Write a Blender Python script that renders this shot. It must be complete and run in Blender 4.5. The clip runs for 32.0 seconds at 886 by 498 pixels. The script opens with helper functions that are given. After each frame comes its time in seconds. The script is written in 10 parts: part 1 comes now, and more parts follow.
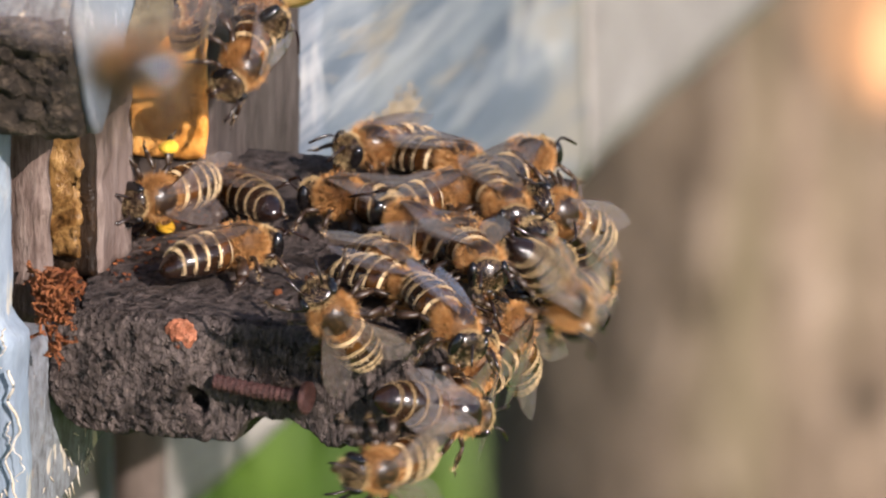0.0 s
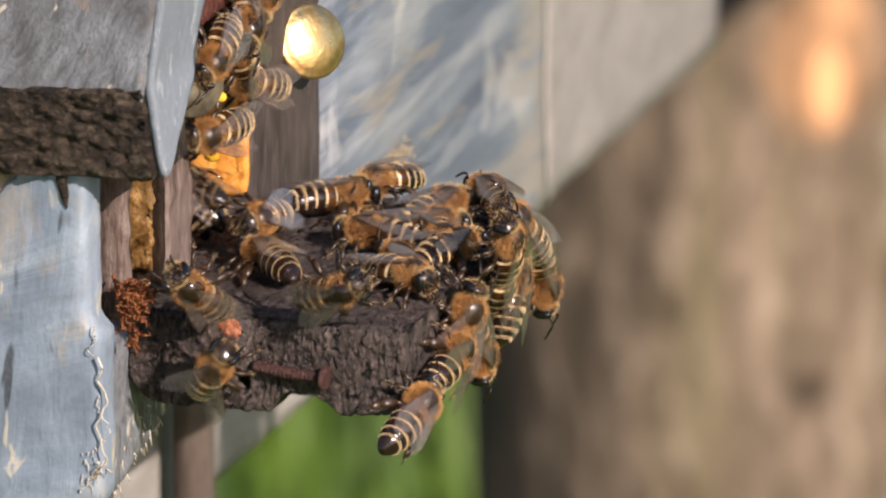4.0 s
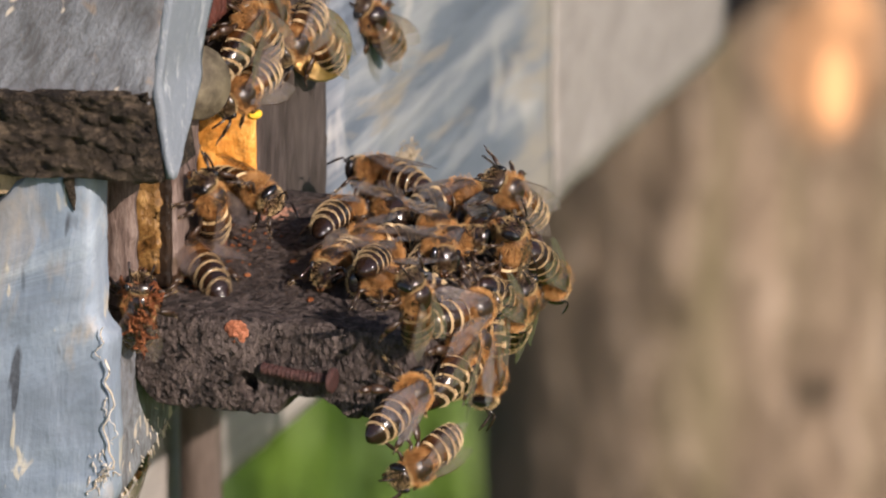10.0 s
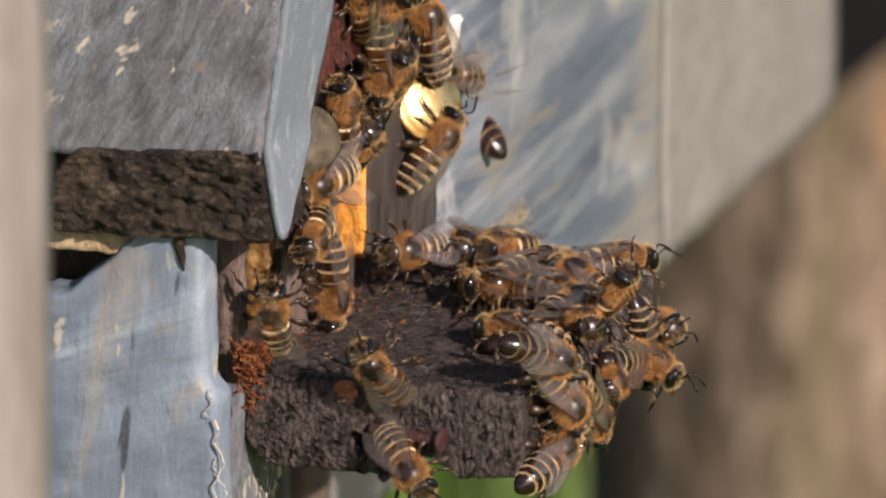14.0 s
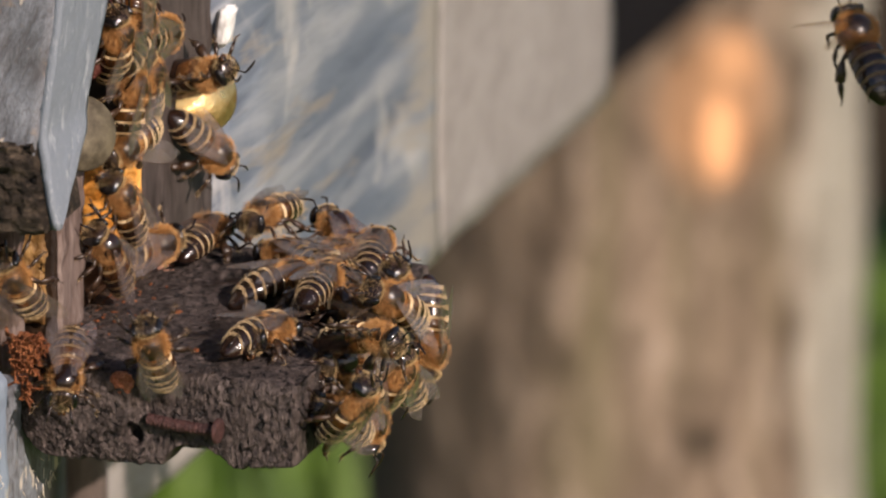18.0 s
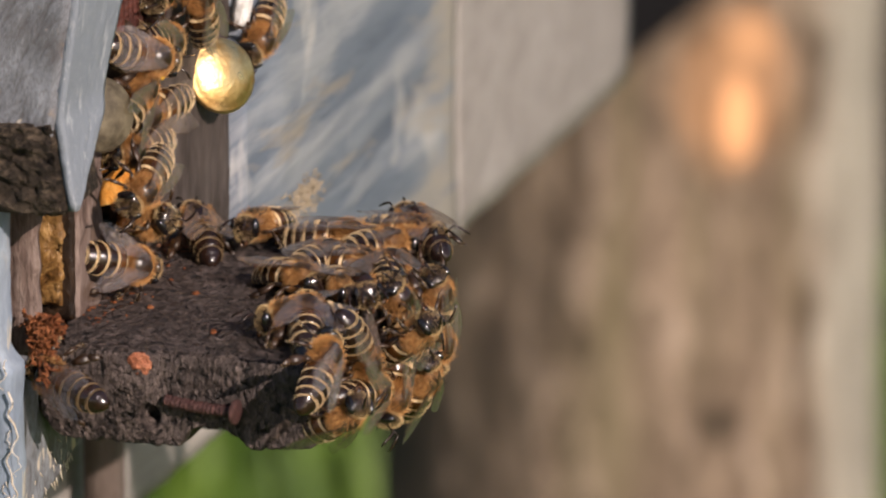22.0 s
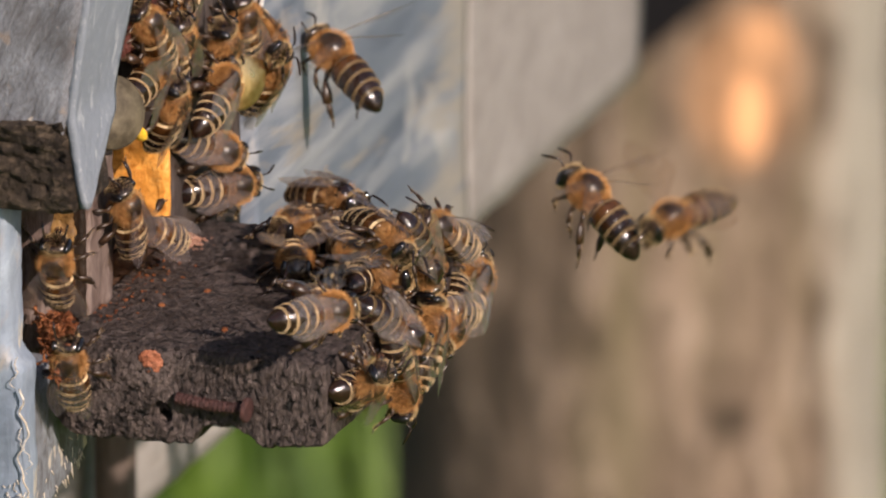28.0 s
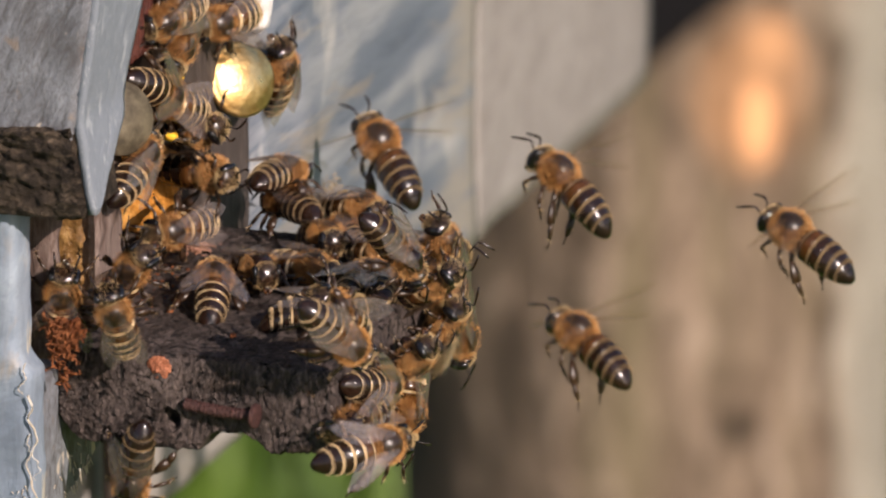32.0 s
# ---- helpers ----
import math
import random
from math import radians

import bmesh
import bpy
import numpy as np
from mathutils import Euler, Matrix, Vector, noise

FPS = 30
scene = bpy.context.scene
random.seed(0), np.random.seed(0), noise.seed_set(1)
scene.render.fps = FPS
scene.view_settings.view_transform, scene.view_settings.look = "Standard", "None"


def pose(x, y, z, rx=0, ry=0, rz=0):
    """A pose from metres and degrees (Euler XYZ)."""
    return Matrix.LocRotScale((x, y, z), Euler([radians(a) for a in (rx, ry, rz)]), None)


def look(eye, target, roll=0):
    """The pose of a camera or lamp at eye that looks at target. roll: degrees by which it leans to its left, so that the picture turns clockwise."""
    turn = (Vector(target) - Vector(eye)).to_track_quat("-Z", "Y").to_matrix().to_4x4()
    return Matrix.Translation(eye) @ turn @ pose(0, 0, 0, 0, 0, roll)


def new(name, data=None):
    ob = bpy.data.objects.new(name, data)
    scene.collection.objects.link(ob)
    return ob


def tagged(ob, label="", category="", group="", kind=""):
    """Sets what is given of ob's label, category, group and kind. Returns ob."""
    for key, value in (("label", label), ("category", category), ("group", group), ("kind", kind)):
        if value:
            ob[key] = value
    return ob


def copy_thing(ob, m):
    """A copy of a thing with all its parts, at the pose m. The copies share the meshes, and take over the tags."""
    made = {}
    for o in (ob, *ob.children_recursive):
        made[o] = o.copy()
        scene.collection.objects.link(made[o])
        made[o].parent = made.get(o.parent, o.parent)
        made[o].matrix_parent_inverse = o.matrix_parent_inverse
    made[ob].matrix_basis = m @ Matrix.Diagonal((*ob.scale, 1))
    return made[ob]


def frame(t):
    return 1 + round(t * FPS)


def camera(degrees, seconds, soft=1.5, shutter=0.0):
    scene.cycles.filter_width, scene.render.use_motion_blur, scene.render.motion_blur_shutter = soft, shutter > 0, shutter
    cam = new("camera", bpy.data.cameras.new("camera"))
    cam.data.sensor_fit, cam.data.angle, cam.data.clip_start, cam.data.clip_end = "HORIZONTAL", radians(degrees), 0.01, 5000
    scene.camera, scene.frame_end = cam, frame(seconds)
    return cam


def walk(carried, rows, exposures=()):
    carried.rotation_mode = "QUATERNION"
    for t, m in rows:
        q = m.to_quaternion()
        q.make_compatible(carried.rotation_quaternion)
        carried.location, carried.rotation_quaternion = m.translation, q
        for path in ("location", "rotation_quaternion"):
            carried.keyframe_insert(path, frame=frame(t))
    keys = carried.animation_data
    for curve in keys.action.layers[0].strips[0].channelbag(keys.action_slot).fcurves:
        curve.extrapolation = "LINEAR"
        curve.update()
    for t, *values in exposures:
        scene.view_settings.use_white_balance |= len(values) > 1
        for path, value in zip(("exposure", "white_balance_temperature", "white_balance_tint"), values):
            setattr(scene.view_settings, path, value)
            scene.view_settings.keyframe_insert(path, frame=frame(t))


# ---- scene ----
SHUTTER = 0.5
cam = camera(3.0, 32.0, soft=2.1, shutter=SHUTTER)
cam.data.dof.use_dof = True
cam.data.dof.aperture_fstop = 80.0
walk(cam, [
    (0.00, look((0.43212, -1.20421, 0.40643), (0.02793, 0.01069, 0.00416))),
    (0.50, look((0.43598, -1.21571, 0.41028), (0.02784, 0.01064, 0.00410))),
    (0.80, look((0.43590, -1.21547, 0.41020), (0.02680, 0.01021, 0.00386))),
    (1.00, look((0.45567, -1.27426, 0.42991), (0.02639, 0.01011, 0.00396))),
    (1.20, look((0.49548, -1.39182, 0.46935), (0.02584, 0.00991, 0.00392))),
    (1.40, look((0.55000, -1.54900, 0.52250), (0.02740, 0.01040, 0.00380))),
    (1.50, look((0.56058, -1.58240, 0.53334), (0.02797, 0.01057, 0.00375))),
    (2.00, look((0.56058, -1.58240, 0.53334), (0.02941, 0.01129, 0.00449))),
    (2.50, look((0.56058, -1.58240, 0.53334), (0.03047, 0.01164, 0.00449))),
    (3.00, look((0.56058, -1.58240, 0.53334), (0.02992, 0.01180, 0.00550))),
    (3.50, look((0.56058, -1.58240, 0.53334), (0.02910, 0.01165, 0.00589))),
    (5.50, look((0.56058, -1.58240, 0.53334), (0.02955, 0.01143, 0.00477))),
    (6.00, look((0.56058, -1.58240, 0.53334), (0.02930, 0.01142, 0.00499))),
    (6.50, look((0.56058, -1.58240, 0.53334), (0.02886, 0.01127, 0.00499))),
    (7.00, look((0.56058, -1.58240, 0.53334), (0.02949, 0.01143, 0.00483))),
    (7.50, look((0.56058, -1.58240, 0.53334), (0.02968, 0.01159, 0.00511))),
    (8.00, look((0.56058, -1.58240, 0.53334), (0.03046, 0.01168, 0.00460))),
    (8.50, look((0.56058, -1.58240, 0.53334), (0.03042, 0.01178, 0.00494))),
    (9.00, look((0.56058, -1.58240, 0.53334), (0.02936, 0.01143, 0.00494))),
    (9.50, look((0.56058, -1.58240, 0.53334), (0.02875, 0.01141, 0.00550))),
    (10.00, look((0.56058, -1.58240, 0.53334), (0.02843, 0.01145, 0.00595))),
    (10.50, look((0.56058, -1.58240, 0.53334), (0.02943, 0.01160, 0.00539))),
    (11.00, look((0.56058, -1.58240, 0.53334), (0.02976, 0.01154, 0.00488))),
    (11.50, look((0.56058, -1.58240, 0.53334), (0.02997, 0.01148, 0.00449))),
    (12.00, look((0.56058, -1.58240, 0.53334), (0.02614, 0.01271, 0.01206))),
    (12.50, look((0.56058, -1.58240, 0.53334), (0.01655, 0.00987, 0.01313))),
    (13.00, look((0.56058, -1.58240, 0.53334), (0.01701, 0.00980, 0.01246))),
    (13.50, look((0.56058, -1.58240, 0.53334), (0.01602, 0.00941, 0.01229))),
    (15.50, look((0.56058, -1.58240, 0.53334), (0.02440, 0.01161, 0.01049))),
    (16.00, look((0.56058, -1.58240, 0.53334), (0.02609, 0.01232, 0.01094))),
    (16.50, look((0.56058, -1.58240, 0.53334), (0.02906, 0.01328, 0.01083))),
    (17.00, look((0.56058, -1.58240, 0.53334), (0.03240, 0.01478, 0.01201))),
    (17.50, look((0.56058, -1.58240, 0.53334), (0.03717, 0.01630, 0.01178))),
    (18.00, look((0.56058, -1.58240, 0.53334), (0.03926, 0.01671, 0.01094))),
    (18.50, look((0.56058, -1.58240, 0.53334), (0.03960, 0.01642, 0.00971))),
    (19.00, look((0.56058, -1.58240, 0.53334), (0.03939, 0.01633, 0.00965))),
    (19.50, look((0.56058, -1.58240, 0.53334), (0.03877, 0.01575, 0.00853))),
    (20.00, look((0.56058, -1.58240, 0.53334), (0.03786, 0.01569, 0.00926))),
    (20.50, look((0.56058, -1.58240, 0.53334), (0.03799, 0.01531, 0.00797))),
    (21.00, look((0.56058, -1.58240, 0.53334), (0.03808, 0.01561, 0.00881))),
    (21.50, look((0.56058, -1.58240, 0.53334), (0.03819, 0.01563, 0.00875))),
    (22.00, look((0.56058, -1.58240, 0.53334), (0.03771, 0.01558, 0.00909))),
    (22.50, look((0.56058, -1.58240, 0.53334), (0.03694, 0.01529, 0.00898))),
    (23.00, look((0.56058, -1.58240, 0.53334), (0.03648, 0.01519, 0.00915))),
    (23.50, look((0.56058, -1.58240, 0.53334), (0.03718, 0.01515, 0.00830))),
    (24.00, look((0.56058, -1.58240, 0.53334), (0.03749, 0.01532, 0.00853))),
    (24.50, look((0.56058, -1.58240, 0.53334), (0.03646, 0.01507, 0.00881))),
    (25.00, look((0.56058, -1.58240, 0.53334), (0.03616, 0.01505, 0.00903))),
    (25.50, look((0.56058, -1.58240, 0.53334), (0.03571, 0.01508, 0.00960))),
    (27.50, look((0.56058, -1.58240, 0.53334), (0.03658, 0.01508, 0.00870))),
    (28.00, look((0.56058, -1.58240, 0.53334), (0.03662, 0.01515, 0.00887))),
    (28.50, look((0.56058, -1.58240, 0.53334), (0.03636, 0.01499, 0.00864))),
    (29.00, look((0.56058, -1.58240, 0.53334), (0.03633, 0.01509, 0.00898))),
    (29.50, look((0.56058, -1.58240, 0.53334), (0.03659, 0.01506, 0.00864))),
    (30.00, look((0.56058, -1.58240, 0.53334), (0.03679, 0.01518, 0.00881))),
    (30.50, look((0.56058, -1.58240, 0.53334), (0.03698, 0.01519, 0.00864))),
    (31.00, look((0.56058, -1.58240, 0.53334), (0.03678, 0.01523, 0.00898))),
    (31.50, look((0.56058, -1.58240, 0.53334), (0.03642, 0.01519, 0.00920))),
    (32.00, look((0.56058, -1.58240, 0.53334), (0.03572, 0.01505, 0.00948))),
], [(0.0, 0.68, 6150, 15), (1.0, 0.60, 6200, 15), (1.5, 0.51, 6250, 15), (3.0, 0.45, 6450, 16), (9.0, 0.39, 6480, 16), (11.2, 0.38, 6500, 16), (12.2, 0.29, 6500, 16), (17.0, 0.13, 6600, 18), (21.0, 0.12, 6600, 18), (26.0, 0.19, 6600, 18), (32.0, 0.20, 6600, 18)])


# ---- world and sun ----
SUN = Vector((0.69, -0.55, 0.49)).normalized()
world = bpy.data.worlds.new("world")
scene.world = world
world.use_nodes = True
_wn = world.node_tree.nodes
_sky = _wn.new("ShaderNodeTexSky")
_sky.sky_type = 'NISHITA'
_sky.sun_disc = False
_sky.sun_elevation = math.asin(SUN.z)
_sky.sun_rotation = math.atan2(SUN.x, SUN.y)
_wn["Background"].inputs["Strength"].default_value = 0.105
world.node_tree.links.new(_sky.outputs[0], _wn["Background"].inputs["Color"])
_sl = bpy.data.lights.new("sun", 'SUN')
_sl.energy, _sl.angle, _sl.color = 5.0, radians(0.53), (1.0, 0.885, 0.765)
_so = new("sun", _sl)
_so.matrix_world = look(SUN * 3, (0, 0, 0))

MM = 0.001


# ---- materials ----
class Mat:
    """A node material built step by step: colours, noise and bump in object space (metres)."""

    def __init__(self, name, rough=0.6, metal=0.0, spec=0.5):
        self.m = bpy.data.materials.new(name)
        self.m.use_nodes = True
        self.n, self.l = self.m.node_tree.nodes, self.m.node_tree.links
        self.b = self.n["Principled BSDF"]
        self.b.inputs["Roughness"].default_value = rough
        self.b.inputs["Metallic"].default_value = metal
        self.b.inputs["Specular IOR Level"].default_value = spec
        self.co = self.n.new("ShaderNodeTexCoord").outputs["Object"]

    def noise(self, scale, stretch=(1, 1, 1), detail=4, rough=0.6, dist=0.0, turn=(0, 0, 0)):
        mp = self.n.new("ShaderNodeMapping")
        mp.inputs["Scale"].default_value = stretch
        mp.inputs["Rotation"].default_value = [radians(a) for a in turn]
        self.l.new(self.co, mp.inputs["Vector"])
        t = self.n.new("ShaderNodeTexNoise")
        t.inputs["Scale"].default_value, t.inputs["Detail"].default_value = scale, detail
        t.inputs["Roughness"].default_value, t.inputs["Distortion"].default_value = rough, dist
        self.l.new(mp.outputs[0], t.inputs["Vector"])
        return t.outputs["Fac"]

    def strokes(self, scale, lean, stretch, around=0, detail=4, rough=0.6, dist=0.4, tilt=0):
        """Noise drawn out in one direction: turned about the upright, then leant over, then stretched."""
        at = self.co
        for turn, size in (((0, 0, around), (1, 1, 1)), ((tilt, 0, 0), (1, 1, 1)), ((0, lean, 0), (1, 1, 1)), ((0, 0, 0), stretch)):
            mp = self.n.new("ShaderNodeMapping")
            mp.inputs["Rotation"].default_value = [radians(a) for a in turn]
            mp.inputs["Scale"].default_value = size
            self.l.new(at, mp.inputs["Vector"])
            at = mp.outputs[0]
        t = self.n.new("ShaderNodeTexNoise")
        t.inputs["Scale"].default_value, t.inputs["Detail"].default_value = scale, detail
        t.inputs["Roughness"].default_value, t.inputs["Distortion"].default_value = rough, dist
        self.l.new(at, t.inputs["Vector"])
        return t.outputs["Fac"]

    def ramp(self, fac, *stops):
        r = self.n.new("ShaderNodeValToRGB")
        e = r.color_ramp.elements
        while len(e) < len(stops):
            e.new(0.5)
        for el, (p, c) in zip(e, stops):
            el.position = p
            el.color = (*c, 1) if len(c) == 3 else c
        self.l.new(fac, r.inputs[0])
        return r.outputs[0]

    def step(self, fac, a, b):
        return self.ramp(fac, (a, (0, 0, 0)), (b, (1, 1, 1)))

    def mix(self, fac, a, b, mode='MIX'):
        x = self.n.new("ShaderNodeMix")
        x.data_type, x.blend_type = 'RGBA', mode
        for sock, v in ((x.inputs[0], fac), (x.inputs[6], a), (x.inputs[7], b)):
            if isinstance(v, (int, float)):
                sock.default_value = v
            elif isinstance(v, tuple):
                sock.default_value = (*v, 1)
            else:
                self.l.new(v, sock)
        return x.outputs[2]

    def random(self):
        return self.n.new("ShaderNodeObjectInfo").outputs["Random"]

    def color(self, c):
        if isinstance(c, tuple):
            self.b.inputs["Base Color"].default_value = (*c, 1)
        else:
            self.l.new(c, self.b.inputs["Base Color"])
        return self

    def roughness(self, c):
        self.l.new(c, self.b.inputs["Roughness"])
        return self

    def bump(self, fac, depth, strength=1.0):
        b = self.n.new("ShaderNodeBump")
        b.inputs["Distance"].default_value, b.inputs["Strength"].default_value = depth, strength
        self.l.new(fac, b.inputs["Height"])
        old = self.b.inputs["Normal"].links
        if old:
            self.l.new(old[0].from_socket, b.inputs["Normal"])
        self.l.new(b.outputs[0], self.b.inputs["Normal"])
        return self


def paint_mat(name, blue, pale, dark, grain, chips=0.68, streak=0.5):
    """Old brushed paint on wood: strokes along the grain, chalky patches, bare chips, fine cracks."""
    m = Mat(name, 0.6, spec=0.4)
    big = m.noise(75, grain, 4, 0.6, 0.8)
    mid = m.noise(430, grain, 5, 0.7, 0.4)
    fine = m.noise(2300, grain, 4, 0.75)
    spots = m.noise(330, (1, 1, 1), 3, 0.6)
    c = m.ramp(big, (0.30, dark), (0.45, blue), (0.68, pale))
    c = m.mix(m.ramp(mid, (streak, (0, 0, 0)), (streak + 0.28, (0.7, 0.7, 0.7))), c, pale)
    c = m.mix(m.step(mid, 0.42, 0.26), c, dark)
    c = m.mix(m.ramp(fine, (0.38, (0.75, 0.75, 0.75)), (0.52, (0, 0, 0))), c, dark)
    c = m.mix(m.ramp(fine, (0.56, (0, 0, 0)), (0.72, (0.7, 0.7, 0.7))), c, pale)
    c = m.mix(m.step(spots, chips, chips + 0.04), c, (0.50, 0.38, 0.27))
    m.color(c)
    m.bump(mid, 0.00022).bump(fine, 0.00009).bump(spots, 0.0002)
    return m.m


def wood_mat(name, a, b, c, grain, rough=0.75, depth=0.0004, scale=300):
    m = Mat(name, rough, spec=0.3)
    f = m.noise(scale, grain, 6, 0.72, 0.5)
    h = m.noise(scale * 3.4, grain, 4, 0.7, 0.3)
    g = m.noise(scale * 0.2, (1, 1, 1), 3, 0.5)
    col = m.ramp(f, (0.28, a), (0.5, b), (0.72, c))
    col = m.mix(m.ramp(h, (0.34, (0.85, 0.85, 0.85)), (0.5, (0, 0, 0))), col, a)
    col = m.mix(m.ramp(h, (0.56, (0, 0, 0)), (0.72, (0.75, 0.75, 0.75))), col, c)
    m.color(m.mix(m.step(g, 0.42, 0.7), col, m.mix(0.4, col, c)))
    m.bump(f, depth).bump(h, depth * 0.7)
    return m.m


def front_paint():
    """Thin worn paint: broad slanting brush smears, tan bare streaks, pale upright chips, rubbed joint."""
    m = Mat("painted_front_wood", 0.6, spec=0.35)
    wide = m.strokes(60, 38, (0.4, 0.02, 1.0), -19.5, tilt=17.5, detail=3)
    smear = m.strokes(190, 42, (0.22, 0.02, 1.0), -19.5, tilt=17.5, detail=4)
    thin = m.strokes(420, 40, (0.16, 0.02, 1.0), -19.5, tilt=17.5, detail=4)
    bare = m.strokes(210, 36, (0.25, 0.02, 1.0), -19.5, tilt=17.5, detail=4, rough=0.65)
    scratch = m.strokes(210, 78, (0.16, 0.02, 1.0), -19.5, tilt=17.5, detail=3)
    chip = m.strokes(150, 84, (0.3, 0.02, 1.0), -19.5, tilt=17.5, detail=3)
    c = m.ramp(wide, (0.36, (0.098, 0.121, 0.158)), (0.50, (0.148, 0.176, 0.218)), (0.64, (0.222, 0.245, 0.275)))
    c = m.mix(m.ramp(smear, (0.52, (0, 0, 0)), (0.66, (0.85, 0.85, 0.85))), c, (0.310, 0.325, 0.345))
    c = m.mix(m.ramp(smear, (0.34, (0.8, 0.8, 0.8)), (0.45, (0, 0, 0))), c, (0.072, 0.092, 0.130))
    c = m.mix(m.ramp(thin, (0.54, (0, 0, 0)), (0.70, (0.5, 0.5, 0.5))), c, (0.350, 0.358, 0.370))
    c = m.mix(m.ramp(bare, (0.60, (0, 0, 0)), (0.72, (0.55, 0.55, 0.55))), c, (0.330, 0.262, 0.180))
    c = m.mix(m.ramp(scratch, (0.28, (0.6, 0.6, 0.6)), (0.36, (0, 0, 0))), c, (0.050, 0.062, 0.085))
    c = m.mix(m.ramp(chip, (0.55, (0, 0, 0)), (0.64, (0.8, 0.8, 0.8))), c, (0.46, 0.45, 0.43))
    # rubbed down to grey-tan wood in ragged patches along the joint with the bare board
    split = m.n.new("ShaderNodeSeparateXYZ")
    m.l.new(m.co, split.inputs[0])
    near = m.ramp(split.outputs[1], (0.185, (0, 0, 0)), (0.262, (1, 1, 1)))
    rub = m.mix(0.5, near, m.ramp(bare, (0.38, (0, 0, 0)), (0.62, (1, 1, 1))))
    c = m.mix(m.ramp(rub, (0.46, (0, 0, 0)), (0.70, (0.9, 0.9, 0.9))), c, (0.315, 0.285, 0.245))
    m.color(c)
    m.bump(smear, 0.0005).bump(thin, 0.0002).bump(scratch, 0.0004)
    return m.m


def block_wood():
    """Dark, dirty end grain: ridged fibres, black pits, pale raised specks and a purplish-grey bloom."""
    m = Mat("dark_weathered_wood", 0.62, spec=0.35)
    broad = m.noise(130, (1, 1, 1), 4, 0.6, 0.5)
    fibre = m.strokes(820, 86, (0.35, 0.75, 1.0), 0, 5, 0.7, 0.5)
    ridge = m.strokes(1700, 84, (0.45, 0.8, 1.0), 0, 4, 0.7, 0.3)
    pit = m.noise(950, (1, 1, 0.8), 3, 0.6, 0.4)
    c = m.ramp(fibre, (0.30, (0.012, 0.008, 0.007)), (0.50, (0.062, 0.045, 0.039)), (0.70, (0.175, 0.135, 0.12)))
    c = m.mix(m.ramp(broad, (0.40, (0, 0, 0)), (0.70, (0.45, 0.45, 0.45))), c, (0.135, 0.105, 0.098))
    c = m.mix(m.ramp(ridge, (0.36, (0.8, 0.8, 0.8)), (0.48, (0, 0, 0))), c, (0.010, 0.007, 0.006))
    c = m.mix(m.ramp(ridge, (0.58, (0, 0, 0)), (0.72, (0.7, 0.7, 0.7))), c, (0.25, 0.195, 0.17))
    c = m.mix(m.ramp(pit, (0.355, (0.95, 0.95, 0.95)), (0.42, (0, 0, 0))), c, (0.004, 0.003, 0.003))
    m.color(c)
    m.bump(fibre, 0.0013).bump(ridge, 0.0006).bump(m.step(pit, 0.32, 0.44), 0.0011)
    return m.m


def side_paint():
    """Smooth old pale blue paint: slanting brush swooshes, tan worn places, upright chips and scratches."""
    m = Mat("painted_side_wood", 0.55, spec=0.4)
    wide = m.strokes(45, 24, (0.5, 1.0, 1.0), 0, 3)
    swoosh = m.strokes(130, 24, (0.16, 1.0, 1.0), 0, 4, 0.6, 0.7)
    run = m.strokes(260, 84, (0.14, 1.0, 1.0), 0, 4)
    tan = m.strokes(120, 76, (0.35, 1.0, 1.0), 0, 4, 0.65, 0.6)
    chip = m.strokes(330, 84, (0.32, 1.0, 1.0), 0, 3, 0.6)
    scratch = m.strokes(300, 87, (0.20, 1.0, 1.0), 0, 2, 0.5, 0.2)
    fine = m.noise(1700, (1, 1, 1), 3, 0.6)
    c = m.ramp(wide, (0.32, (0.159, 0.198, 0.257)), (0.50, (0.204, 0.252, 0.317)), (0.68, (0.253, 0.300, 0.361)))
    c = m.mix(m.ramp(run, (0.36, (0.55, 0.55, 0.55)), (0.50, (0, 0, 0))), c, (0.151, 0.189, 0.242))
    c = m.mix(m.ramp(run, (0.54, (0, 0, 0)), (0.70, (0.5, 0.5, 0.5))), c, (0.295, 0.333, 0.380))
    c = m.mix(m.ramp(swoosh, (0.54, (0, 0, 0)), (0.68, (0.8, 0.8, 0.8))), c, (0.316, 0.370, 0.431))
    c = m.mix(m.ramp(swoosh, (0.34, (0.7, 0.7, 0.7)), (0.46, (0, 0, 0))), c, (0.144, 0.174, 0.218))
    c = m.mix(m.ramp(tan, (0.56, (0, 0, 0)), (0.70, (0.65, 0.65, 0.65))), c, (0.340, 0.274, 0.200))
    c = m.mix(m.ramp(chip, (0.64, (0, 0, 0)), (0.675, (0.9, 0.9, 0.9))), c, (0.459, 0.422, 0.348))
    c = m.mix(m.ramp(scratch, (0.29, (0.9, 0.9, 0.9)), (0.325, (0, 0, 0))), c, (0.049, 0.052, 0.063))
    c = m.mix(m.ramp(fine, (0.35, (0.2, 0.2, 0.2)), (0.5, (0, 0, 0))), c, (0.141, 0.163, 0.198))
    m.color(c)
    m.bump(swoosh, 0.0005).bump(run, 0.00022).bump(chip, 0.0003).bump(fine, 0.00005)
    return m.m


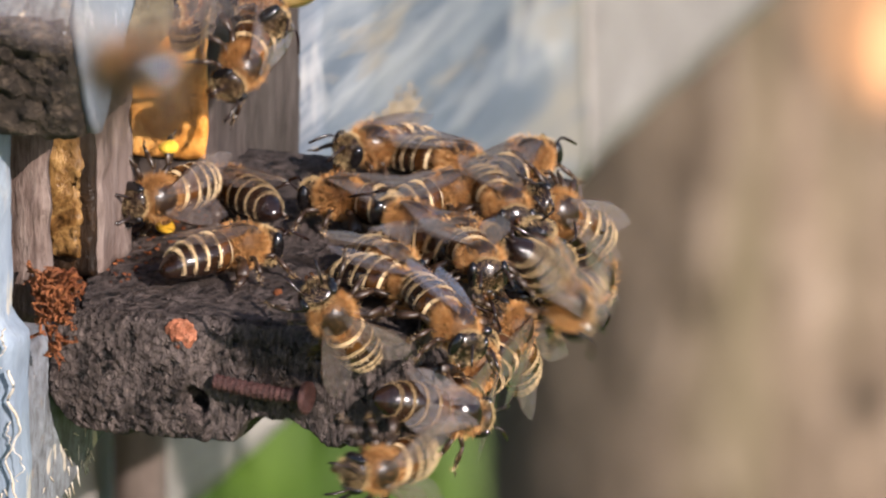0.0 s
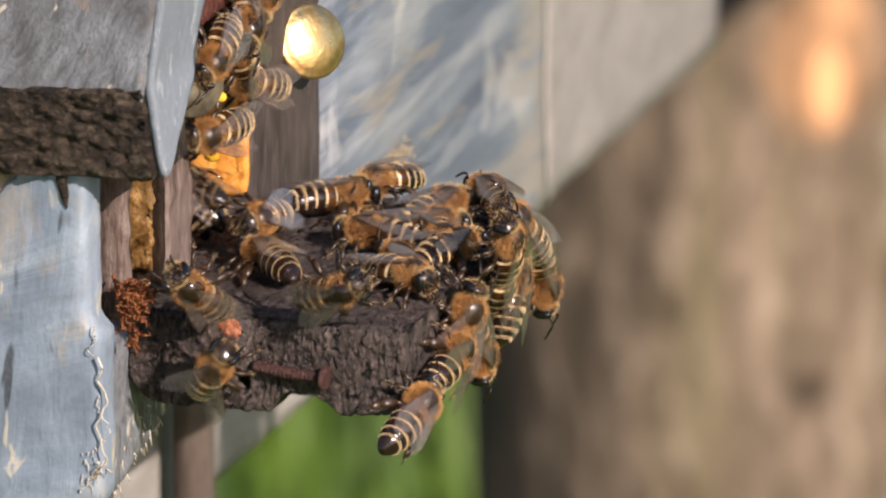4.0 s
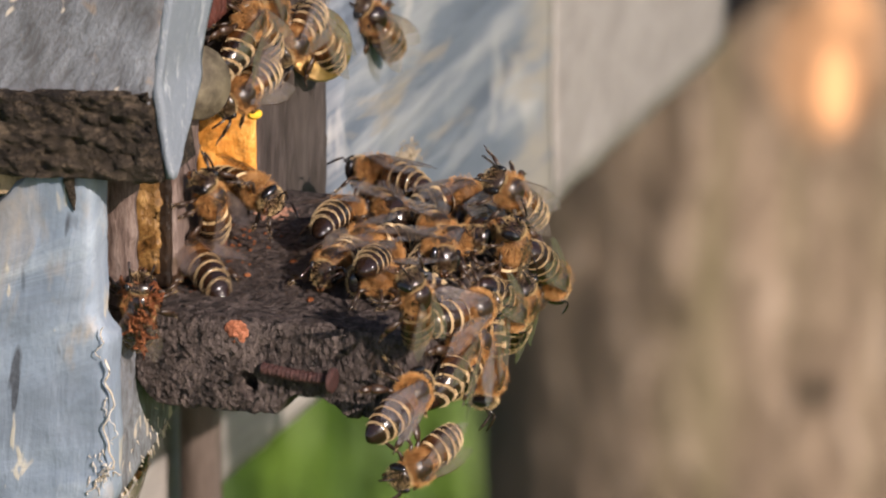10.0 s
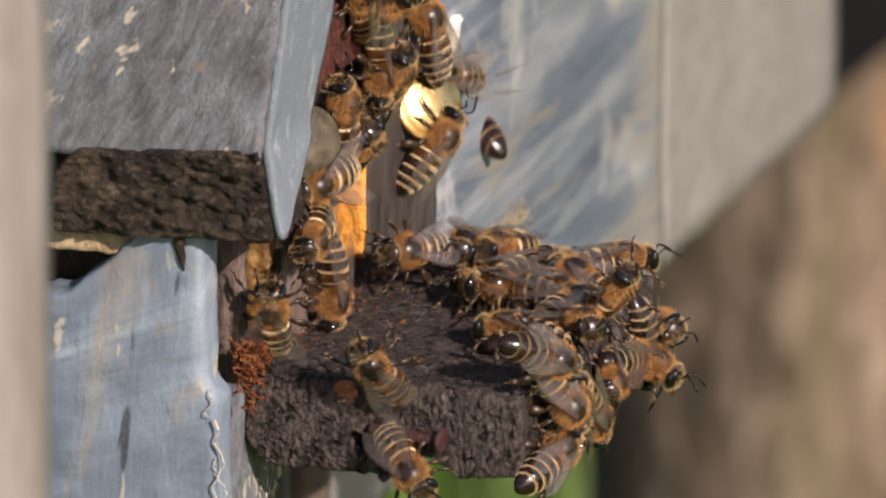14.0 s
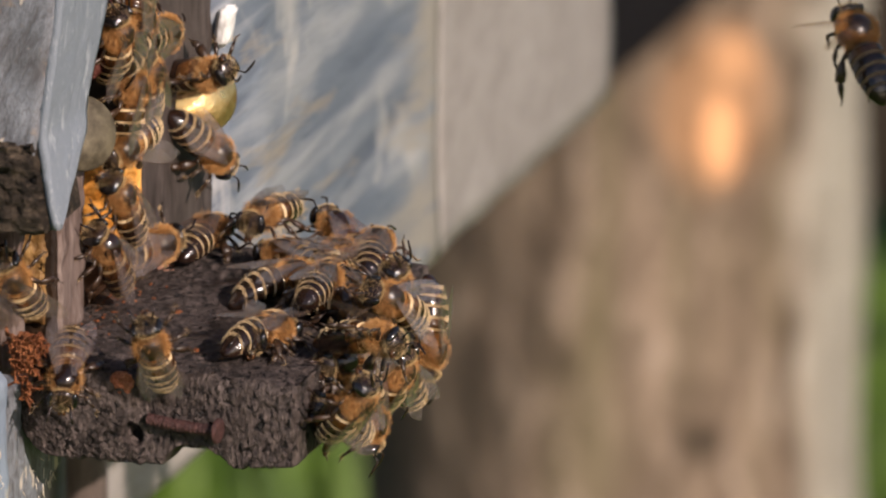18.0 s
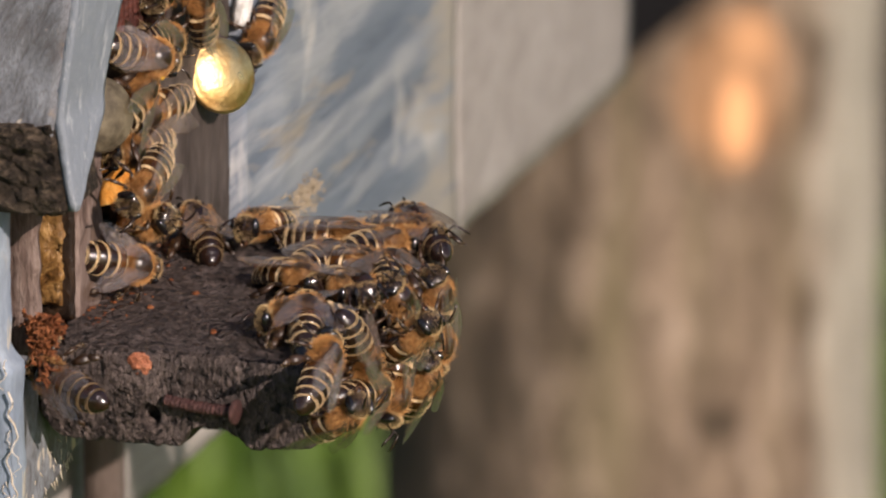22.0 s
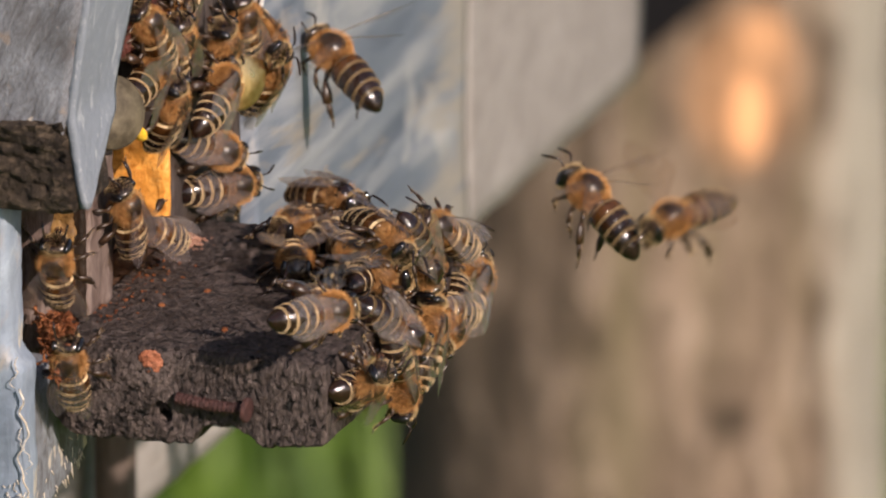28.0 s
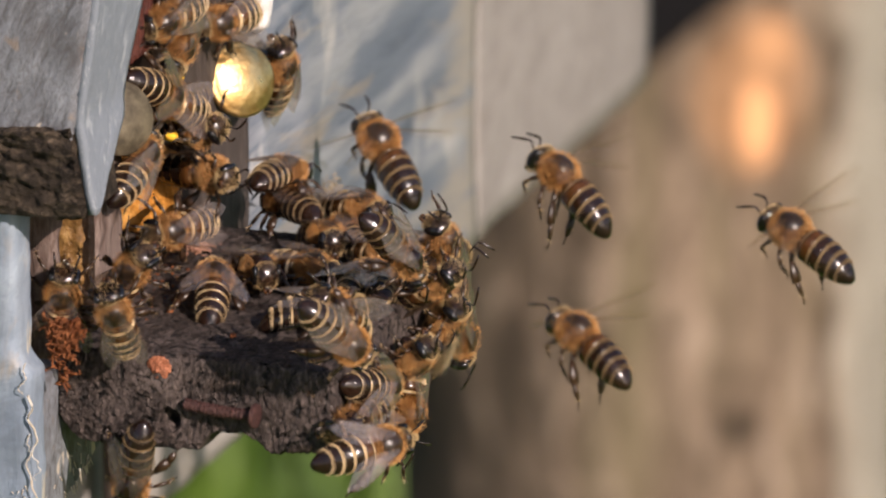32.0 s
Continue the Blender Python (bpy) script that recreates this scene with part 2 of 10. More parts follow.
def upper_paint():
    """Dirty blue-grey paint with a pitted skin: slanting brush marks, pale chips and brown specks."""
    m = Mat("painted_upper_wood", 0.6, spec=0.4)
    big = m.noise(90, (1, 1, 0.7), 4, 0.6, 0.8)
    pit = m.strokes(700, 62, (0.30, 1, 1.0), 0, 4, 0.65)
    grit = m.noise(2400, (1.3, 1, 0.7), 4, 0.75, 0.2, (0, 28, 0))
    chip = m.strokes(330, 62, (0.5, 1, 1.0), 0, 3, 0.6)
    brown = m.noise(420, (1, 1, 0.7), 4, 0.65, 0.6)
    c = m.ramp(big, (0.32, (0.112, 0.112, 0.120)), (0.5, (0.159, 0.168, 0.189)), (0.68, (0.219, 0.237, 0.267)))
    c = m.mix(m.ramp(pit, (0.36, (0.8, 0.8, 0.8)), (0.5, (0, 0, 0))), c, (0.073, 0.071, 0.076))
    c = m.mix(m.ramp(pit, (0.54, (0, 0, 0)), (0.68, (0.55, 0.55, 0.55))), c, (0.275, 0.292, 0.323))
    c = m.mix(m.ramp(grit, (0.40, (0.5, 0.5, 0.5)), (0.52, (0, 0, 0))), c, (0.095, 0.086, 0.086))
    c = m.mix(m.ramp(brown, (0.60, (0, 0, 0)), (0.70, (0.6, 0.6, 0.6))), c, (0.258, 0.194, 0.142))
    c = m.mix(m.ramp(chip, (0.63, (0, 0, 0)), (0.68, (0.9, 0.9, 0.9))), c, (0.533, 0.464, 0.378))
    m.color(c)
    m.bump(pit, 0.0003).bump(grit, 0.0001)
    return m.m


M_side = side_paint()
M_upper = upper_paint()
# upper wall's blue again, with the sun on the front face lightened into it
M_edge = paint_mat("lit_edge_paint", (0.275, 0.30, 0.335), (0.40, 0.425, 0.455), (0.185, 0.21, 0.245), (1.4, 1.4, 0.5), 0.74, 0.58)
M_front = front_paint()
M_grey = wood_mat("grey_weathered_wood", (0.20, 0.18, 0.165), (0.29, 0.264, 0.244), (0.36, 0.335, 0.315), (1, 0.2, 1), 0.8, 0.0004, 120)
M_block = block_wood()
M_ledge = wood_mat("rough_dark_wood_edge", (0.003, 0.002, 0.0015), (0.030, 0.021, 0.015), (0.21, 0.155, 0.105), (0.7, 1, 1.3), 0.8, 0.0017, 460)
M_post = wood_mat("reddish_brown_wood", (0.055, 0.034, 0.027), (0.13, 0.088, 0.073), (0.245, 0.19, 0.165), (1.2, 1.2, 0.2), 0.75, 0.0003, 500)
M_leg = wood_mat("brown_leg_wood", (0.06, 0.042, 0.034), (0.10, 0.075, 0.062), (0.15, 0.115, 0.10), (1.2, 1.2, 0.2), 0.75, 0.0003, 300)
M_pillar = wood_mat("grey_brown_wood", (0.020, 0.014, 0.012), (0.052, 0.039, 0.034), (0.10, 0.08, 0.072), (1.2, 1.2, 0.16), 0.75, 0.0003, 480)
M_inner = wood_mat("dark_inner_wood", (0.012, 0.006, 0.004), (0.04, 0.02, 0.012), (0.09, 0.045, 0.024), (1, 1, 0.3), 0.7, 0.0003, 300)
M_jamb = wood_mat("propolis_stained_wood", (0.50, 0.17, 0.022), (0.84, 0.36, 0.065), (0.92, 0.52, 0.16), (1, 1, 0.8), 0.42, 0.0003, 420)
M_jamb2 = wood_mat("gap_shade_wood", (0.004, 0.002, 0.0015), (0.012, 0.006, 0.003), (0.04, 0.02, 0.008), (1, 1, 0.7), 0.45, 0.0003, 420)
M_comb = wood_mat("ochre_wax", (0.012, 0.006, 0.003), (0.14, 0.066, 0.018), (0.42, 0.25, 0.09), (1, 1, 0.8), 0.4, 0.0005, 230)
M_prop = wood_mat("orange_propolis", (0.05, 0.013, 0.005), (0.23, 0.062, 0.018), (0.48, 0.19, 0.075), (1, 1, 1), 0.45, 0.0004, 1200)
M_stain = wood_mat("orange_wax_smear", (0.22, 0.07, 0.035), (0.50, 0.17, 0.085), (0.66, 0.29, 0.17), (1, 1, 1), 0.6, 0.0004, 1200)
M_wax = wood_mat("pinkish_wax_crumbs", (0.12, 0.05, 0.035), (0.30, 0.145, 0.10), (0.50, 0.30, 0.20), (1, 1, 1), 0.6, 0.0002, 900)
M_tan = wood_mat("tan_wax_threads", (0.26, 0.20, 0.13), (0.36, 0.29, 0.20), (0.44, 0.37, 0.28), (1, 1, 1), 0.8, 0.0002, 500)
M_bare = wood_mat("bare_tan_wood", (0.20, 0.13, 0.075), (0.38, 0.27, 0.16), (0.52, 0.40, 0.26), (1, 1, 0.6), 0.75, 0.0004, 300)
M_peel = wood_mat("peeled_pale_paint", (0.38, 0.28, 0.17), (0.64, 0.56, 0.45), (0.74, 0.72, 0.69), (1, 1, 0.6), 0.7, 0.0003, 900)
M_rust = wood_mat("rusty_iron", (0.022, 0.010, 0.009), (0.060, 0.027, 0.025), (0.13, 0.058, 0.048), (1, 1, 1), 0.5, 0.0003, 1200)
M_white = wood_mat("white_painted_wood", (0.20, 0.15, 0.125), (0.33, 0.29, 0.265), (0.39, 0.36, 0.34), (1, 1, 0.3), 0.6, 0.0003, 75)


M_plastic = wood_mat("white_paint_chip", (0.30, 0.27, 0.24), (0.66, 0.65, 0.62), (0.78, 0.78, 0.77), (1, 1, 1), 0.5, 0.0002, 300)
M_red = wood_mat("dark_red_wood", (0.012, 0.004, 0.003), (0.06, 0.016, 0.011), (0.13, 0.04, 0.028), (1, 1, 1), 0.5, 0.0003, 500)


def brass():
    m = Mat("brass", 0.22, 1.0)
    f = m.noise(500, detail=4)
    m.color(m.ramp(f, (0.3, (0.52, 0.29, 0.09)), (0.6, (0.82, 0.58, 0.26))))
    m.roughness(m.ramp(f, (0.3, (0.42, 0.42, 0.42)), (0.7, (0.26, 0.26, 0.26))))
    m.bump(m.noise(900), 0.0001)
    return m.m


def dull():
    m = Mat("tarnished_metal", 0.6, 0.3)
    m.color(m.ramp(m.noise(450), (0.35, (0.05, 0.038, 0.022)), (0.62, (0.14, 0.115, 0.072))))
    m.bump(m.noise(900), 0.0001)
    return m.m


M_brass, M_dull = brass(), dull()


def bark():
    """Mottled bark, with places where it has peeled to the orange wood (places in the trunk's own space)."""
    m = Mat("mottled_bark", 0.85, spec=0.25)
    a = m.noise(105, (1.1, 1.1, 0.38), 5, 0.6, 0.9)
    b = m.noise(240, (1, 1, 0.5), 4, 0.6, 0.5)
    v = m.noise(80, (1.5, 1.5, 0.13), 3, 0.55)
    c = m.ramp(a, (0.32, (0.048, 0.035, 0.023)), (0.44, (0.135, 0.097, 0.067)), (0.56, (0.235, 0.173, 0.122)), (0.69, (0.37, 0.285, 0.215)))
    c = m.mix(m.step(b, 0.54, 0.72), c, (0.085, 0.066, 0.042))
    c = m.mix(m.step(v, 0.53, 0.68), c, (0.15, 0.12, 0.07))
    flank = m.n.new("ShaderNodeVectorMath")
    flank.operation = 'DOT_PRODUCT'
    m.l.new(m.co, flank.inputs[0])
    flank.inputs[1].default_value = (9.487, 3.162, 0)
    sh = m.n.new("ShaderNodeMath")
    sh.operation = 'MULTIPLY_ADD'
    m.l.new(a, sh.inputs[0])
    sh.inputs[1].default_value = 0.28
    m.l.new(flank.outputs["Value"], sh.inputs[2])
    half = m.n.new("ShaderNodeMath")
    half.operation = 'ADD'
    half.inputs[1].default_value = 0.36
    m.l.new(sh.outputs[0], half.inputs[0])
    # left flank darkened in the bark colour, as its side away from the sun
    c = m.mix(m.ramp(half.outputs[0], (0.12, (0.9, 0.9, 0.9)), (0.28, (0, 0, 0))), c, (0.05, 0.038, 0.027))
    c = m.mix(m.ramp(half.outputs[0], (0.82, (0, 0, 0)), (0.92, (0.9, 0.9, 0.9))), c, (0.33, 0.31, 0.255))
    peeled = (
        ((0.0325, -0.0355, 0.238), (0.012, 0.012, 0.016), 0.9, (0.34, 0.19, 0.10)),
        ((0.0400, -0.0330, 0.226), (0.0055, 0.0055, 0.017), 0.75, (0.095, 0.058, 0.036)),
        ((0.0350, -0.0340, 0.2475), (0.0075, 0.0075, 0.006), 0.75, (0.52, 0.28, 0.14)),
        ((0.0332, -0.0355, 0.2325), (0.0052, 0.0052, 0.0105), 0.75, (0.82, 0.42, 0.20)),
    )
    for at, size, edge, col in peeled:
        mp = m.n.new("ShaderNodeMapping")
        mp.inputs["Scale"].default_value = [1 / s for s in size]
        mp.inputs["Location"].default_value = [-p / s for p, s in zip(at, size)]
        m.l.new(m.co, mp.inputs["Vector"])
        ln = m.n.new("ShaderNodeVectorMath")
        ln.operation = 'LENGTH'
        m.l.new(mp.outputs[0], ln.inputs[0])
        ad = m.n.new("ShaderNodeMath")
        ad.operation = 'MULTIPLY_ADD'
        m.l.new(b, ad.inputs[0])
        ad.inputs[1].default_value = 0.9
        m.l.new(ln.outputs["Value"], ad.inputs[2])
        hf = m.n.new("ShaderNodeMath")
        hf.operation = 'MULTIPLY'
        hf.inputs[1].default_value = 0.4
        m.l.new(ad.outputs[0], hf.inputs[0])
        c = m.mix(m.ramp(hf.outputs[0], (0.4 * edge + 0.08, (1, 1, 1)), (0.4 * edge + 0.3, (0, 0, 0))), c, col)
    m.color(c)
    m.bump(a, 0.004).bump(b, 0.002)
    return m.m


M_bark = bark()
M_fence = wood_mat("dark_brown_boards", (0.012, 0.008, 0.006), (0.035, 0.025, 0.018), (0.08, 0.06, 0.045), (1, 1, 0.15), 0.85, 0.001, 20)


def grass_ground():
    m = Mat("grass_turf", 0.9, spec=0.2)
    a, b = m.noise(3, detail=5), m.noise(40, detail=4)
    c = m.ramp(a, (0.35, (0.045, 0.088, 0.008)), (0.65, (0.08, 0.145, 0.016)))
    m.color(m.mix(m.step(b, 0.45, 0.7), c, (0.095, 0.16, 0.022)))
    m.bump(b, 0.02)
    return m.m


def blade():
    m = Mat("grass_blade", 0.55)
    g = m.n.new("ShaderNodeNewGeometry")
    m.color(m.ramp(g.outputs["Random Per Island"], (0.0, (0.05, 0.105, 0.008)), (1.0, (0.135, 0.22, 0.026))))
    m.b.inputs["Subsurface Weight"].default_value = 0.0
    return m.m


M_turf, M_blade = grass_ground(), blade()


# ---- mesh helpers ----
def finish(bm, name, mats, smooth=True):
    me = bpy.data.meshes.new(name)
    bm.normal_update()
    bm.to_mesh(me)
    bm.free()
    for m in (mats if isinstance(mats, (list, tuple)) else [mats]):
        me.materials.append(m)
    if smooth:
        me.polygons.foreach_set("use_smooth", [True] * len(me.polygons))
    return me


def part(name, bm, material, parent, label="", smooth=True):
    """Links a bmesh as one mesh object under a thing or a part."""
    ob = new(name, finish(bm, name, material, smooth))
    ob.parent = parent
    return tagged(ob, label)


def thing(name, label, category, group="", kind="", at=(0, 0, 0)):
    ob = new(name)
    ob.empty_display_size = 0.01
    ob.location = at
    return tagged(ob, label, category, group, kind)


def gridbox(lo, hi, step, shape=None):
    """A box in mm from lo to hi, its faces cut in cells of about step, each corner moved by shape(p, n)."""
    lo, hi = Vector(lo), Vector(hi)
    n = [max(1, min(160, round((hi[i] - lo[i]) / (step if isinstance(step, (int, float)) else step[i])))) for i in range(3)]
    ids, verts, faces = {}, [], []

    def vid(i, j, k):
        key = (i, j, k)
        if key not in ids:
            p = Vector((lo[a] + (hi[a] - lo[a]) * (i, j, k)[a] / n[a] for a in range(3)))
            d = Vector(((0 if 0 < (i, j, k)[a] < n[a] else (-1 if (i, j, k)[a] == 0 else 1)) for a in range(3)))
            if shape:
                p = shape(p, d)
            ids[key] = len(verts)
            verts.append(p * MM)
        return ids[key]

    for a in range(3):
        b, c = (a + 1) % 3, (a + 2) % 3
        for side in (0, n[a]):
            for x in range(n[b]):
                for y in range(n[c]):
                    q = []
                    for dx, dy in ((0, 0), (1, 0), (1, 1), (0, 1)):
                        t = [0, 0, 0]
                        t[a], t[b], t[c] = side, x + dx, y + dy
                        q.append(vid(*t))
                    faces.append(q if side else q[::-1])
    me = bpy.data.meshes.new("tmp")
    me.from_pydata(verts, [], faces)
    bm = bmesh.new()
    bm.from_mesh(me)
    bpy.data.meshes.remove(me)
    return bm


def worn(amount, freq, round_off=0.4, shear=0.0):
    """A shape for gridbox: edges rubbed round and the surface uneven."""
    def f(p, d):
        k = sum(1 for x in d if x)
        w = noise.noise(p * freq) * amount
        q = p + d * w
        if k > 1:
            q -= d * round_off * (0.6 + 0.8 * abs(noise.noise(p * 0.9)))
        q.x += shear * p.z
        return q
    return f


def tube(bm, pts, radii, seg=8, flat=1.0, mat=0, caps=True):
    """A swept tube through pts (mm)."""
    rings = []
    pts = [Vector(p) for p in pts]
    side = Vector((0.0, 0.0, 1.0))
    for i, p in enumerate(pts):
        d = (pts[min(i + 1, len(pts) - 1)] - pts[max(i - 1, 0)]).normalized()
        a = d.cross(side)
        a = a.normalized() if a.length > 1e-4 else d.orthogonal().normalized()
        b = a.cross(d).normalized()
        r = radii[i]
        rings.append([bm.verts.new((p + a * (math.cos(w) * r * flat) + b * (math.sin(w) * r)) * MM) for w in (2 * math.pi * k / seg for k in range(seg))])
    for u, v in zip(rings, rings[1:]):
        for k in range(seg):
            bm.faces.new((u[k], u[(k + 1) % seg], v[(k + 1) % seg], v[k])).material_index = mat
    if caps:
        bm.faces.new(rings[0][::-1]).material_index = mat
        bm.faces.new(rings[-1]).material_index = mat
    return bm


def blob(bm, c, r, seg=16, rings=10, mat=0, wob=0.0, freq=1.0, shape=None):
    """An ellipsoid in mm, uneven by wob, with poles along x."""
    c, out = Vector(c), []
    for i in range(rings + 1):
        a = math.pi * i / rings
        row = []
        for k in range(1 if i in (0, rings) else seg):
            w = 2 * math.pi * k / seg
            d = Vector((math.cos(a), math.sin(a) * math.cos(w), math.sin(a) * math.sin(w)))
            p = Vector((d.x * r[0], d.y * r[1], d.z * r[2]))
            if shape:
                p = shape(p, d)
            p = p + d * (wob * noise.noise((c + p) * freq)) if wob else p
            row.append(bm.verts.new((c + p) * MM))
        out.append(row)
    for u, v in zip(out, out[1:]):
        for k in range(seg):
            a, b, e, g = u[k % len(u)], u[(k + 1) % len(u)], v[(k + 1) % len(v)], v[k % len(v)]
            q = [x for j, x in enumerate((a, g, e, b)) if x not in (a, g, e, b)[:j]]
            if len(q) > 2:
                bm.faces.new(q).material_index = mat
    return bm


# ---- ground, fence and tree ----
def ground():
    bm = bmesh.new()
    n, size = 24, 60.0
    def h(x, y):
        return -0.60 + 0.012 * noise.noise(Vector((x, y, 0)) * 1.7)
    vs = [[bm.verts.new((x, y, h(x, y))) for x in (size * (2 * i / n - 1) ** 3 for i in range(n + 1))] for y in (size * (2 * j / n - 1) ** 3 for j in range(n + 1))]
    for j in range(n):
        for i in range(n):
            bm.faces.new((vs[j][i], vs[j][i + 1], vs[j + 1][i + 1], vs[j + 1][i]))
    ob = new("ground", finish(bm, "ground", M_turf))
    tagged(ob, "short green lawn under the hive", "ground", kind="structure")
    rnd, verts, faces = random.Random(4), [], []
    for _ in range(5200):
        x, y = rnd.uniform(-0.95, 0.1), rnd.uniform(0.85, 1.72)
        a, l, w, t = rnd.uniform(0, 6.3), rnd.uniform(0.02, 0.055), rnd.uniform(0.001, 0.002), rnd.uniform(0.1, 0.7)
        z = -0.60 - 0.012
        dx, dy = math.cos(a), math.sin(a)
        b = len(verts)
        for s, ww in ((0, 1), (0.55, 0.75), (1, 0.05)):
            px, py, pz = x + dx * l * t * s * s, y + dy * l * t * s * s, z + 0.01 + l * s
            verts += [(px - dy * w * ww, py + dx * w * ww, pz), (px + dy * w * ww, py - dx * w * ww, pz)]
        faces += [(b, b + 1, b + 3, b + 2), (b + 2, b + 3, b + 5, b + 4)]
    me = bpy.data.meshes.new("grass")
    me.from_pydata(verts, [], faces)
    me.materials.append(M_blade)
    tagged(new("grass", me), "fine green grass blades on the lawn", "grass", kind="stuff")


ground()


def fence():
    base = thing("fence", "dark brown wooden board fence behind the tree", "fence", at=(-0.56, 1.86, -0.6))
    fx, fy = Vector((0.9487, 0.3162, 0)), Vector((-0.3162, 0.9487, 0))
    me = None
    for i in range(-9, 10):
        if me is None:
            ob = part("board", gridbox((-48, -9, 0), (48, 9, 900), (48, 9, 60), worn(1.5, 0.03, 1)), M_fence, base)
            me = ob.data
        else:
            ob = new("board", me)
            ob.parent = base
        ob.matrix_basis = Matrix.Translation(fx * i * 0.1) @ pose(0, 0, 0.02, 0, 0, math.degrees(math.atan2(fx.y, fx.x)))
    for z in (0.25, 0.7):
        ob = part("rail", gridbox((-950, 0, -20), (950, 20, 20), (60, 20, 20), worn(1, 0.03, 1)), M_fence, base)
        ob.matrix_basis = Matrix.Translation(fy * 0.012) @ pose(0, 0, z, 0, 0, math.degrees(math.atan2(fx.y, fx.x)))


fence()


def tree_stump():
    """A leaning-topped stump: the trunk is cut on a slant that rises away from the hive."""
    cx, cy, base_z = -0.3632, 1.3546, -0.62
    st = thing("tree_stump", "broad old stump with mottled grey-brown bark", "stump", at=(cx, cy, base_z))
    bm = bmesh.new()
    seg, rows, ring = 96, 70, []
    for j in range(rows + 1):
        row = []
        for k in range(seg):
            a = 2 * math.pi * k / seg
            d = Vector((math.cos(a), math.sin(a), 0))
            across = d.dot(Vector((0.9487, 0.3162, 0)))
            top = 0.2455 + 0.038 * across
            z = top * j / rows
            rad = 0.0475 + 0.012 * (1 - j / rows) ** 3 + 0.0022 * noise.noise(Vector((d.x * 2.2, d.y * 2.2, z * 9))) + 0.0012 * noise.noise(Vector((d.x * 7, d.y * 7, z * 28)))
            row.append(bm.verts.new((d.x * rad, d.y * rad, z)))
        ring.append(row)
    for u, v in zip(ring, ring[1:]):
        for k in range(seg):
            bm.faces.new((u[k], u[(k + 1) % seg], v[(k + 1) % seg], v[k]))
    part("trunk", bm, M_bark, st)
    bm = bmesh.new()
    for k in range(seg):
        a = 2 * math.pi * k / seg
        d = Vector((math.cos(a), math.sin(a), 0))
        bm.verts.new((d.x * 0.047, d.y * 0.047, 0.2447 + 0.038 * d.dot(Vector((0.9487, 0.3162, 0)))))
    bm.faces.new(bm.verts)
    part("cut_face", bm, M_fence, st, "dark weathered cut face", False)


tree_stump()


# ---- the hive ----
hive = thing("beehive", "small weathered wooden beehive with flaking blue-grey paint", "beehive", at=(0, 0, 0))
# the lens is focused on the landing board, where the hive has its origin
cam.data.dof.focus_object = hive


def block_shape(p, d):
    """The landing board: rough end grain, a bowed left end, a broken arch below, worn edges."""
    q = p.copy()
    x, y, z = p
    depth = (z + 10.2) / 10.2
    if x > 13:
        e = max(0.0, 1 - abs((x - 17.6) / 3.7) ** 2.4)
        q.z += (1 - depth) * (2.4 * e)
    q.z += (1 - depth) * (0.55 * noise.noise(Vector((x * 0.55, y * 0.1, 2))) + 0.35 * noise.noise(Vector((x * 1.7, y * 0.2, 5))) + 1.1 * max(0.0, (x - 20) / 8.6) ** 0.7)
    near = max(0.0, 1 - y / 8.0)
    if x < 12:
        q.y -= near * 1.3 * min(1.0, (12 - x) / 1.2) * math.sqrt(max(0.0, 1 - ((z + 5.0) / 7.0) ** 2))
        q.x += near * 2.4 * max(0.0, abs((z + 5.0) / 5.2) ** 3 - 0.05) * max(0.0, 1 - x / 4.0)
    if 9.2 < x < 13 and -9.2 < z < -5.2 and y < 3:
        q.y += 3.2 * max(0.0, 1 - ((x - 10.9) ** 2 / 1.1 + (z + 6.9) ** 2 / 2.2))
    k = sum(1 for w in d if w)
    if d.y < 0:
        g = (noise.noise(Vector((x * 2.6, 0.0, z * 0.8))) + 0.8 * noise.noise(Vector((x * 3.6, 1.0, z * 1.1)))) if x > 12 else (noise.noise(Vector(((x + z) * 1.3, 0.0, (z - 0.5 * x) * 1.9))) + 0.8 * noise.noise(Vector((x * 2.6, 1.0, z * 3.2))))
        q.y += 0.30 * g + (0.45 * max(0.0, (z + 1.6) / 1.6) ** 2 if z > -1.6 else 0)
    if d.z > 0:
        q.z += 0.2 * noise.noise(Vector((x * 0.5, y * 0.9, 7))) + 0.12 * noise.noise(Vector((x * 1.6, y * 2.6, 7)))
        q.z -= 1.3 * max(0.0, (x - 24) / 4.5) ** 2 * max(0.0, 1 - y / 14)
    if d.x > 0:
        q.x += 0.3 * noise.noise(Vector((9, y * 0.5, z * 0.6)))
    if k > 1:
        q -= Vector((d.x, d.y, d.z)) * (0.28 + 0.25 * noise.noise(p * 0.7))
    return q


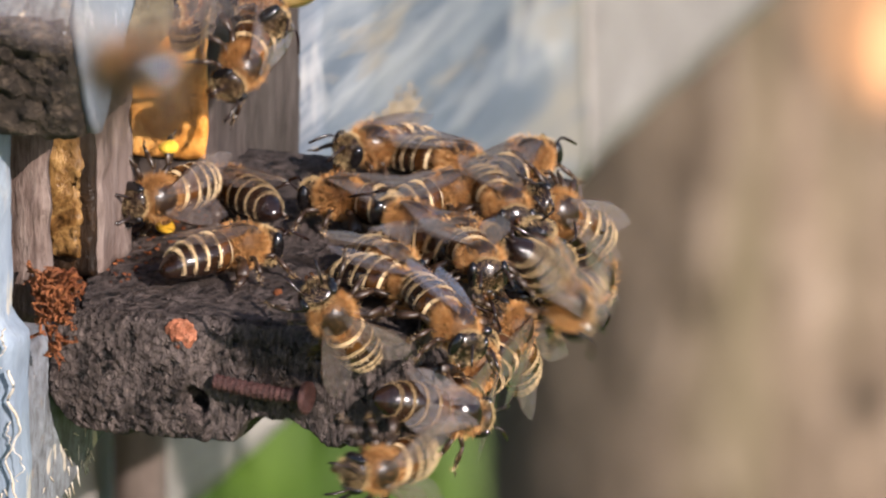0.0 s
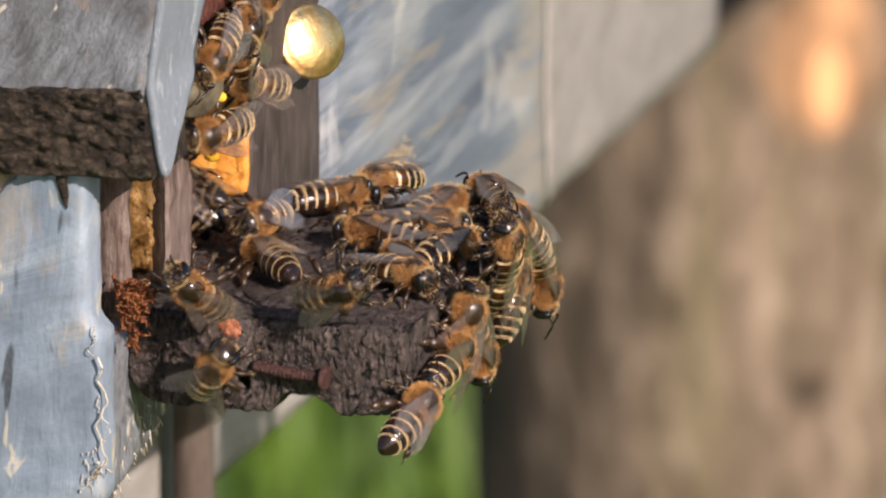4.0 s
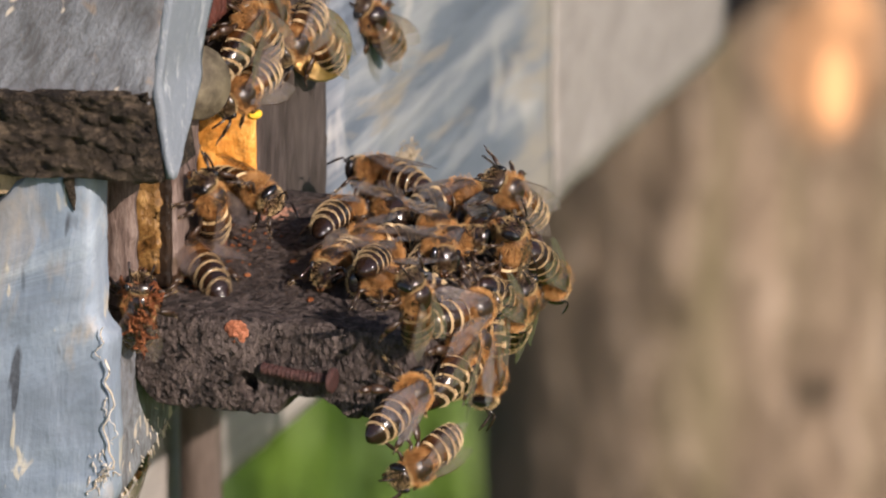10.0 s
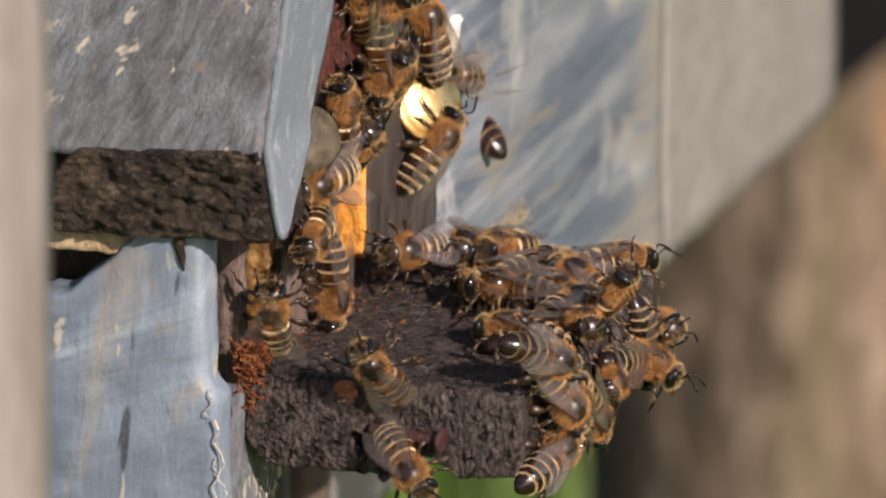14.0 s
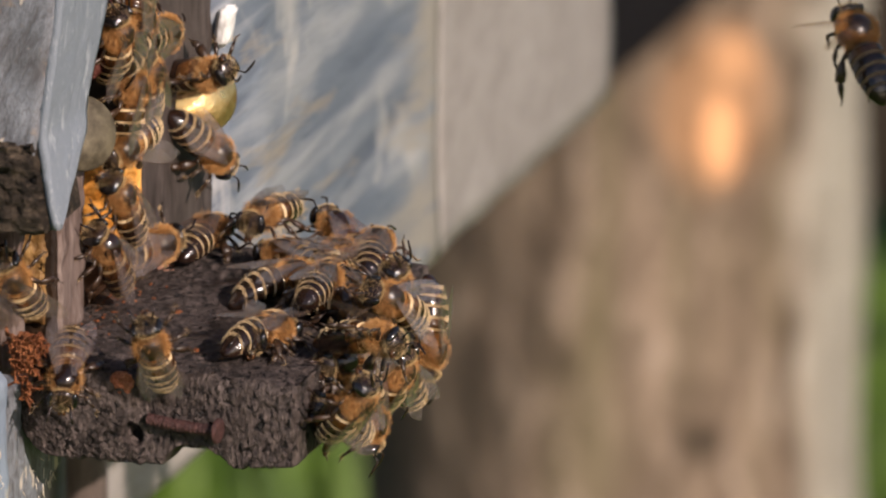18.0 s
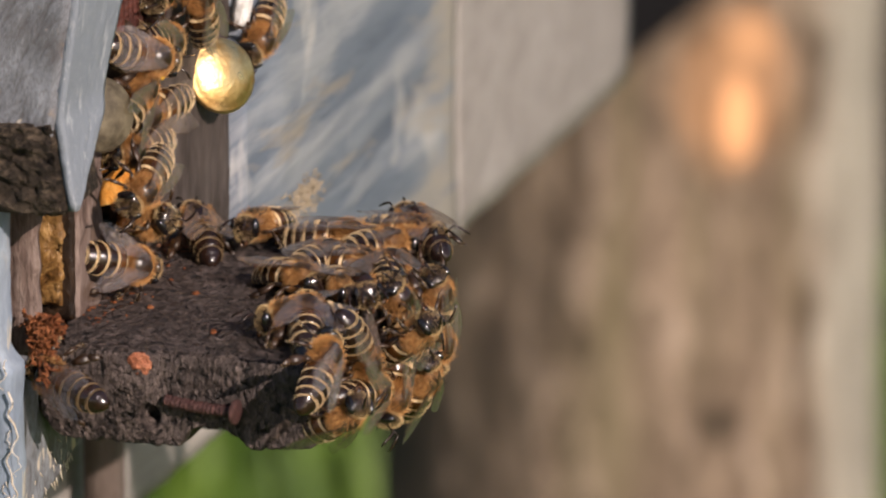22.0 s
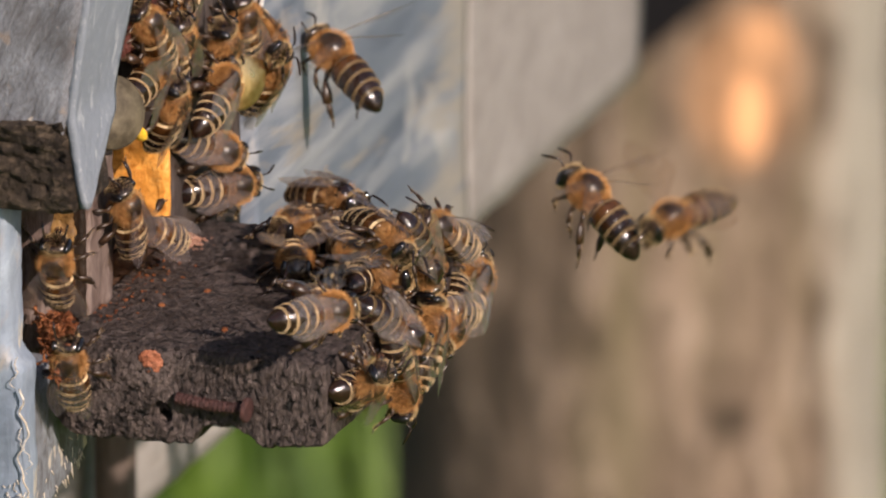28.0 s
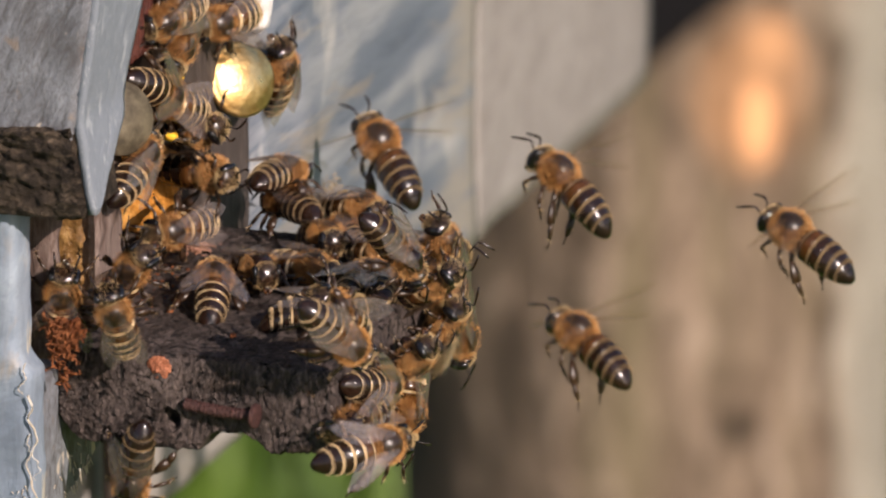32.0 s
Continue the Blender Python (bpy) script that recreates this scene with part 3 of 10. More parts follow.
def landing_board():
    lb = part("landing_board", gridbox((-1.3, 0, -10.2), (28.6, 45, 0), (0.26, 0.7, 0.26), block_shape), M_block, hive, "dark rough weathered landing board")
    # rusty nail, driven in and bent along the board
    bm = bmesh.new()
    a, b = Vector((12.7, -0.6, -5.0)), Vector((20.4, -1.5, -5.25))
    pts, rad = [], []
    n = 46
    for i in range(n + 1):
        t = i / n
        pts.append(a.lerp(b, t) + Vector((0, 0, -0.15 * math.sin(t * 3.1))))
        rad.append(0.60 + (0.11 if i % 3 == 0 else 0.0) + 0.05 * noise.noise(Vector((t * 20, 0, 0))))
    tube(bm, pts, rad, 12)
    d = (b - a).normalized()
    tube(bm, [b - d * 0.05, b + d * 0.05, b + d * 0.4, b + d * 0.55], [1.15, 1.36, 1.34, 1.05], 18)
    part("nail", bm, M_rust, lb, "rusty bent nail with ridged shank")
    bm = bmesh.new()
    blob(bm, (10.0, -1.0, -1.1), (1.25, 0.35, 1.2), 40, 28, 0, 0.3, 2.2)
    part("wax_smear", bm, M_stain, lb, "smear of orange wax")
    rnd = random.Random(8)
    bm = bmesh.new()
    for _ in range(80):
        x, y = rnd.uniform(0.2, 5.5), rnd.uniform(6, 30)
        r = rnd.uniform(0.05, 0.22)
        blob(bm, (x * rnd.random(), y, r * 0.3), (r, r * 0.9, r * 0.7), 6, 4, 0, 0.15, 3)
    for x, y in ((9, 20), (12, 31), (15, 8), (6, 14), (18, 22)):
        blob(bm, (x, y, 0.1), (0.35, 0.5, 0.25), 6, 4, 0, 0.2, 3)
    ob = part("propolis_crumb", bm, M_prop, lb, "crumbs of orange propolis")
    tagged(ob, kind="stuff")
    bm = bmesh.new()
    for _ in range(90):
        x, y = rnd.gauss(1.7, 0.9), rnd.gauss(35.8, 1.1)
        r = rnd.uniform(0.10, 0.34)
        blob(bm, (x, y, r * 0.4 + 0.5 * max(0.0, 1 - math.hypot((x - 1.7) / 1.5, (y - 35.8) / 2)) * rnd.random()), (r, r * 0.8, r * 0.7), 6, 4, 0, 0.2, 3)
    tagged(part("wax_crumb", bm, M_wax, lb, "heap of pinkish wax crumbs"), kind="stuff")


landing_board()


def hive_walls():
    # lower side wall, its front corner cut on a slant at the foot
    def side(p, d):
        q = worn(0.25, 0.25, 0.35)(p, d)
        end = max(0.0, min(1.0, (p.x + 14) / 13)) ** 2
        if p.z < -16.5:
            q.x -= min(9.0, (-16.5 - p.z) * 0.7) * end
        if p.z > 1.0:
            q.x -= 1.5 * min(1.0, (p.z - 1.0) / 1.5) * end
        q.y += 0.25 * noise.noise(Vector((p.x * 0.12, 3, p.z * 0.5)))
        if p.x < -7.5 and p.z > 3:
            # the top edge has broken away towards the back, in a ragged slant
            low = min(9.0, 1.6 + 0.85 * (-7.5 - p.x)) + 0.7 * noise.noise(Vector((p.x * 0.6, 2, 0))) + 0.3 * noise.noise(Vector((p.x * 1.9, 2, 4)))
            q.z -= low * (p.z - 3) / 17.0
        return q
    part("side_wall", gridbox((-70, -14.9, -42), (0.7, -9.6, 20.0), 0.9, side), M_side, hive, "side wall with flaking pale blue paint")
    def corner(p, d):
        """Its foot is sawn on a slant that rises away from the side wall."""
        q = worn(0.2, 0.3, 0.3)(p, d)
        q.z += 5.2 * (p.y + 9.4) / 20 * max(0.0, (-10 - p.z) / 10.5)
        return q
    part("corner_board", gridbox((-6.0, -9.4, -20.5), (-1.2, 15.5, -2), 0.9, corner), M_upper, hive, "blue-grey corner board below the entrance")
    part("inner_strip", gridbox((-5.0, -6.8, 0.4), (0.75, -4.8, 17), 0.5, worn(0.45, 0.45, 0.5)), M_post, hive, "bare reddish-brown wood strip")
    part("entrance_post", gridbox((-5.5, 7.4, -0.3), (0.3, 15.6, 30), 0.6, worn(0.4, 0.4, 0.5)), M_post, hive, "reddish-brown entrance post")
    # the hollow's shade is put into this lining's near-black colour
    part("post_lining", gridbox((-5.6, 6.6, 0.2), (0.1, 7.4, 16), 0.6, worn(0.1, 0.7, 0.1)), M_jamb2, hive, "wood lining the entrance gap, its shade coloured near black")
    def ragged(p, d):
        """Wax built out unevenly, its edges eaten back."""
        q = worn(0.22, 0.7, 0.15)(p, d)
        q.x += d.x * (0.9 * noise.noise(Vector((d.x * 3, 0, p.z * 0.45))) - 0.35 + 0.4 * noise.noise(Vector((d.x * 5, 2, p.z * 1.3))))
        q.z += d.z * (0.5 * noise.noise(Vector((p.x * 0.9, 4, d.z))) - 0.4)
        q.y -= 0.5 * max(0.0, noise.noise(Vector((p.x * 0.5, 7, p.z * 0.5))))
        return q
    part("comb_patch", gridbox((-4.7, 5.8, 1.6), (-0.7, 6.55, 13.2), 0.4, ragged), M_comb, hive, "ochre patch of old comb wax")
    part("propolis_lining", gridbox((-7.0, 34.2, 1.6), (-0.2, 35.0, 12.5), 0.5, worn(0.3, 0.6, 0.2)), M_jamb, hive, "bright orange propolis lining")
    part("entrance_pillar", gridbox((-7.0, 35.0, -9.0), (0.0, 58, 46), 0.9, worn(0.15, 0.4, 0.3)), M_pillar, hive, "grey-brown upright board beside the entrance")
    def ribbed(p, d):
        q = worn(0.1, 0.6, 0.3)(p, d)
        q.x += 0.35 * math.sin(p.y * 4.2) * (d.x > 0)
        return q
    part("ribbed_lintel", gridbox((-4, 16.2, 25.6), (0.9, 34.6, 34), (0.6, 0.3, 0.6), ribbed), M_red, hive, "dark red ribbed wooden lintel")
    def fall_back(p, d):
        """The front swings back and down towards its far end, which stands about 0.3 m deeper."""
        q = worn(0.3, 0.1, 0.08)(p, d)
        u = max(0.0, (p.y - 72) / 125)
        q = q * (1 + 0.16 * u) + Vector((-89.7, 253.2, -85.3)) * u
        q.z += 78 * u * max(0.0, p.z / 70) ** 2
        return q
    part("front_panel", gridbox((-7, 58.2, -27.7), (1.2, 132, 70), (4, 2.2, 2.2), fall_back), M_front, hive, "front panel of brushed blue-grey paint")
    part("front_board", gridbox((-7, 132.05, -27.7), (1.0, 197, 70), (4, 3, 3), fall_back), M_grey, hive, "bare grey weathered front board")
    part("apron_board", gridbox((-58.8, 130.5, -79.1), (-51.3, 222.1, -44.6), (7, 3, 3), worn(0.4, 0.08, 0.8)), M_grey, hive, "grey weathered apron board")
    part("leg", gridbox((-26, 20, -600), (-15.0, 29.5, -9.3), (5, 4, 12), worn(0.4, 0.08, 0.8)), M_pillar, hive, "brown wooden leg")
    part("leg", gridbox((-49.3, 148.4, -600), (-45.1, 153.6, -26), (2, 2, 12), worn(0.3, 0.08, 0.4)), M_leg, hive, "brown wooden leg")
    part("leg", gridbox((-170, 10, -600), (-150.0, 26, -42.5), (5, 8, 12), worn(0.4, 0.08, 0.8)), M_pillar, hive, "brown wooden leg")
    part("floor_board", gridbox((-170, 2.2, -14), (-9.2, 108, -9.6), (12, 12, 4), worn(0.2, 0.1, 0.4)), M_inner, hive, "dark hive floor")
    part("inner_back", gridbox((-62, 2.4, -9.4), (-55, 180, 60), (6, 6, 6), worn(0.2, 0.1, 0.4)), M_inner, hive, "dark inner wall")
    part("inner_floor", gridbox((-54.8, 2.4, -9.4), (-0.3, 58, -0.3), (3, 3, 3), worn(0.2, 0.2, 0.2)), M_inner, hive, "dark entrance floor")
    part("roof_board", gridbox((-170, 2.4, 72.3), (12, 490, 82), (12, 16, 5), worn(0.4, 0.08, 0.8)), M_grey, hive, "grey roof board")
    # upper box: leaning front corner, dark raw lower edge
    def upper(p, d):
        q = worn(0.2, 0.35, 0.06)(p, d)
        q.x += 0.14 * (p.z - 29.3)
        return q
    part("upper_box", gridbox((-70, -15.8, 26.4), (6.1, 0.4, 72), 1.0, upper), [M_upper], hive, "upper wall with dark grey-blue worn paint")

    def taper(p, d):
        q = p + Vector((0.14 * (p.z - 29.3) if p.z > 29.3 else -0.16 * (p.z - 29.3), 0, 0))
        wide = min(15.8, 1.0 + 11.4 * min(1.0, (p.z - 19.5) / 7.5) + 0.3 * (p.z - 27) * (p.z > 27))
        q.y = -15.7 + (q.y + 15.7) / 16.0 * wide
        q.x += 0.12 * noise.noise(p * 0.5)
        if p.z > 70:
            q.z = 72
        return q
    part("corner_face", gridbox((5.9, -15.7, 19.5), (6.8, 0.3, 72), (0.6, 0.8, 0.8), taper), M_edge, hive, "painted front edge, coloured paler as its sunlit face")

    def ledge(p, d):
        q = worn(0.0, 0.35, 0.5)(p, d)
        q.x -= 0.16 * (p.z - 20.4) * max(0.0, (p.x + 4) / 11.5)
        w = 1.2 * noise.noise(Vector((p.x * 0.3, 0, p.z * 0.75))) + 0.9 * noise.noise(Vector((p.x * 0.8, 1, p.z * 1.5))) + 0.4 * noise.noise(Vector((p.x * 2.0, 1, p.z * 2.6)))
        if d.y < 0:
            q.y += 0.8 * w
        if d.z < 0:
            q.z += 0.6 * noise.noise(Vector((p.x * 0.3, 4, 0))) + 0.3 * noise.noise(Vector((p.x * 1.1, 4, 0)))
        if d.x > 0 and d.y < 0:
            q.x -= 0.8
        left = (7.0 - p.x) / 16
        up = (p.z - 20.4) / 8.8
        q.z -= (0.3 + 1.1 * left) * up + (1.45 + 0.8 * left) * (1 - up)
        if p.x < -13.5:
            q.z -= 3.2 * ((-13.5 - p.x) / 3.5) ** 1.6 * up ** 2
        return q
    part("raw_edge", gridbox((-17, -16.6, 20.4), (7.5, -5.2, 29.2), (0.5, 1.2, 0.35), ledge), M_ledge, hive, "rough dark unpainted lower edge")
    part("bare_strip", gridbox((-40, -14.2, 15.2), (-4.8, -9.0, 18.6), (0.6, 1.0, 0.5), worn(0.3, 0.5, 0.4)), M_bare, hive, "strip of bare tan wood under the upper box")
    # added backing: its near-black colour stands in for shade in the broken gap
    part("gap_board", gridbox((-60, -6.6, 2.0), (-6.0, -5.6, 17.0), (2, 1, 2), worn(0.2, 0.3, 0.2)), M_inner, hive, "near-black board added as shade behind the broken edge")
    # dark wedge modelled after the spiked shadow that hangs below the edge
    bm = bmesh.new()
    tube(bm, [(-3.6, -14.6, 20.0), (-3.4, -15.0, 18.0), (-3.0, -15.1, 16.2), (-2.8, -15.0, 14.8)], [1.15, 0.95, 0.45, 0.06], 7, 0.6)
    part("splinter", bm, M_ledge, hive, "dark wedge in the shape of a shadow below the edge")
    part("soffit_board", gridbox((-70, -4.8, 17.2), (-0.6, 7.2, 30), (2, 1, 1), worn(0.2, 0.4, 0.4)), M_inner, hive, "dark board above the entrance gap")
    # propolis lump at the foot of the gap, and a hanging flake of old paint
    rnd = random.Random(3)
    bm = bmesh.new()
    def crumble(p, d):
        q = p + d * (0.55 * noise.noise(p * 1.5) + 0.5 * noise.noise(p * 3.3) + 0.36 * noise.noise(p * 6.5))
        return Vector((q.x * (1.0 + 0.22 * q.z), q.y, q.z))
    blob(bm, (2.2, -8.2, 3.7), (1.25, 1.2, 1.7), 60, 48, 0, 0.0, 1.0, crumble)
    for _ in range(130):
        w, h = rnd.uniform(0, 6.3), rnd.random()
        s = Vector((2.0 + (0.5 + 1.6 * h) * math.cos(w), -8.4 - 0.8 * rnd.random(), -1.2 + 7.0 * h ** 0.7))
        pts = [s]
        for _k in range(5):
            pts.append(pts[-1] + Vector((rnd.gauss(0.05, 0.28), rnd.gauss(-0.08, 0.2), rnd.gauss(-0.05, 0.26))))
        tube(bm, pts, [0.10, 0.14, 0.15, 0.13, 0.10, 0.05], 5)
    tagged(part("propolis", bm, M_prop, hive, "crumbling orange propolis"), kind="stuff")
    bm = bmesh.new()
    def thread(x, z, drop, sway, r, curl, seed):
        """A thin strand that hangs and wanders down the corner."""
        n = 44
        pts = []
        for i in range(n):
            t = i / (n - 1)
            wander = noise.noise(Vector((seed, t * 3.2, 0))) + 0.4 * noise.noise(Vector((seed, t * 9, 4)))
            pts.append(Vector((x + sway * t + curl * wander, -15.15 - 0.3 * abs(noise.noise(Vector((seed, t * 5, 9)))), z - drop * t)))
        tube(bm, pts, [r * (1.0 - 0.45 * i / n) for i in range(n)], 5, 1.6)
    for k, strand in enumerate(((0.0, -0.8, 12.0, 1.1, 0.13, 1.6), (0.9, -5.0, 5.0, 0.2, 0.06, 1.6), (0.3, 2.6, 3.4, -0.5, 0.07, 0.9), (1.1, -12.4, 3.4, -2.6, 0.11, 0.8))):
        thread(*strand, 3.7 * k + 0.6)
    for _ in range(7):
        a = Vector((rnd.gauss(0.7, 0.35), -15.2, rnd.gauss(-13.0, 0.7)))
        pts = [a]
        for _k in range(5):
            pts.append(pts[-1] + Vector((rnd.gauss(0, 0.25), rnd.gauss(-0.03, 0.08), rnd.gauss(-0.05, 0.22))))
        tube(bm, pts, [0.06, 0.07, 0.06, 0.06, 0.05, 0.03], 5, 1.4)
    for k in range(20):
        x, z = rnd.uniform(-1.4, 0.6), rnd.uniform(-15.6, -10)
        tube(bm, [(x, -15.0, z), (x + rnd.uniform(-0.4, 0.5), -15.1, z - rnd.uniform(0.2, 0.9))], [0.07, 0.03], 5)
    for k in range(34):
        y = rnd.uniform(-9, 9)
        x, z = -1.25, -20.0 + 5.2 * (y + 9.4) / 20 + rnd.random() ** 3 * 4
        tube(bm, [(x + 0.1, y, z), (x + 0.15, y + rnd.uniform(-0.5, 0.9), z - rnd.uniform(0.2, 1.4))], [0.09, 0.04], 5)
    part("paint_flake", bm, M_peel, hive, "hanging strip of peeled pale paint")
    def chipped(p, d):
        q = worn(0.28, 0.9, 0.35)(p, d)
        return q + Vector((0.18 * (p.z - 19.8), 0.1 * (p.z - 19.8), 0.5 * noise.noise(Vector((p.x, p.y, 3))) * (d.z != 0)))
    part("white_chip", gridbox((0.3, 57.5, 17.7), (1.9, 59.6, 21.9), 0.3, chipped), M_plastic, hive, "thick chip of bright white paint")
    rnd = random.Random(17)
    bm = bmesh.new()
    for _ in range(260):
        y, z = rnd.gauss(78.5, 2.6), rnd.gauss(-7.2, 1.0)
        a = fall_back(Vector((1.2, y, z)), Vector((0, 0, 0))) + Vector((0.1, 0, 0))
        w = rnd.uniform(0, 6.3)
        l = rnd.uniform(0.3, 0.9)
        tube(bm, [a, a + Vector((0.25, l * math.cos(w), 0.5 * l * math.sin(w))), a + Vector((0.1, 1.9 * l * math.cos(w + 0.3), 0.9 * l * math.sin(w + 0.3)))], [0.10, 0.09, 0.03], 4)
    ob = part("wax_smudge", bm, M_tan, hive, "tan fuzzy smudge of wax threads")
    tagged(ob, kind="stuff")


hive_walls()


def tack(name, at, face, r, mat, label):
    bm = bmesh.new()
    prof = [(0.0, 0.55), (0.35, 0.52), (0.65, 0.42), (0.82, 0.30), (0.90, 0.22), (0.97, 0.20), (1.0, 0.08), (0.96, -0.05), (0.3, -0.1), (0.14, -0.2), (0.12, -0.9), (0.02, -1.1)]
    q = Vector(face).normalized().to_track_quat('Z', 'Y').to_matrix()
    rows = [[bm.verts.new((Vector(at) + q @ Vector((r * a * math.cos(w), r * a * math.sin(w), r * h * 0.6))) * MM) for w in (2 * math.pi * k / 36 for k in range(36))] for a, h in prof]
    for u, v in zip(rows, rows[1:]):
        for k in range(36):
            bm.faces.new((u[k], v[k], v[(k + 1) % 36], u[(k + 1) % 36]))
    bmesh.ops.remove_doubles(bm, verts=bm.verts, dist=1e-7)
    bmesh.ops.recalc_face_normals(bm, faces=bm.faces)
    part(name, bm, mat, hive, label)


tack("brass_tack", (1.8, 49.0, 15.0), (0.72, -0.58, 0.36), 4.1, M_brass, "polished brass drawing-pin head")
tack("old_tack", (0.9, 12.6, 21.1), (0.72, -0.62, 0.3), 4.0, M_dull, "tarnished greenish drawing-pin head")


def near_post():
    p = thing("garden_post", "weathered white-painted wooden post near the hive", "post", at=(0.0608, -0.2874, -0.6))
    part("shaft", gridbox((-17, -17, 0), (17, 17, 1000), (6, 6, 14), worn(0.5, 0.05, 1.0)), M_white, p)


near_post()


# ---- honey bees ----
def chitin(name, a, b, rough=0.28):
    m = Mat(name, rough, spec=0.6)
    f = m.noise(900, detail=4)
    hue = m.random()
    c = m.ramp(f, (0.3, a), (0.7, b))
    m.color(m.mix(m.ramp(hue, (0.0, (0.0, 0.0, 0.0)), (1.0, (0.12, 0.12, 0.12))), c, (0.075, 0.030, 0.009)))
    m.bump(m.noise(2600, detail=3), 0.00004)
    return m.m


def fuzz(name, a, b, c):
    m = Mat(name, 0.6, spec=0.35)
    isl = m.n.new("ShaderNodeNewGeometry").outputs["Random Per Island"]
    m.color(m.mix(m.ramp(m.random(), (0, (0, 0, 0)), (1, (0.55, 0.55, 0.55))), m.ramp(isl, (0.0, a), (0.55, b), (1.0, c)), b))
    return m.m


B_black = chitin("dark_chitin", (0.005, 0.003, 0.003), (0.018, 0.009, 0.006), 0.14)
B_brown = chitin("brown_chitin", (0.006, 0.004, 0.003), (0.021, 0.009, 0.004), 0.13)
B_amber = chitin("amber_chitin", (0.022, 0.009, 0.003), (0.10, 0.038, 0.009), 0.16)
B_leg = chitin("leg_chitin", (0.010, 0.006, 0.004), (0.045, 0.022, 0.010), 0.4)
B_band = fuzz("pale_abdomen_hair", (0.38, 0.245, 0.115), (0.60, 0.445, 0.25), (0.74, 0.61, 0.41))
B_dim = fuzz("brownish_abdomen_hair", (0.13, 0.08, 0.035), (0.26, 0.175, 0.085), (0.42, 0.31, 0.18))
B_fur = fuzz("golden_brown_hair", (0.23, 0.085, 0.019), (0.50, 0.23, 0.064), (0.80, 0.54, 0.26))
B_grey = fuzz("greyish_hair", (0.32, 0.19, 0.07), (0.54, 0.37, 0.17), (0.70, 0.55, 0.33))
B_skin = chitin("bare_thorax_plate", (0.010, 0.006, 0.004), (0.030, 0.016, 0.008), 0.34)
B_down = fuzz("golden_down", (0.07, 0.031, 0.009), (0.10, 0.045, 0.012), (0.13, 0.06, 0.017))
B_eye = Mat("eye", 0.12, spec=0.7).color((0.006, 0.005, 0.005)).m
_p = Mat("pollen", 0.85, spec=0.2)
B_pollen = _p.color(_p.ramp(_p.noise(1500), (0.3, (0.72, 0.36, 0.02)), (0.7, (0.86, 0.58, 0.06)))).bump(_p.noise(2500), 0.0001).m


def wing_mat(name, share, gloss):
    """Clear membrane: mostly see-through, faintly smoky, with a rippled sheen."""
    m = Mat(name, 0.3, spec=0.5)
    tr = m.n.new("ShaderNodeBsdfTransparent")
    tr.inputs[0].default_value = (0.93, 0.88, 0.80, 1)
    mx = m.n.new("ShaderNodeMixShader")
    mx.inputs[0].default_value = share
    m.color(m.ramp(m.noise(700), (0.3, (0.22, 0.17, 0.155)), (0.7, (0.44, 0.39, 0.40))))
    m.bump(m.noise(420, (1, 3, 1)), 0.0002)
    gl = m.n.new("ShaderNodeBsdfGlossy")
    gl.inputs["Roughness"].default_value = 0.22
    m.l.new(m.b.inputs["Normal"].links[0].from_socket, gl.inputs["Normal"])
    m.l.new(m.ramp(m.noise(420, (1, 2, 1), 3), (0.35, (1.0, 0.86, 0.80)), (0.65, (0.84, 0.90, 1.0))), gl.inputs["Color"])
    lw = m.n.new("ShaderNodeLayerWeight")
    lw.inputs["Blend"].default_value = 0.5
    fr = m.n.new("ShaderNodeMapRange")
    fr.inputs["From Min"].default_value, fr.inputs["From Max"].default_value = 0.35, 1.0
    fr.inputs["To Min"].default_value, fr.inputs["To Max"].default_value = 0.05 * gloss, 0.5 * gloss
    m.l.new(lw.outputs["Facing"], fr.inputs["Value"])
    sheen = m.n.new("ShaderNodeMixShader")
    out = m.n["Material Output"]
    m.l.new(tr.outputs[0], mx.inputs[1])
    m.l.new(m.b.outputs[0], mx.inputs[2])
    m.l.new(fr.outputs[0], sheen.inputs[0])
    m.l.new(mx.outputs[0], sheen.inputs[1])
    m.l.new(gl.outputs[0], sheen.inputs[2])
    m.l.new(sheen.outputs[0], out.inputs["Surface"])
    return m.m


B_wing = wing_mat("wing_membrane", 0.15, 1.1)
B_blur = wing_mat("clear_wing_membrane", 0.10, 0.4)
B_vein = Mat("wing_vein", 0.4).color((0.05, 0.026, 0.012)).m


def hairs(bm, pts, length, width, mat, rnd, lean=(-0.5, 0, 0), spread=0.5):
    """Tapered hairs: three-sided blades from each (place, normal), in mm."""
    for p, n in pts:
        d = (Vector(n) + Vector(lean) + Vector((rnd.gauss(0, spread), rnd.gauss(0, spread), rnd.gauss(0, spread)))).normalized()
        l = length * rnd.uniform(0.6, 1.25)
        a = d.orthogonal().normalized()
        a = (Matrix.Rotation(rnd.uniform(0, 6.3), 3, d) @ a) * width
        q = Vector(p)
        v = [bm.verts.new(x * MM) for x in (q - a, q + a, q + d * l * 0.6 + a * 0.5 + Vector((-0.04, 0, 0)), q + d * l + Vector((-0.10, 0, -0.03)))]
        bm.faces.new((v[0], v[1], v[2])).material_index = mat
        bm.faces.new((v[0], v[2], v[3])).material_index = mat


def shell(c, r, n, rnd, keep=None):
    """n places spread over an ellipsoid, with normals."""
    out = []
    while len(out) < n:
        d = Vector((rnd.gauss(0, 1), rnd.gauss(0, 1), rnd.gauss(0, 1))).normalized()
        if keep and not keep(d):
            continue
        out.append((Vector(c) + Vector((d.x * r[0], d.y * r[1], d.z * r[2])), Vector((d.x / r[0], d.y / r[1], d.z / r[2])).normalized()))
    return out


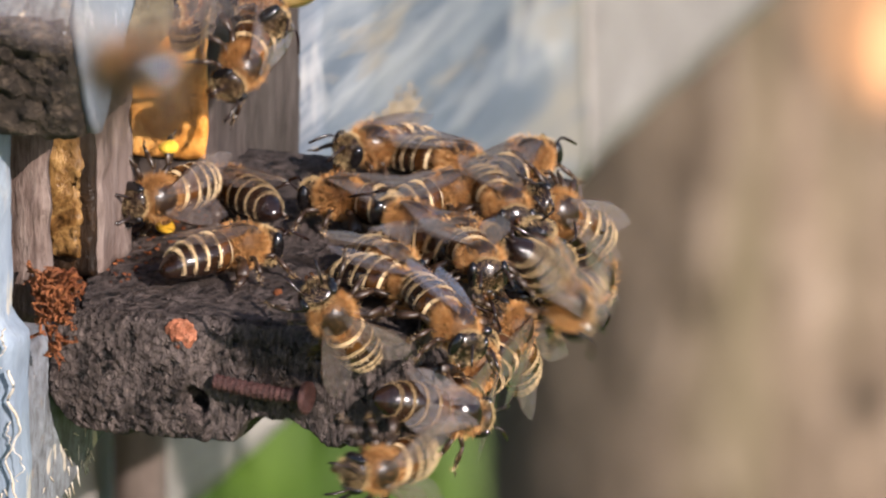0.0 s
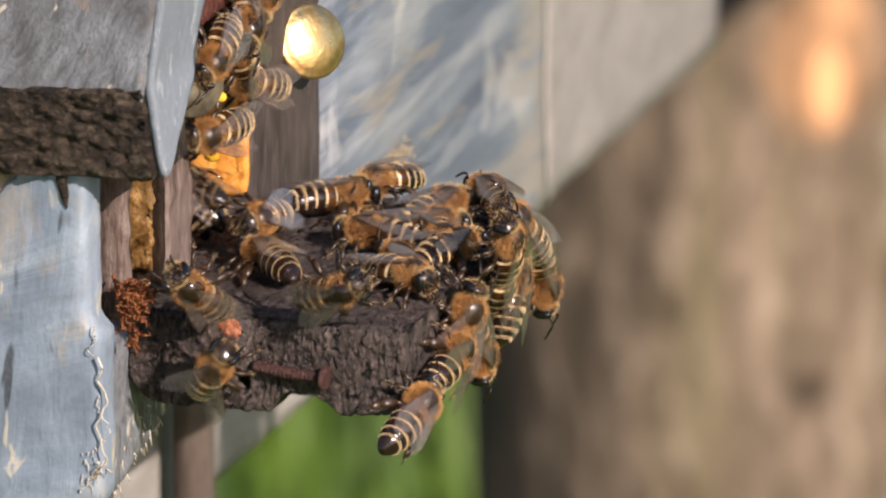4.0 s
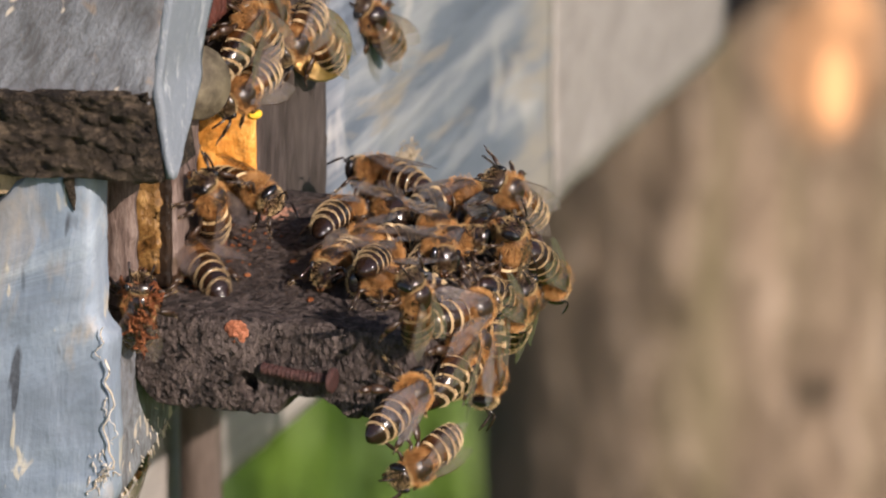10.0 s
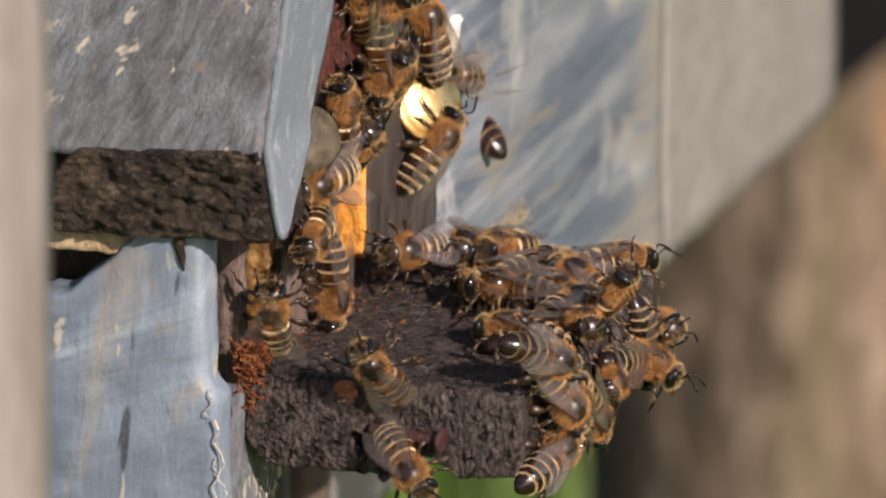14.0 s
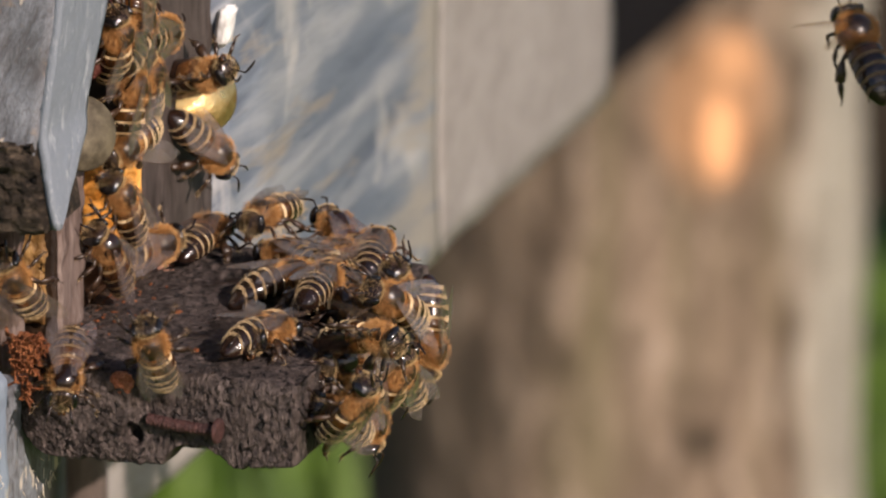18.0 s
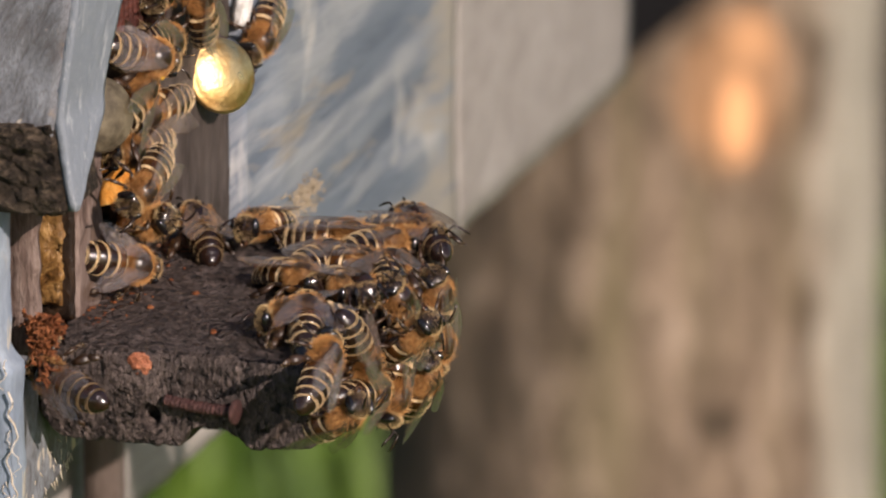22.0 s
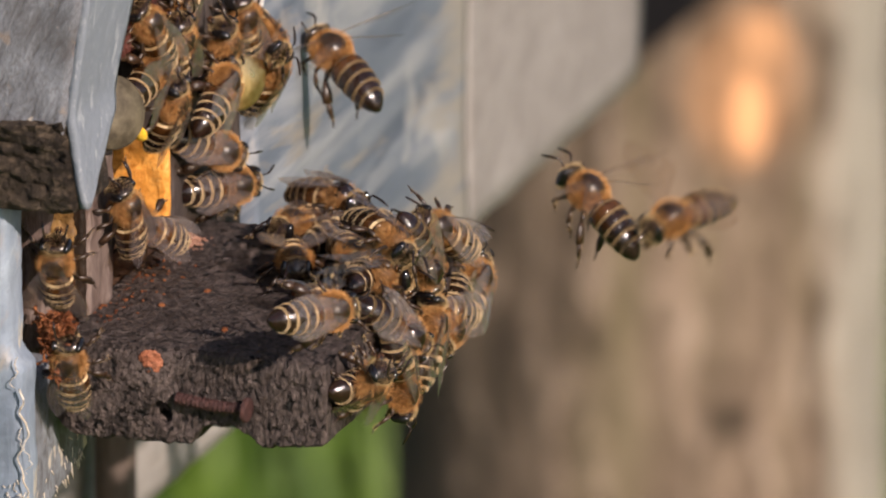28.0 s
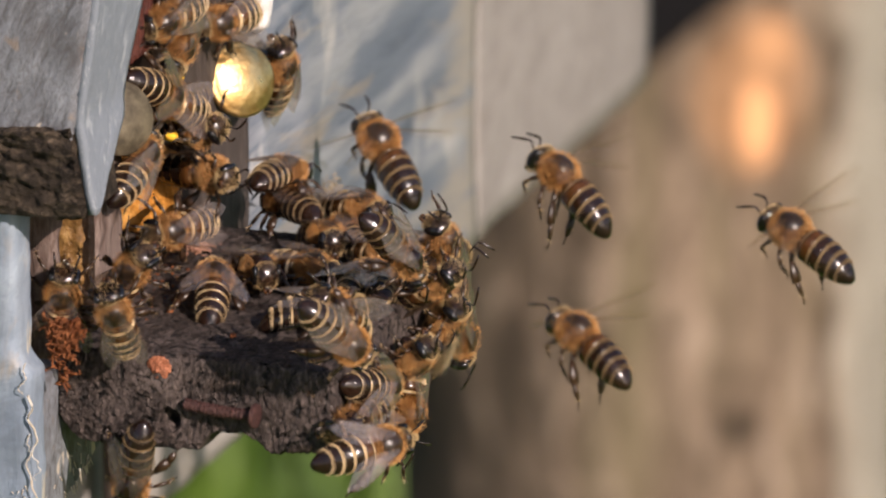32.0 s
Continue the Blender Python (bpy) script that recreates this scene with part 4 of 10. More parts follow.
# radius of the abdomen along its length, and the bounds of its plates (mm along x)
PLATES = [1.2, 0.15, -1.25, -2.6, -3.85, -4.95, -5.75, -6.75]


def belly(x):
    t = (0.9 - x) / 7.65
    return 1.98 * max(0.0, min(1, t * 5.2)) ** 0.55 * max(0.02, 1 - max(0.0, (t - 0.34) / 0.68) ** 2.3) ** 0.62


def bee_abdomen(parent, curl, rnd, dark=False):
    ab = None
    for i in range(7):
        x0, x1 = PLATES[i], PLATES[i + 1] - 0.28
        if i == 6:
            x1 = PLATES[7]
        bm = bmesh.new()
        rows, n, seg = [], 9, 22
        for j in range(n + 1):
            x = x0 + (x1 - x0) * j / n
            rad = max(0.03, belly(x)) * (1.0 + 0.035 * (j / n))
            drop = -0.35 - curl * max(0.0, (0.5 - x)) ** 2 * 0.02
            rows.append([bm.verts.new(Vector((x, rad * 1.03 * math.cos(w), drop + rad * (0.98 if math.sin(w) > 0 else 0.86) * math.sin(w))) * MM) for w in (2 * math.pi * k / seg for k in range(seg))])
        for j in range(n):
            for k in range(seg):
                fc = bm.faces.new((rows[j][k], rows[j][(k + 1) % seg], rows[j + 1][(k + 1) % seg], rows[j + 1][k]))
                up = math.sin(2 * math.pi * (k + 0.5) / seg)
                fc.material_index = 1 if (1 <= i < 6 and 1 <= j <= 2 and up > -0.35) else 0
        bm.faces.new(rows[-1])
        bm.faces.new(rows[0][::-1])
        pts = []
        if 1 <= i < 6:
            for _ in range(480):
                w, x = rnd.uniform(-0.45, math.pi + 0.45), x0 + (x1 - x0) * (0.06 + 0.33 * rnd.random() ** 1.4)
                rad = belly(x)
                drop = -0.35 - curl * max(0.0, (0.5 - x)) ** 2 * 0.02
                nn = Vector((0, math.cos(w), math.sin(w)))
                pts.append((Vector((x, 0, drop)) + nn * rad, nn))
            hairs(bm, pts, 0.26, 0.020, 1, rnd, (-1.6, 0, 0), 0.3)
        if i == 0:
            hairs(bm, [(p, n) for p, n in shell((0.4, 0, -0.3), (0.8, 1.75, 1.65), 700, rnd)], 0.36, 0.009, 2, rnd)
        base = (B_amber, B_amber, B_brown, B_black, B_black, B_black, B_black)[i]
        ob = part("abdomen" if i == 0 else "abdomen_plate", bm, [base, B_dim if dark else B_band, B_fur], parent if ab is None else ab)
        if ab is None:
            ab = ob
    return ab


def bee_leg(parent, i, side, style, rnd):
    x = (3.3, 2.2, 1.0)[i]
    y = 0.9 * side
    if style == "fly":
        pts = [((x, y, -1.2), (x + (0.5, -0.3, -0.9)[i], 2.0 * side, -2.0), (x + (0.9, -0.9, -2.2)[i], (1.9, 2.1, 2.2)[i] * side, (-2.9, -3.3, -4.0)[i]), (x + (0.3, -1.6, -3.0)[i], 1.7 * side, (-3.6, -4.3, -5.9)[i]), (x + (0.1, -2.0, -3.3)[i], 1.6 * side, (-4.0, -4.9, -7.0)[i]))]
    else:
        j = rnd.uniform(-0.5, 0.5)
        pts = [((x, y, -1.0), (x + (0.9, 0.0, -1.1)[i] + j, 2.4 * side, -0.75), (x + (1.5, -0.1, -2.3)[i] + j, 3.6 * side, -1.9), (x + (2.0, -0.4, -3.4)[i] + j, 4.1 * side, -2.6), (x + (2.5, -0.6, -4.1)[i] + j, 4.5 * side, -2.75))]
    bm = bmesh.new()
    p = [Vector(q) for q in pts[0]]
    w = (0.25, 0.28, 0.31)[i]
    tube(bm, [p[0], p[0].lerp(p[1], 0.4), p[1]], [w * 0.8, w * 1.1, w * 0.75], 7)
    fat = 1.7 if i == 2 else 1.0
    tube(bm, [p[1], p[1].lerp(p[2], 0.6), p[2]], [w * 0.6, w * (1.0 if i < 2 else 1.25), w * (0.8 if i < 2 else 1.15)], 7, fat)
    tube(bm, [p[2], p[2].lerp(p[3], 0.5), p[3]], [w * 0.75, w * (0.6 if i < 2 else 0.95), w * 0.42], 7, fat)
    tube(bm, [p[3], p[3].lerp(p[4], 0.5) + Vector((0, 0, 0.08)), p[4]], [w * 0.34, w * 0.32, w * 0.22], 6)
    for k in range(3):
        for a, b in ((p[1], p[2]), (p[2], p[3])):
            d = (b - a).normalized()
            o = d.orthogonal()
            hairs(bm, [(a.lerp(b, rnd.random()), Matrix.Rotation(rnd.uniform(0, 6.3), 3, d) @ o) for _ in range(12)], 0.45, 0.02, 1, rnd, tuple(d * 0.6), 0.2)
    return part("leg", bm, [B_leg, B_grey], parent), p


def bee_wing(name, parent, root, length, chord, yaw, pitch, side, roll=0.0):
    """A thin membrane with veins, its root at the origin of the part."""
    bm = bmesh.new()
    n = 20
    lead, trail = [], []
    for i in range(n + 1):
        t = i / n
        lead.append(Vector((-length * t, 0.16 * chord * math.sin(t * math.pi) * 0.8 - 0.42 * chord * max(0.0, (t - 0.72) / 0.28) ** 2.4, 0.10 * math.sin(t * 3.1))))
        wdt = chord * (0.14 + 0.98 * math.sin(min(1.0, t * 1.16 + 0.02) * math.pi * 0.62)) * (1 - max(0.0, (t - 0.58) / 0.42) ** 2.8 * 0.97)
        trail.append(lead[-1] + Vector((0.05 * wdt, -wdt, -0.10 * wdt + 0.10 * math.sin(t * 9))))
    top = [[bm.verts.new(Vector((q.x, q.y * side, q.z)) * MM) for q in (a, a.lerp(b, 0.33) + Vector((0, 0, 0.06)), a.lerp(b, 0.66) + Vector((0, 0, -0.03)), b)] for a, b in zip(lead, trail)]
    for u, v in zip(top, top[1:]):
        for k in range(3):
            bm.faces.new((u[k], u[k + 1], v[k + 1], v[k]) if side > 0 else (v[k], v[k + 1], u[k + 1], u[k]))

    def vein(pts, r0, r1):
        tube(bm, [Vector((q.x, q.y * side, q.z + 0.02)) for q in pts], [r0 + (r1 - r0) * i / (len(pts) - 1) for i in range(len(pts))], 4, 1.0, 1, False)
    vein(lead[:18], 0.05, 0.022)
    vein([a.lerp(b, 0.22) for a, b in zip(lead, trail)][:17], 0.032, 0.014)
    vein([a.lerp(b, 0.52) for a, b in zip(lead, trail)][1:15], 0.026, 0.012)
    vein([a.lerp(b, 0.80) for a, b in zip(lead, trail)][1:11], 0.022, 0.012)
    for i in (7, 10, 13, 15):
        vein([lead[i].lerp(trail[i], s) for s in (0.03, 0.3, 0.55)], 0.016, 0.013)
    ob = part(name, bm, [B_wing, B_vein] if abs(yaw) < 50 else [B_blur, B_blur], parent)
    ob.matrix_basis = pose(root[0] * MM, root[1] * MM * side, root[2] * MM, roll * side, pitch, yaw * side)
    return ob


def make_bee(style, label, seed, pollen=False, curl=1.0, spread=11.0, bald=False):
    rnd = random.Random(seed)
    bee = thing("honey_bee", label, "bee", "honey bees")
    # thorax with dense fur
    bm = bmesh.new()
    blob(bm, (2.35, 0, 0.15), (1.95, 1.85, 1.75), 18, 12, 0, 0.06, 1.5)
    blob(bm, (2.35, 0, 0.15), (2.02, 1.80, 1.72), 8, 6, 0, 0.0)
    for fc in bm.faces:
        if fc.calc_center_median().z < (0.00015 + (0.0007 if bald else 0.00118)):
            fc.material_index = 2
    hairs(bm, shell((2.35, 0, 0.15), (1.95, 1.85, 1.75), 1700 if bald else 4800, rnd, (lambda d: d.z < 0.45 or abs(d.y) > 0.6) if bald else (lambda d: d.z < 0.52 or (d.z < 0.74 and rnd.random() < 0.35) or rnd.random() < 0.04)), 0.74, 0.0105, 1, rnd, (-0.15, 0, 0.15), 0.28)
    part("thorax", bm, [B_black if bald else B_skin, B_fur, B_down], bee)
    # head
    def face(p, d):
        return Vector((p.x * (1.0 - 0.25 * max(0.0, d.z)), p.y * (1.0 - 0.30 * max(0.0, -d.z)), p.z))
    bm = bmesh.new()
    blob(bm, (4.95, 0, -0.35), (0.95, 1.72, 1.65), 18, 12, 0, 0.03, 2, face)
    blob(bm, (5.35, 0, -1.75), (0.45, 0.55, 0.55), 10, 6, 0)
    hairs(bm, shell((4.95, 0, -0.35), (0.95, 1.5, 1.6), 1500, rnd, lambda d: abs(d.y) < 0.82), 0.42, 0.011, 1, rnd, (0.2, 0, 0.2), 0.3)
    head = part("head", bm, [B_black, B_grey], bee)
    for s in (1, -1):
        bm = bmesh.new()
        blob(bm, (5.05, 1.38 * s, -0.15), (0.62, 0.52, 1.22), 16, 12)
        part("eye", bm, B_eye, head, "glossy black compound eye")
        bm = bmesh.new()
        tube(bm, [(5.75, 0.35 * s, -0.1), (6.2, 0.75 * s, 0.55), (6.55, 0.95 * s, 0.95)], [0.11, 0.10, 0.11], 6)
        tube(bm, [(6.55, 0.95 * s, 0.95), (7.1, 1.15 * s, 0.75), (7.8, 1.35 * s, 0.35), (8.5, 1.5 * s, -0.1)], [0.12, 0.15, 0.15, 0.11], 7)
        part("antenna", bm, B_black, head)
        bm = bmesh.new()
        tube(bm, [(5.45, 0.35 * s, -1.7), (5.65, 0.3 * s, -2.1), (5.6, 0.1 * s, -2.45)], [0.2, 0.2, 0.08], 6)
        part("mandible", bm, B_amber, head)
    bee_abdomen(bee, curl, rnd, style == "fly" or bald)
    for i in range(3):
        for s in (1, -1):
            leg, p = bee_leg(bee, i, s, style, rnd)
            if pollen and i == 2:
                bm = bmesh.new()
                q = p[1].lerp(p[2], 0.75)
                blob(bm, (q.x, q.y + 0.35 * s, q.z), (0.95, 0.62, 0.85), 12, 8, 0, 0.12, 2.5)
                part("pollen_load", bm, B_pollen, leg, "yellow pollen pellet")
    for s in (1, -1):
        if style == "fly":
            bee_wing("forewing", bee, (2.9, 1.3, 1.55), 9.0, 3.0, -82, 12, s, -20)
            bee_wing("hindwing", bee, (2.0, 1.3, 1.45), 6.4, 2.1, -58, 8, s, -16)
        else:
            bee_wing("forewing", bee, (2.9, 1.15, 1.75), 8.7, 2.4, -spread, -4.0 - 0.8 * (s > 0), s, -8)
            bee_wing("hindwing", bee, (2.1, 1.2, 1.5), 6.3, 1.6, -spread - 6, -5.5, s, -10)
    return bee


N_CRAWL, N_FLY = 47, 10

BEES = [
    make_bee("walk", "honey bee worker with folded wings, brown banded abdomen", 11),
    make_bee("walk", "honey bee worker with half-open wings and curled abdomen", 12, False, 2.0, 24.0),
    make_bee("walk", "dark worn honey bee with a balding glossy thorax", 13, False, 1.2, 14.0, True),
    make_bee("walk", "honey bee forager carrying yellow pollen on its hind legs", 14, True, 1.0, 18.0),
]
for _b in BEES:
    _b.scale = (0.9, 0.9, 0.9)
FLYER = make_bee("fly", "flying honey bee with outspread wings and hanging legs", 21)
crawlers, flyers = list(BEES), [FLYER]
_order = random.Random(5)
for _k in range(N_CRAWL - len(BEES)):
    crawlers.append(copy_thing(BEES[_order.choice((0, 0, 0, 1, 1, 2))], Matrix.Identity(4)))
_order.shuffle(crawlers)
for _k in range(N_FLY - 1):
    flyers.append(copy_thing(FLYER, Matrix.Identity(4)))

# ---- what moves ----
def motions():
    walk(crawlers[0], [
        (0, pose(0.0132, 0.0416, 0.0025, -20, -6, -122)), (1, pose(0.0114, 0.0422, 0.0025, -6, -7, -107)), (2, pose(0.0125, 0.0420, 0.0025, 3, -4, -104)), (3, pose(0.0125, 0.0426, 0.0025, 1, -1, -106)), (6, pose(0.0120, 0.0430, 0.0030, -4, -9, -119)),
        (7, pose(0.0114, 0.0430, 0.0028, -6, -6, -109)), (8, pose(0.0126, 0.0424, 0.0025, 3, -7, -115)), (9, pose(0.0118, 0.0430, 0.0028, -9, -11, -115)), (9.5, pose(0.0119, 0.0430, 0.0030, 1, -8, -160)), (10, pose(0.0119, 0.0430, 0.0033, 6, 2, 157)),
        (10.5, pose(0.0123, 0.0430, 0.0031, 7, -6, -159)), (11, pose(0.0127, 0.0430, 0.0028, 1, -12, -113)), (11.5, pose(0.0130, 0.0430, 0.0029, 4, 2, -168)), (12, pose(0.0132, 0.0430, 0.0029, -5, 13, 137)), (12.5, pose(0.0133, 0.0424, 0.0027, 1, 3, -164)),
        (13, pose(0.0135, 0.0417, 0.0025, -4, -6, -105)), (16, pose(0.0122, 0.0430, 0.0028, -6, -11, -111)), (16.5, pose(0.0129, 0.0430, 0.0027, 4, -1, -163)), (17, pose(0.0137, 0.0430, 0.0026, 4, 14, 147)), (17.5, pose(0.0126, 0.0430, 0.0037, 5, 5, -156)),
        (18, pose(0.0115, 0.0430, 0.0048, -1, -0, -100)), (19, pose(0.0090, 0.0430, 0.0030, 8, -9, -88)), (20, pose(0.0085, 0.0430, 0.0031, -9, -14, -89)), (21, pose(0.0080, 0.0421, 0.0025, -5, -11, -86)), (22, pose(0.0102, 0.0391, 0.0025, 8, -9, -100)),
        (23, pose(0.0134, 0.0387, 0.0025, -9, -5, -94)), (24, pose(0.0105, 0.0355, 0.0025, -5, -5, -44)), (25, pose(0.0161, 0.0390, 0.0038, -4, -11, -88)), (28, pose(0.0129, 0.0396, 0.0025, -8, -4, -103)), (29, pose(0.0114, 0.0412, 0.0025, 7, 4, -109)),
        (30, pose(0.0102, 0.0430, 0.0031, -7, -11, -93)), (31, pose(0.0102, 0.0430, 0.0028, 6, -9, -99)), (31.5, pose(0.0099, 0.0430, 0.0033, 5, 5, -162)), (32, pose(0.0096, 0.0430, 0.0038, -9, 10, 133)),])
    walk(crawlers[1], [
        (0, pose(0.0030, 0.0364, 0.0159, -55, 19, -43)), (0.5, pose(0.0030, 0.0342, 0.0158, -69, 11, -81)), (1, pose(0.0030, 0.0320, 0.0156, -74, -3, -116)), (2, pose(0.0030, 0.0318, 0.0175, -99, 1, -115)), (3, pose(0.0030, 0.0288, 0.0178, -87, -21, -120)),
        (6, pose(0.0030, 0.0275, 0.0089, -79, -1, -115)), (6.5, pose(0.0024, 0.0288, 0.0057, -40, -6, -118)), (7, pose(0.0018, 0.0301, 0.0025, -0, -8, -123)), (7.5, pose(0.0024, 0.0297, 0.0043, -38, -17, -125)),
        (8, pose(0.0030, 0.0293, 0.0061, -77, -25, -121)), (8.5, pose(0.0029, 0.0243, 0.0043, -48, 7, -81)), (9, pose(0.0027, 0.0193, 0.0025, -4, 9, -30)), (10, pose(0.0155, 0.0158, 0.0025, -5, 3, -93)), (10.5, pose(0.0093, 0.0138, 0.0056, 3, 53, -48)),
        (11, pose(0.0030, 0.0117, 0.0087, 93, 53, 71)), (11.5, pose(0.0031, 0.0121, 0.0056, 15, 51, -44)), (12, pose(0.0032, 0.0125, 0.0025, 11, 6, -96)), (12.5, pose(0.0031, 0.0125, 0.0039, 5, 50, -43)), (13, pose(0.0030, 0.0126, 0.0053, 83, 58, 80)),
        (14.5, pose(0.0030, 0.0166, 0.0052, -87, 66, -100)), (16, pose(0.0030, 0.0207, 0.0050, -82, 10, -109)), (16.5, pose(0.0030, 0.0271, 0.0061, -89, -27, -104)), (17, pose(0.0030, 0.0335, 0.0071, -109, -62, -84)),
        (17.5, pose(0.0030, 0.0304, 0.0058, 102, -57, 59)), (18, pose(0.0030, 0.0272, 0.0044, 86, -1, 65)), (18.5, pose(0.0034, 0.0250, 0.0035, 42, 1, 78)), (19, pose(0.0039, 0.0228, 0.0025, -1, 11, 86)), (20, pose(0.0203, 0.0351, 0.0025, -7, 10, 133)),
        (21, pose(0.0191, 0.0298, 0.0025, 10, -4, 139)), (22, pose(0.0196, 0.0290, 0.0025, 3, 7, 77)), (22.5, pose(0.0252, 0.0304, 0.0013, -17, 24, 20)), (23, pose(0.0308, 0.0317, 0.0000, -43, 16, -40)), (24, pose(0.0324, 0.0349, 0.0057, -27, 8, -33)),
        (24.5, pose(0.0316, 0.0366, 0.0046, -56, -10, -77)), (25, pose(0.0308, 0.0382, 0.0036, -67, -44, -117)), (28, pose(0.0308, 0.0350, 0.0040, -74, -33, -120)), (28.5, pose(0.0290, 0.0362, 0.0033, -44, -10, -82)),
        (29, pose(0.0272, 0.0373, 0.0025, -7, -12, -40)), (29.5, pose(0.0290, 0.0374, 0.0016, 12, 36, -10)), (30, pose(0.0308, 0.0375, 0.0007, 82, 50, 68)), (30.333, pose(0.0308, 0.0372, -0.0013, 95, -1, 65)),
        (30.667, pose(0.0308, 0.0368, -0.0033, 118, -50, 46)), (31, pose(0.0308, 0.0365, -0.0053, -142, -61, -51)), (32, pose(0.0308, 0.0283, -0.0042, -165, -47, -29)),])
    walk(crawlers[2], [
        (0, pose(0.0030, 0.0218, 0.0195, -93, -63, -79)), (0.5, pose(0.0030, 0.0171, 0.0207, -73, -17, -83)), (1, pose(0.0030, 0.0125, 0.0219, -55, 29, -71)), (1.5, pose(0.0030, 0.0178, 0.0227, -74, 4, -100)),
        (2, pose(0.0030, 0.0232, 0.0235, -82, -25, -121)), (3, pose(0.0030, 0.0253, 0.0262, -80, 28, -77)), (6, pose(0.0030, 0.0239, 0.0217, -58, 27, -60)), (7, pose(0.0030, 0.0282, 0.0234, -79, 24, -92)), (8, pose(0.0062, 0.0347, 0.0085, -68, -2, -27)),
        (9, pose(0.0049, 0.0358, 0.0025, -2, -8, -52)), (10, pose(0.0143, 0.0343, 0.0025, -5, 3, -50)), (10.333, pose(0.0163, 0.0347, 0.0025, -5, 5, 10)), (10.667, pose(0.0183, 0.0350, 0.0025, -3, 6, 70)), (11, pose(0.0203, 0.0354, 0.0025, -2, 5, 130)),
        (12, pose(0.0164, 0.0326, 0.0025, 2, 11, 70)), (12.333, pose(0.0135, 0.0339, 0.0025, -10, 14, 18)), (12.667, pose(0.0106, 0.0352, 0.0025, -19, 6, -33)), (13, pose(0.0076, 0.0365, 0.0025, -20, -6, -82)),
        (16, pose(0.0171, 0.0430, 0.0049, -10, -1, -63)), (16.333, pose(0.0185, 0.0418, 0.0041, -2, -2, -120)), (16.667, pose(0.0198, 0.0406, 0.0033, 3, 3, -176)), (17, pose(0.0212, 0.0393, 0.0025, 2, 11, 128)),
        (18, pose(0.0197, 0.0430, 0.0026, 5, -19, 138)), (19, pose(0.0153, 0.0402, 0.0025, 7, 3, 127)), (20, pose(0.0202, 0.0430, 0.0036, -4, 7, 77)), (20.5, pose(0.0207, 0.0430, 0.0035, -11, -0, 27)), (21, pose(0.0213, 0.0430, 0.0034, -10, -10, -23)),
        (21.333, pose(0.0230, 0.0428, 0.0031, -11, -8, 30)), (21.667, pose(0.0248, 0.0425, 0.0028, -10, -6, 81)), (22, pose(0.0265, 0.0423, 0.0025, -8, -5, 133)), (23, pose(0.0280, 0.0430, 0.0039, -13, 6, 122)),
        (24, pose(0.0282, 0.0430, 0.0042, -6, 4, 119)), (25, pose(0.0299, 0.0430, 0.0065, 19, 0, 124)), (26.5, pose(0.0040, 0.0240, 0.0040, 9, -2, 152)), (28, pose(-0.0330, 0.0160, 0.0030, 0, -0, 180)), (29, pose(-0.0330, 0.0160, 0.0030, 0, -0, 180)),
        (29.5, pose(0.0040, 0.0240, 0.0040, -44, -46, -177)), (30, pose(0.0037, -0.0072, -0.0132, -149, -58, -102)), (31, pose(0.0112, -0.0036, -0.0069, 120, -55, -31)), (31.333, pose(0.0101, -0.0036, -0.0086, 108, -4, -5)),
        (31.667, pose(0.0090, -0.0036, -0.0103, 121, 46, 20)), (32, pose(0.0079, -0.0036, -0.0119, -146, 62, 121)),])
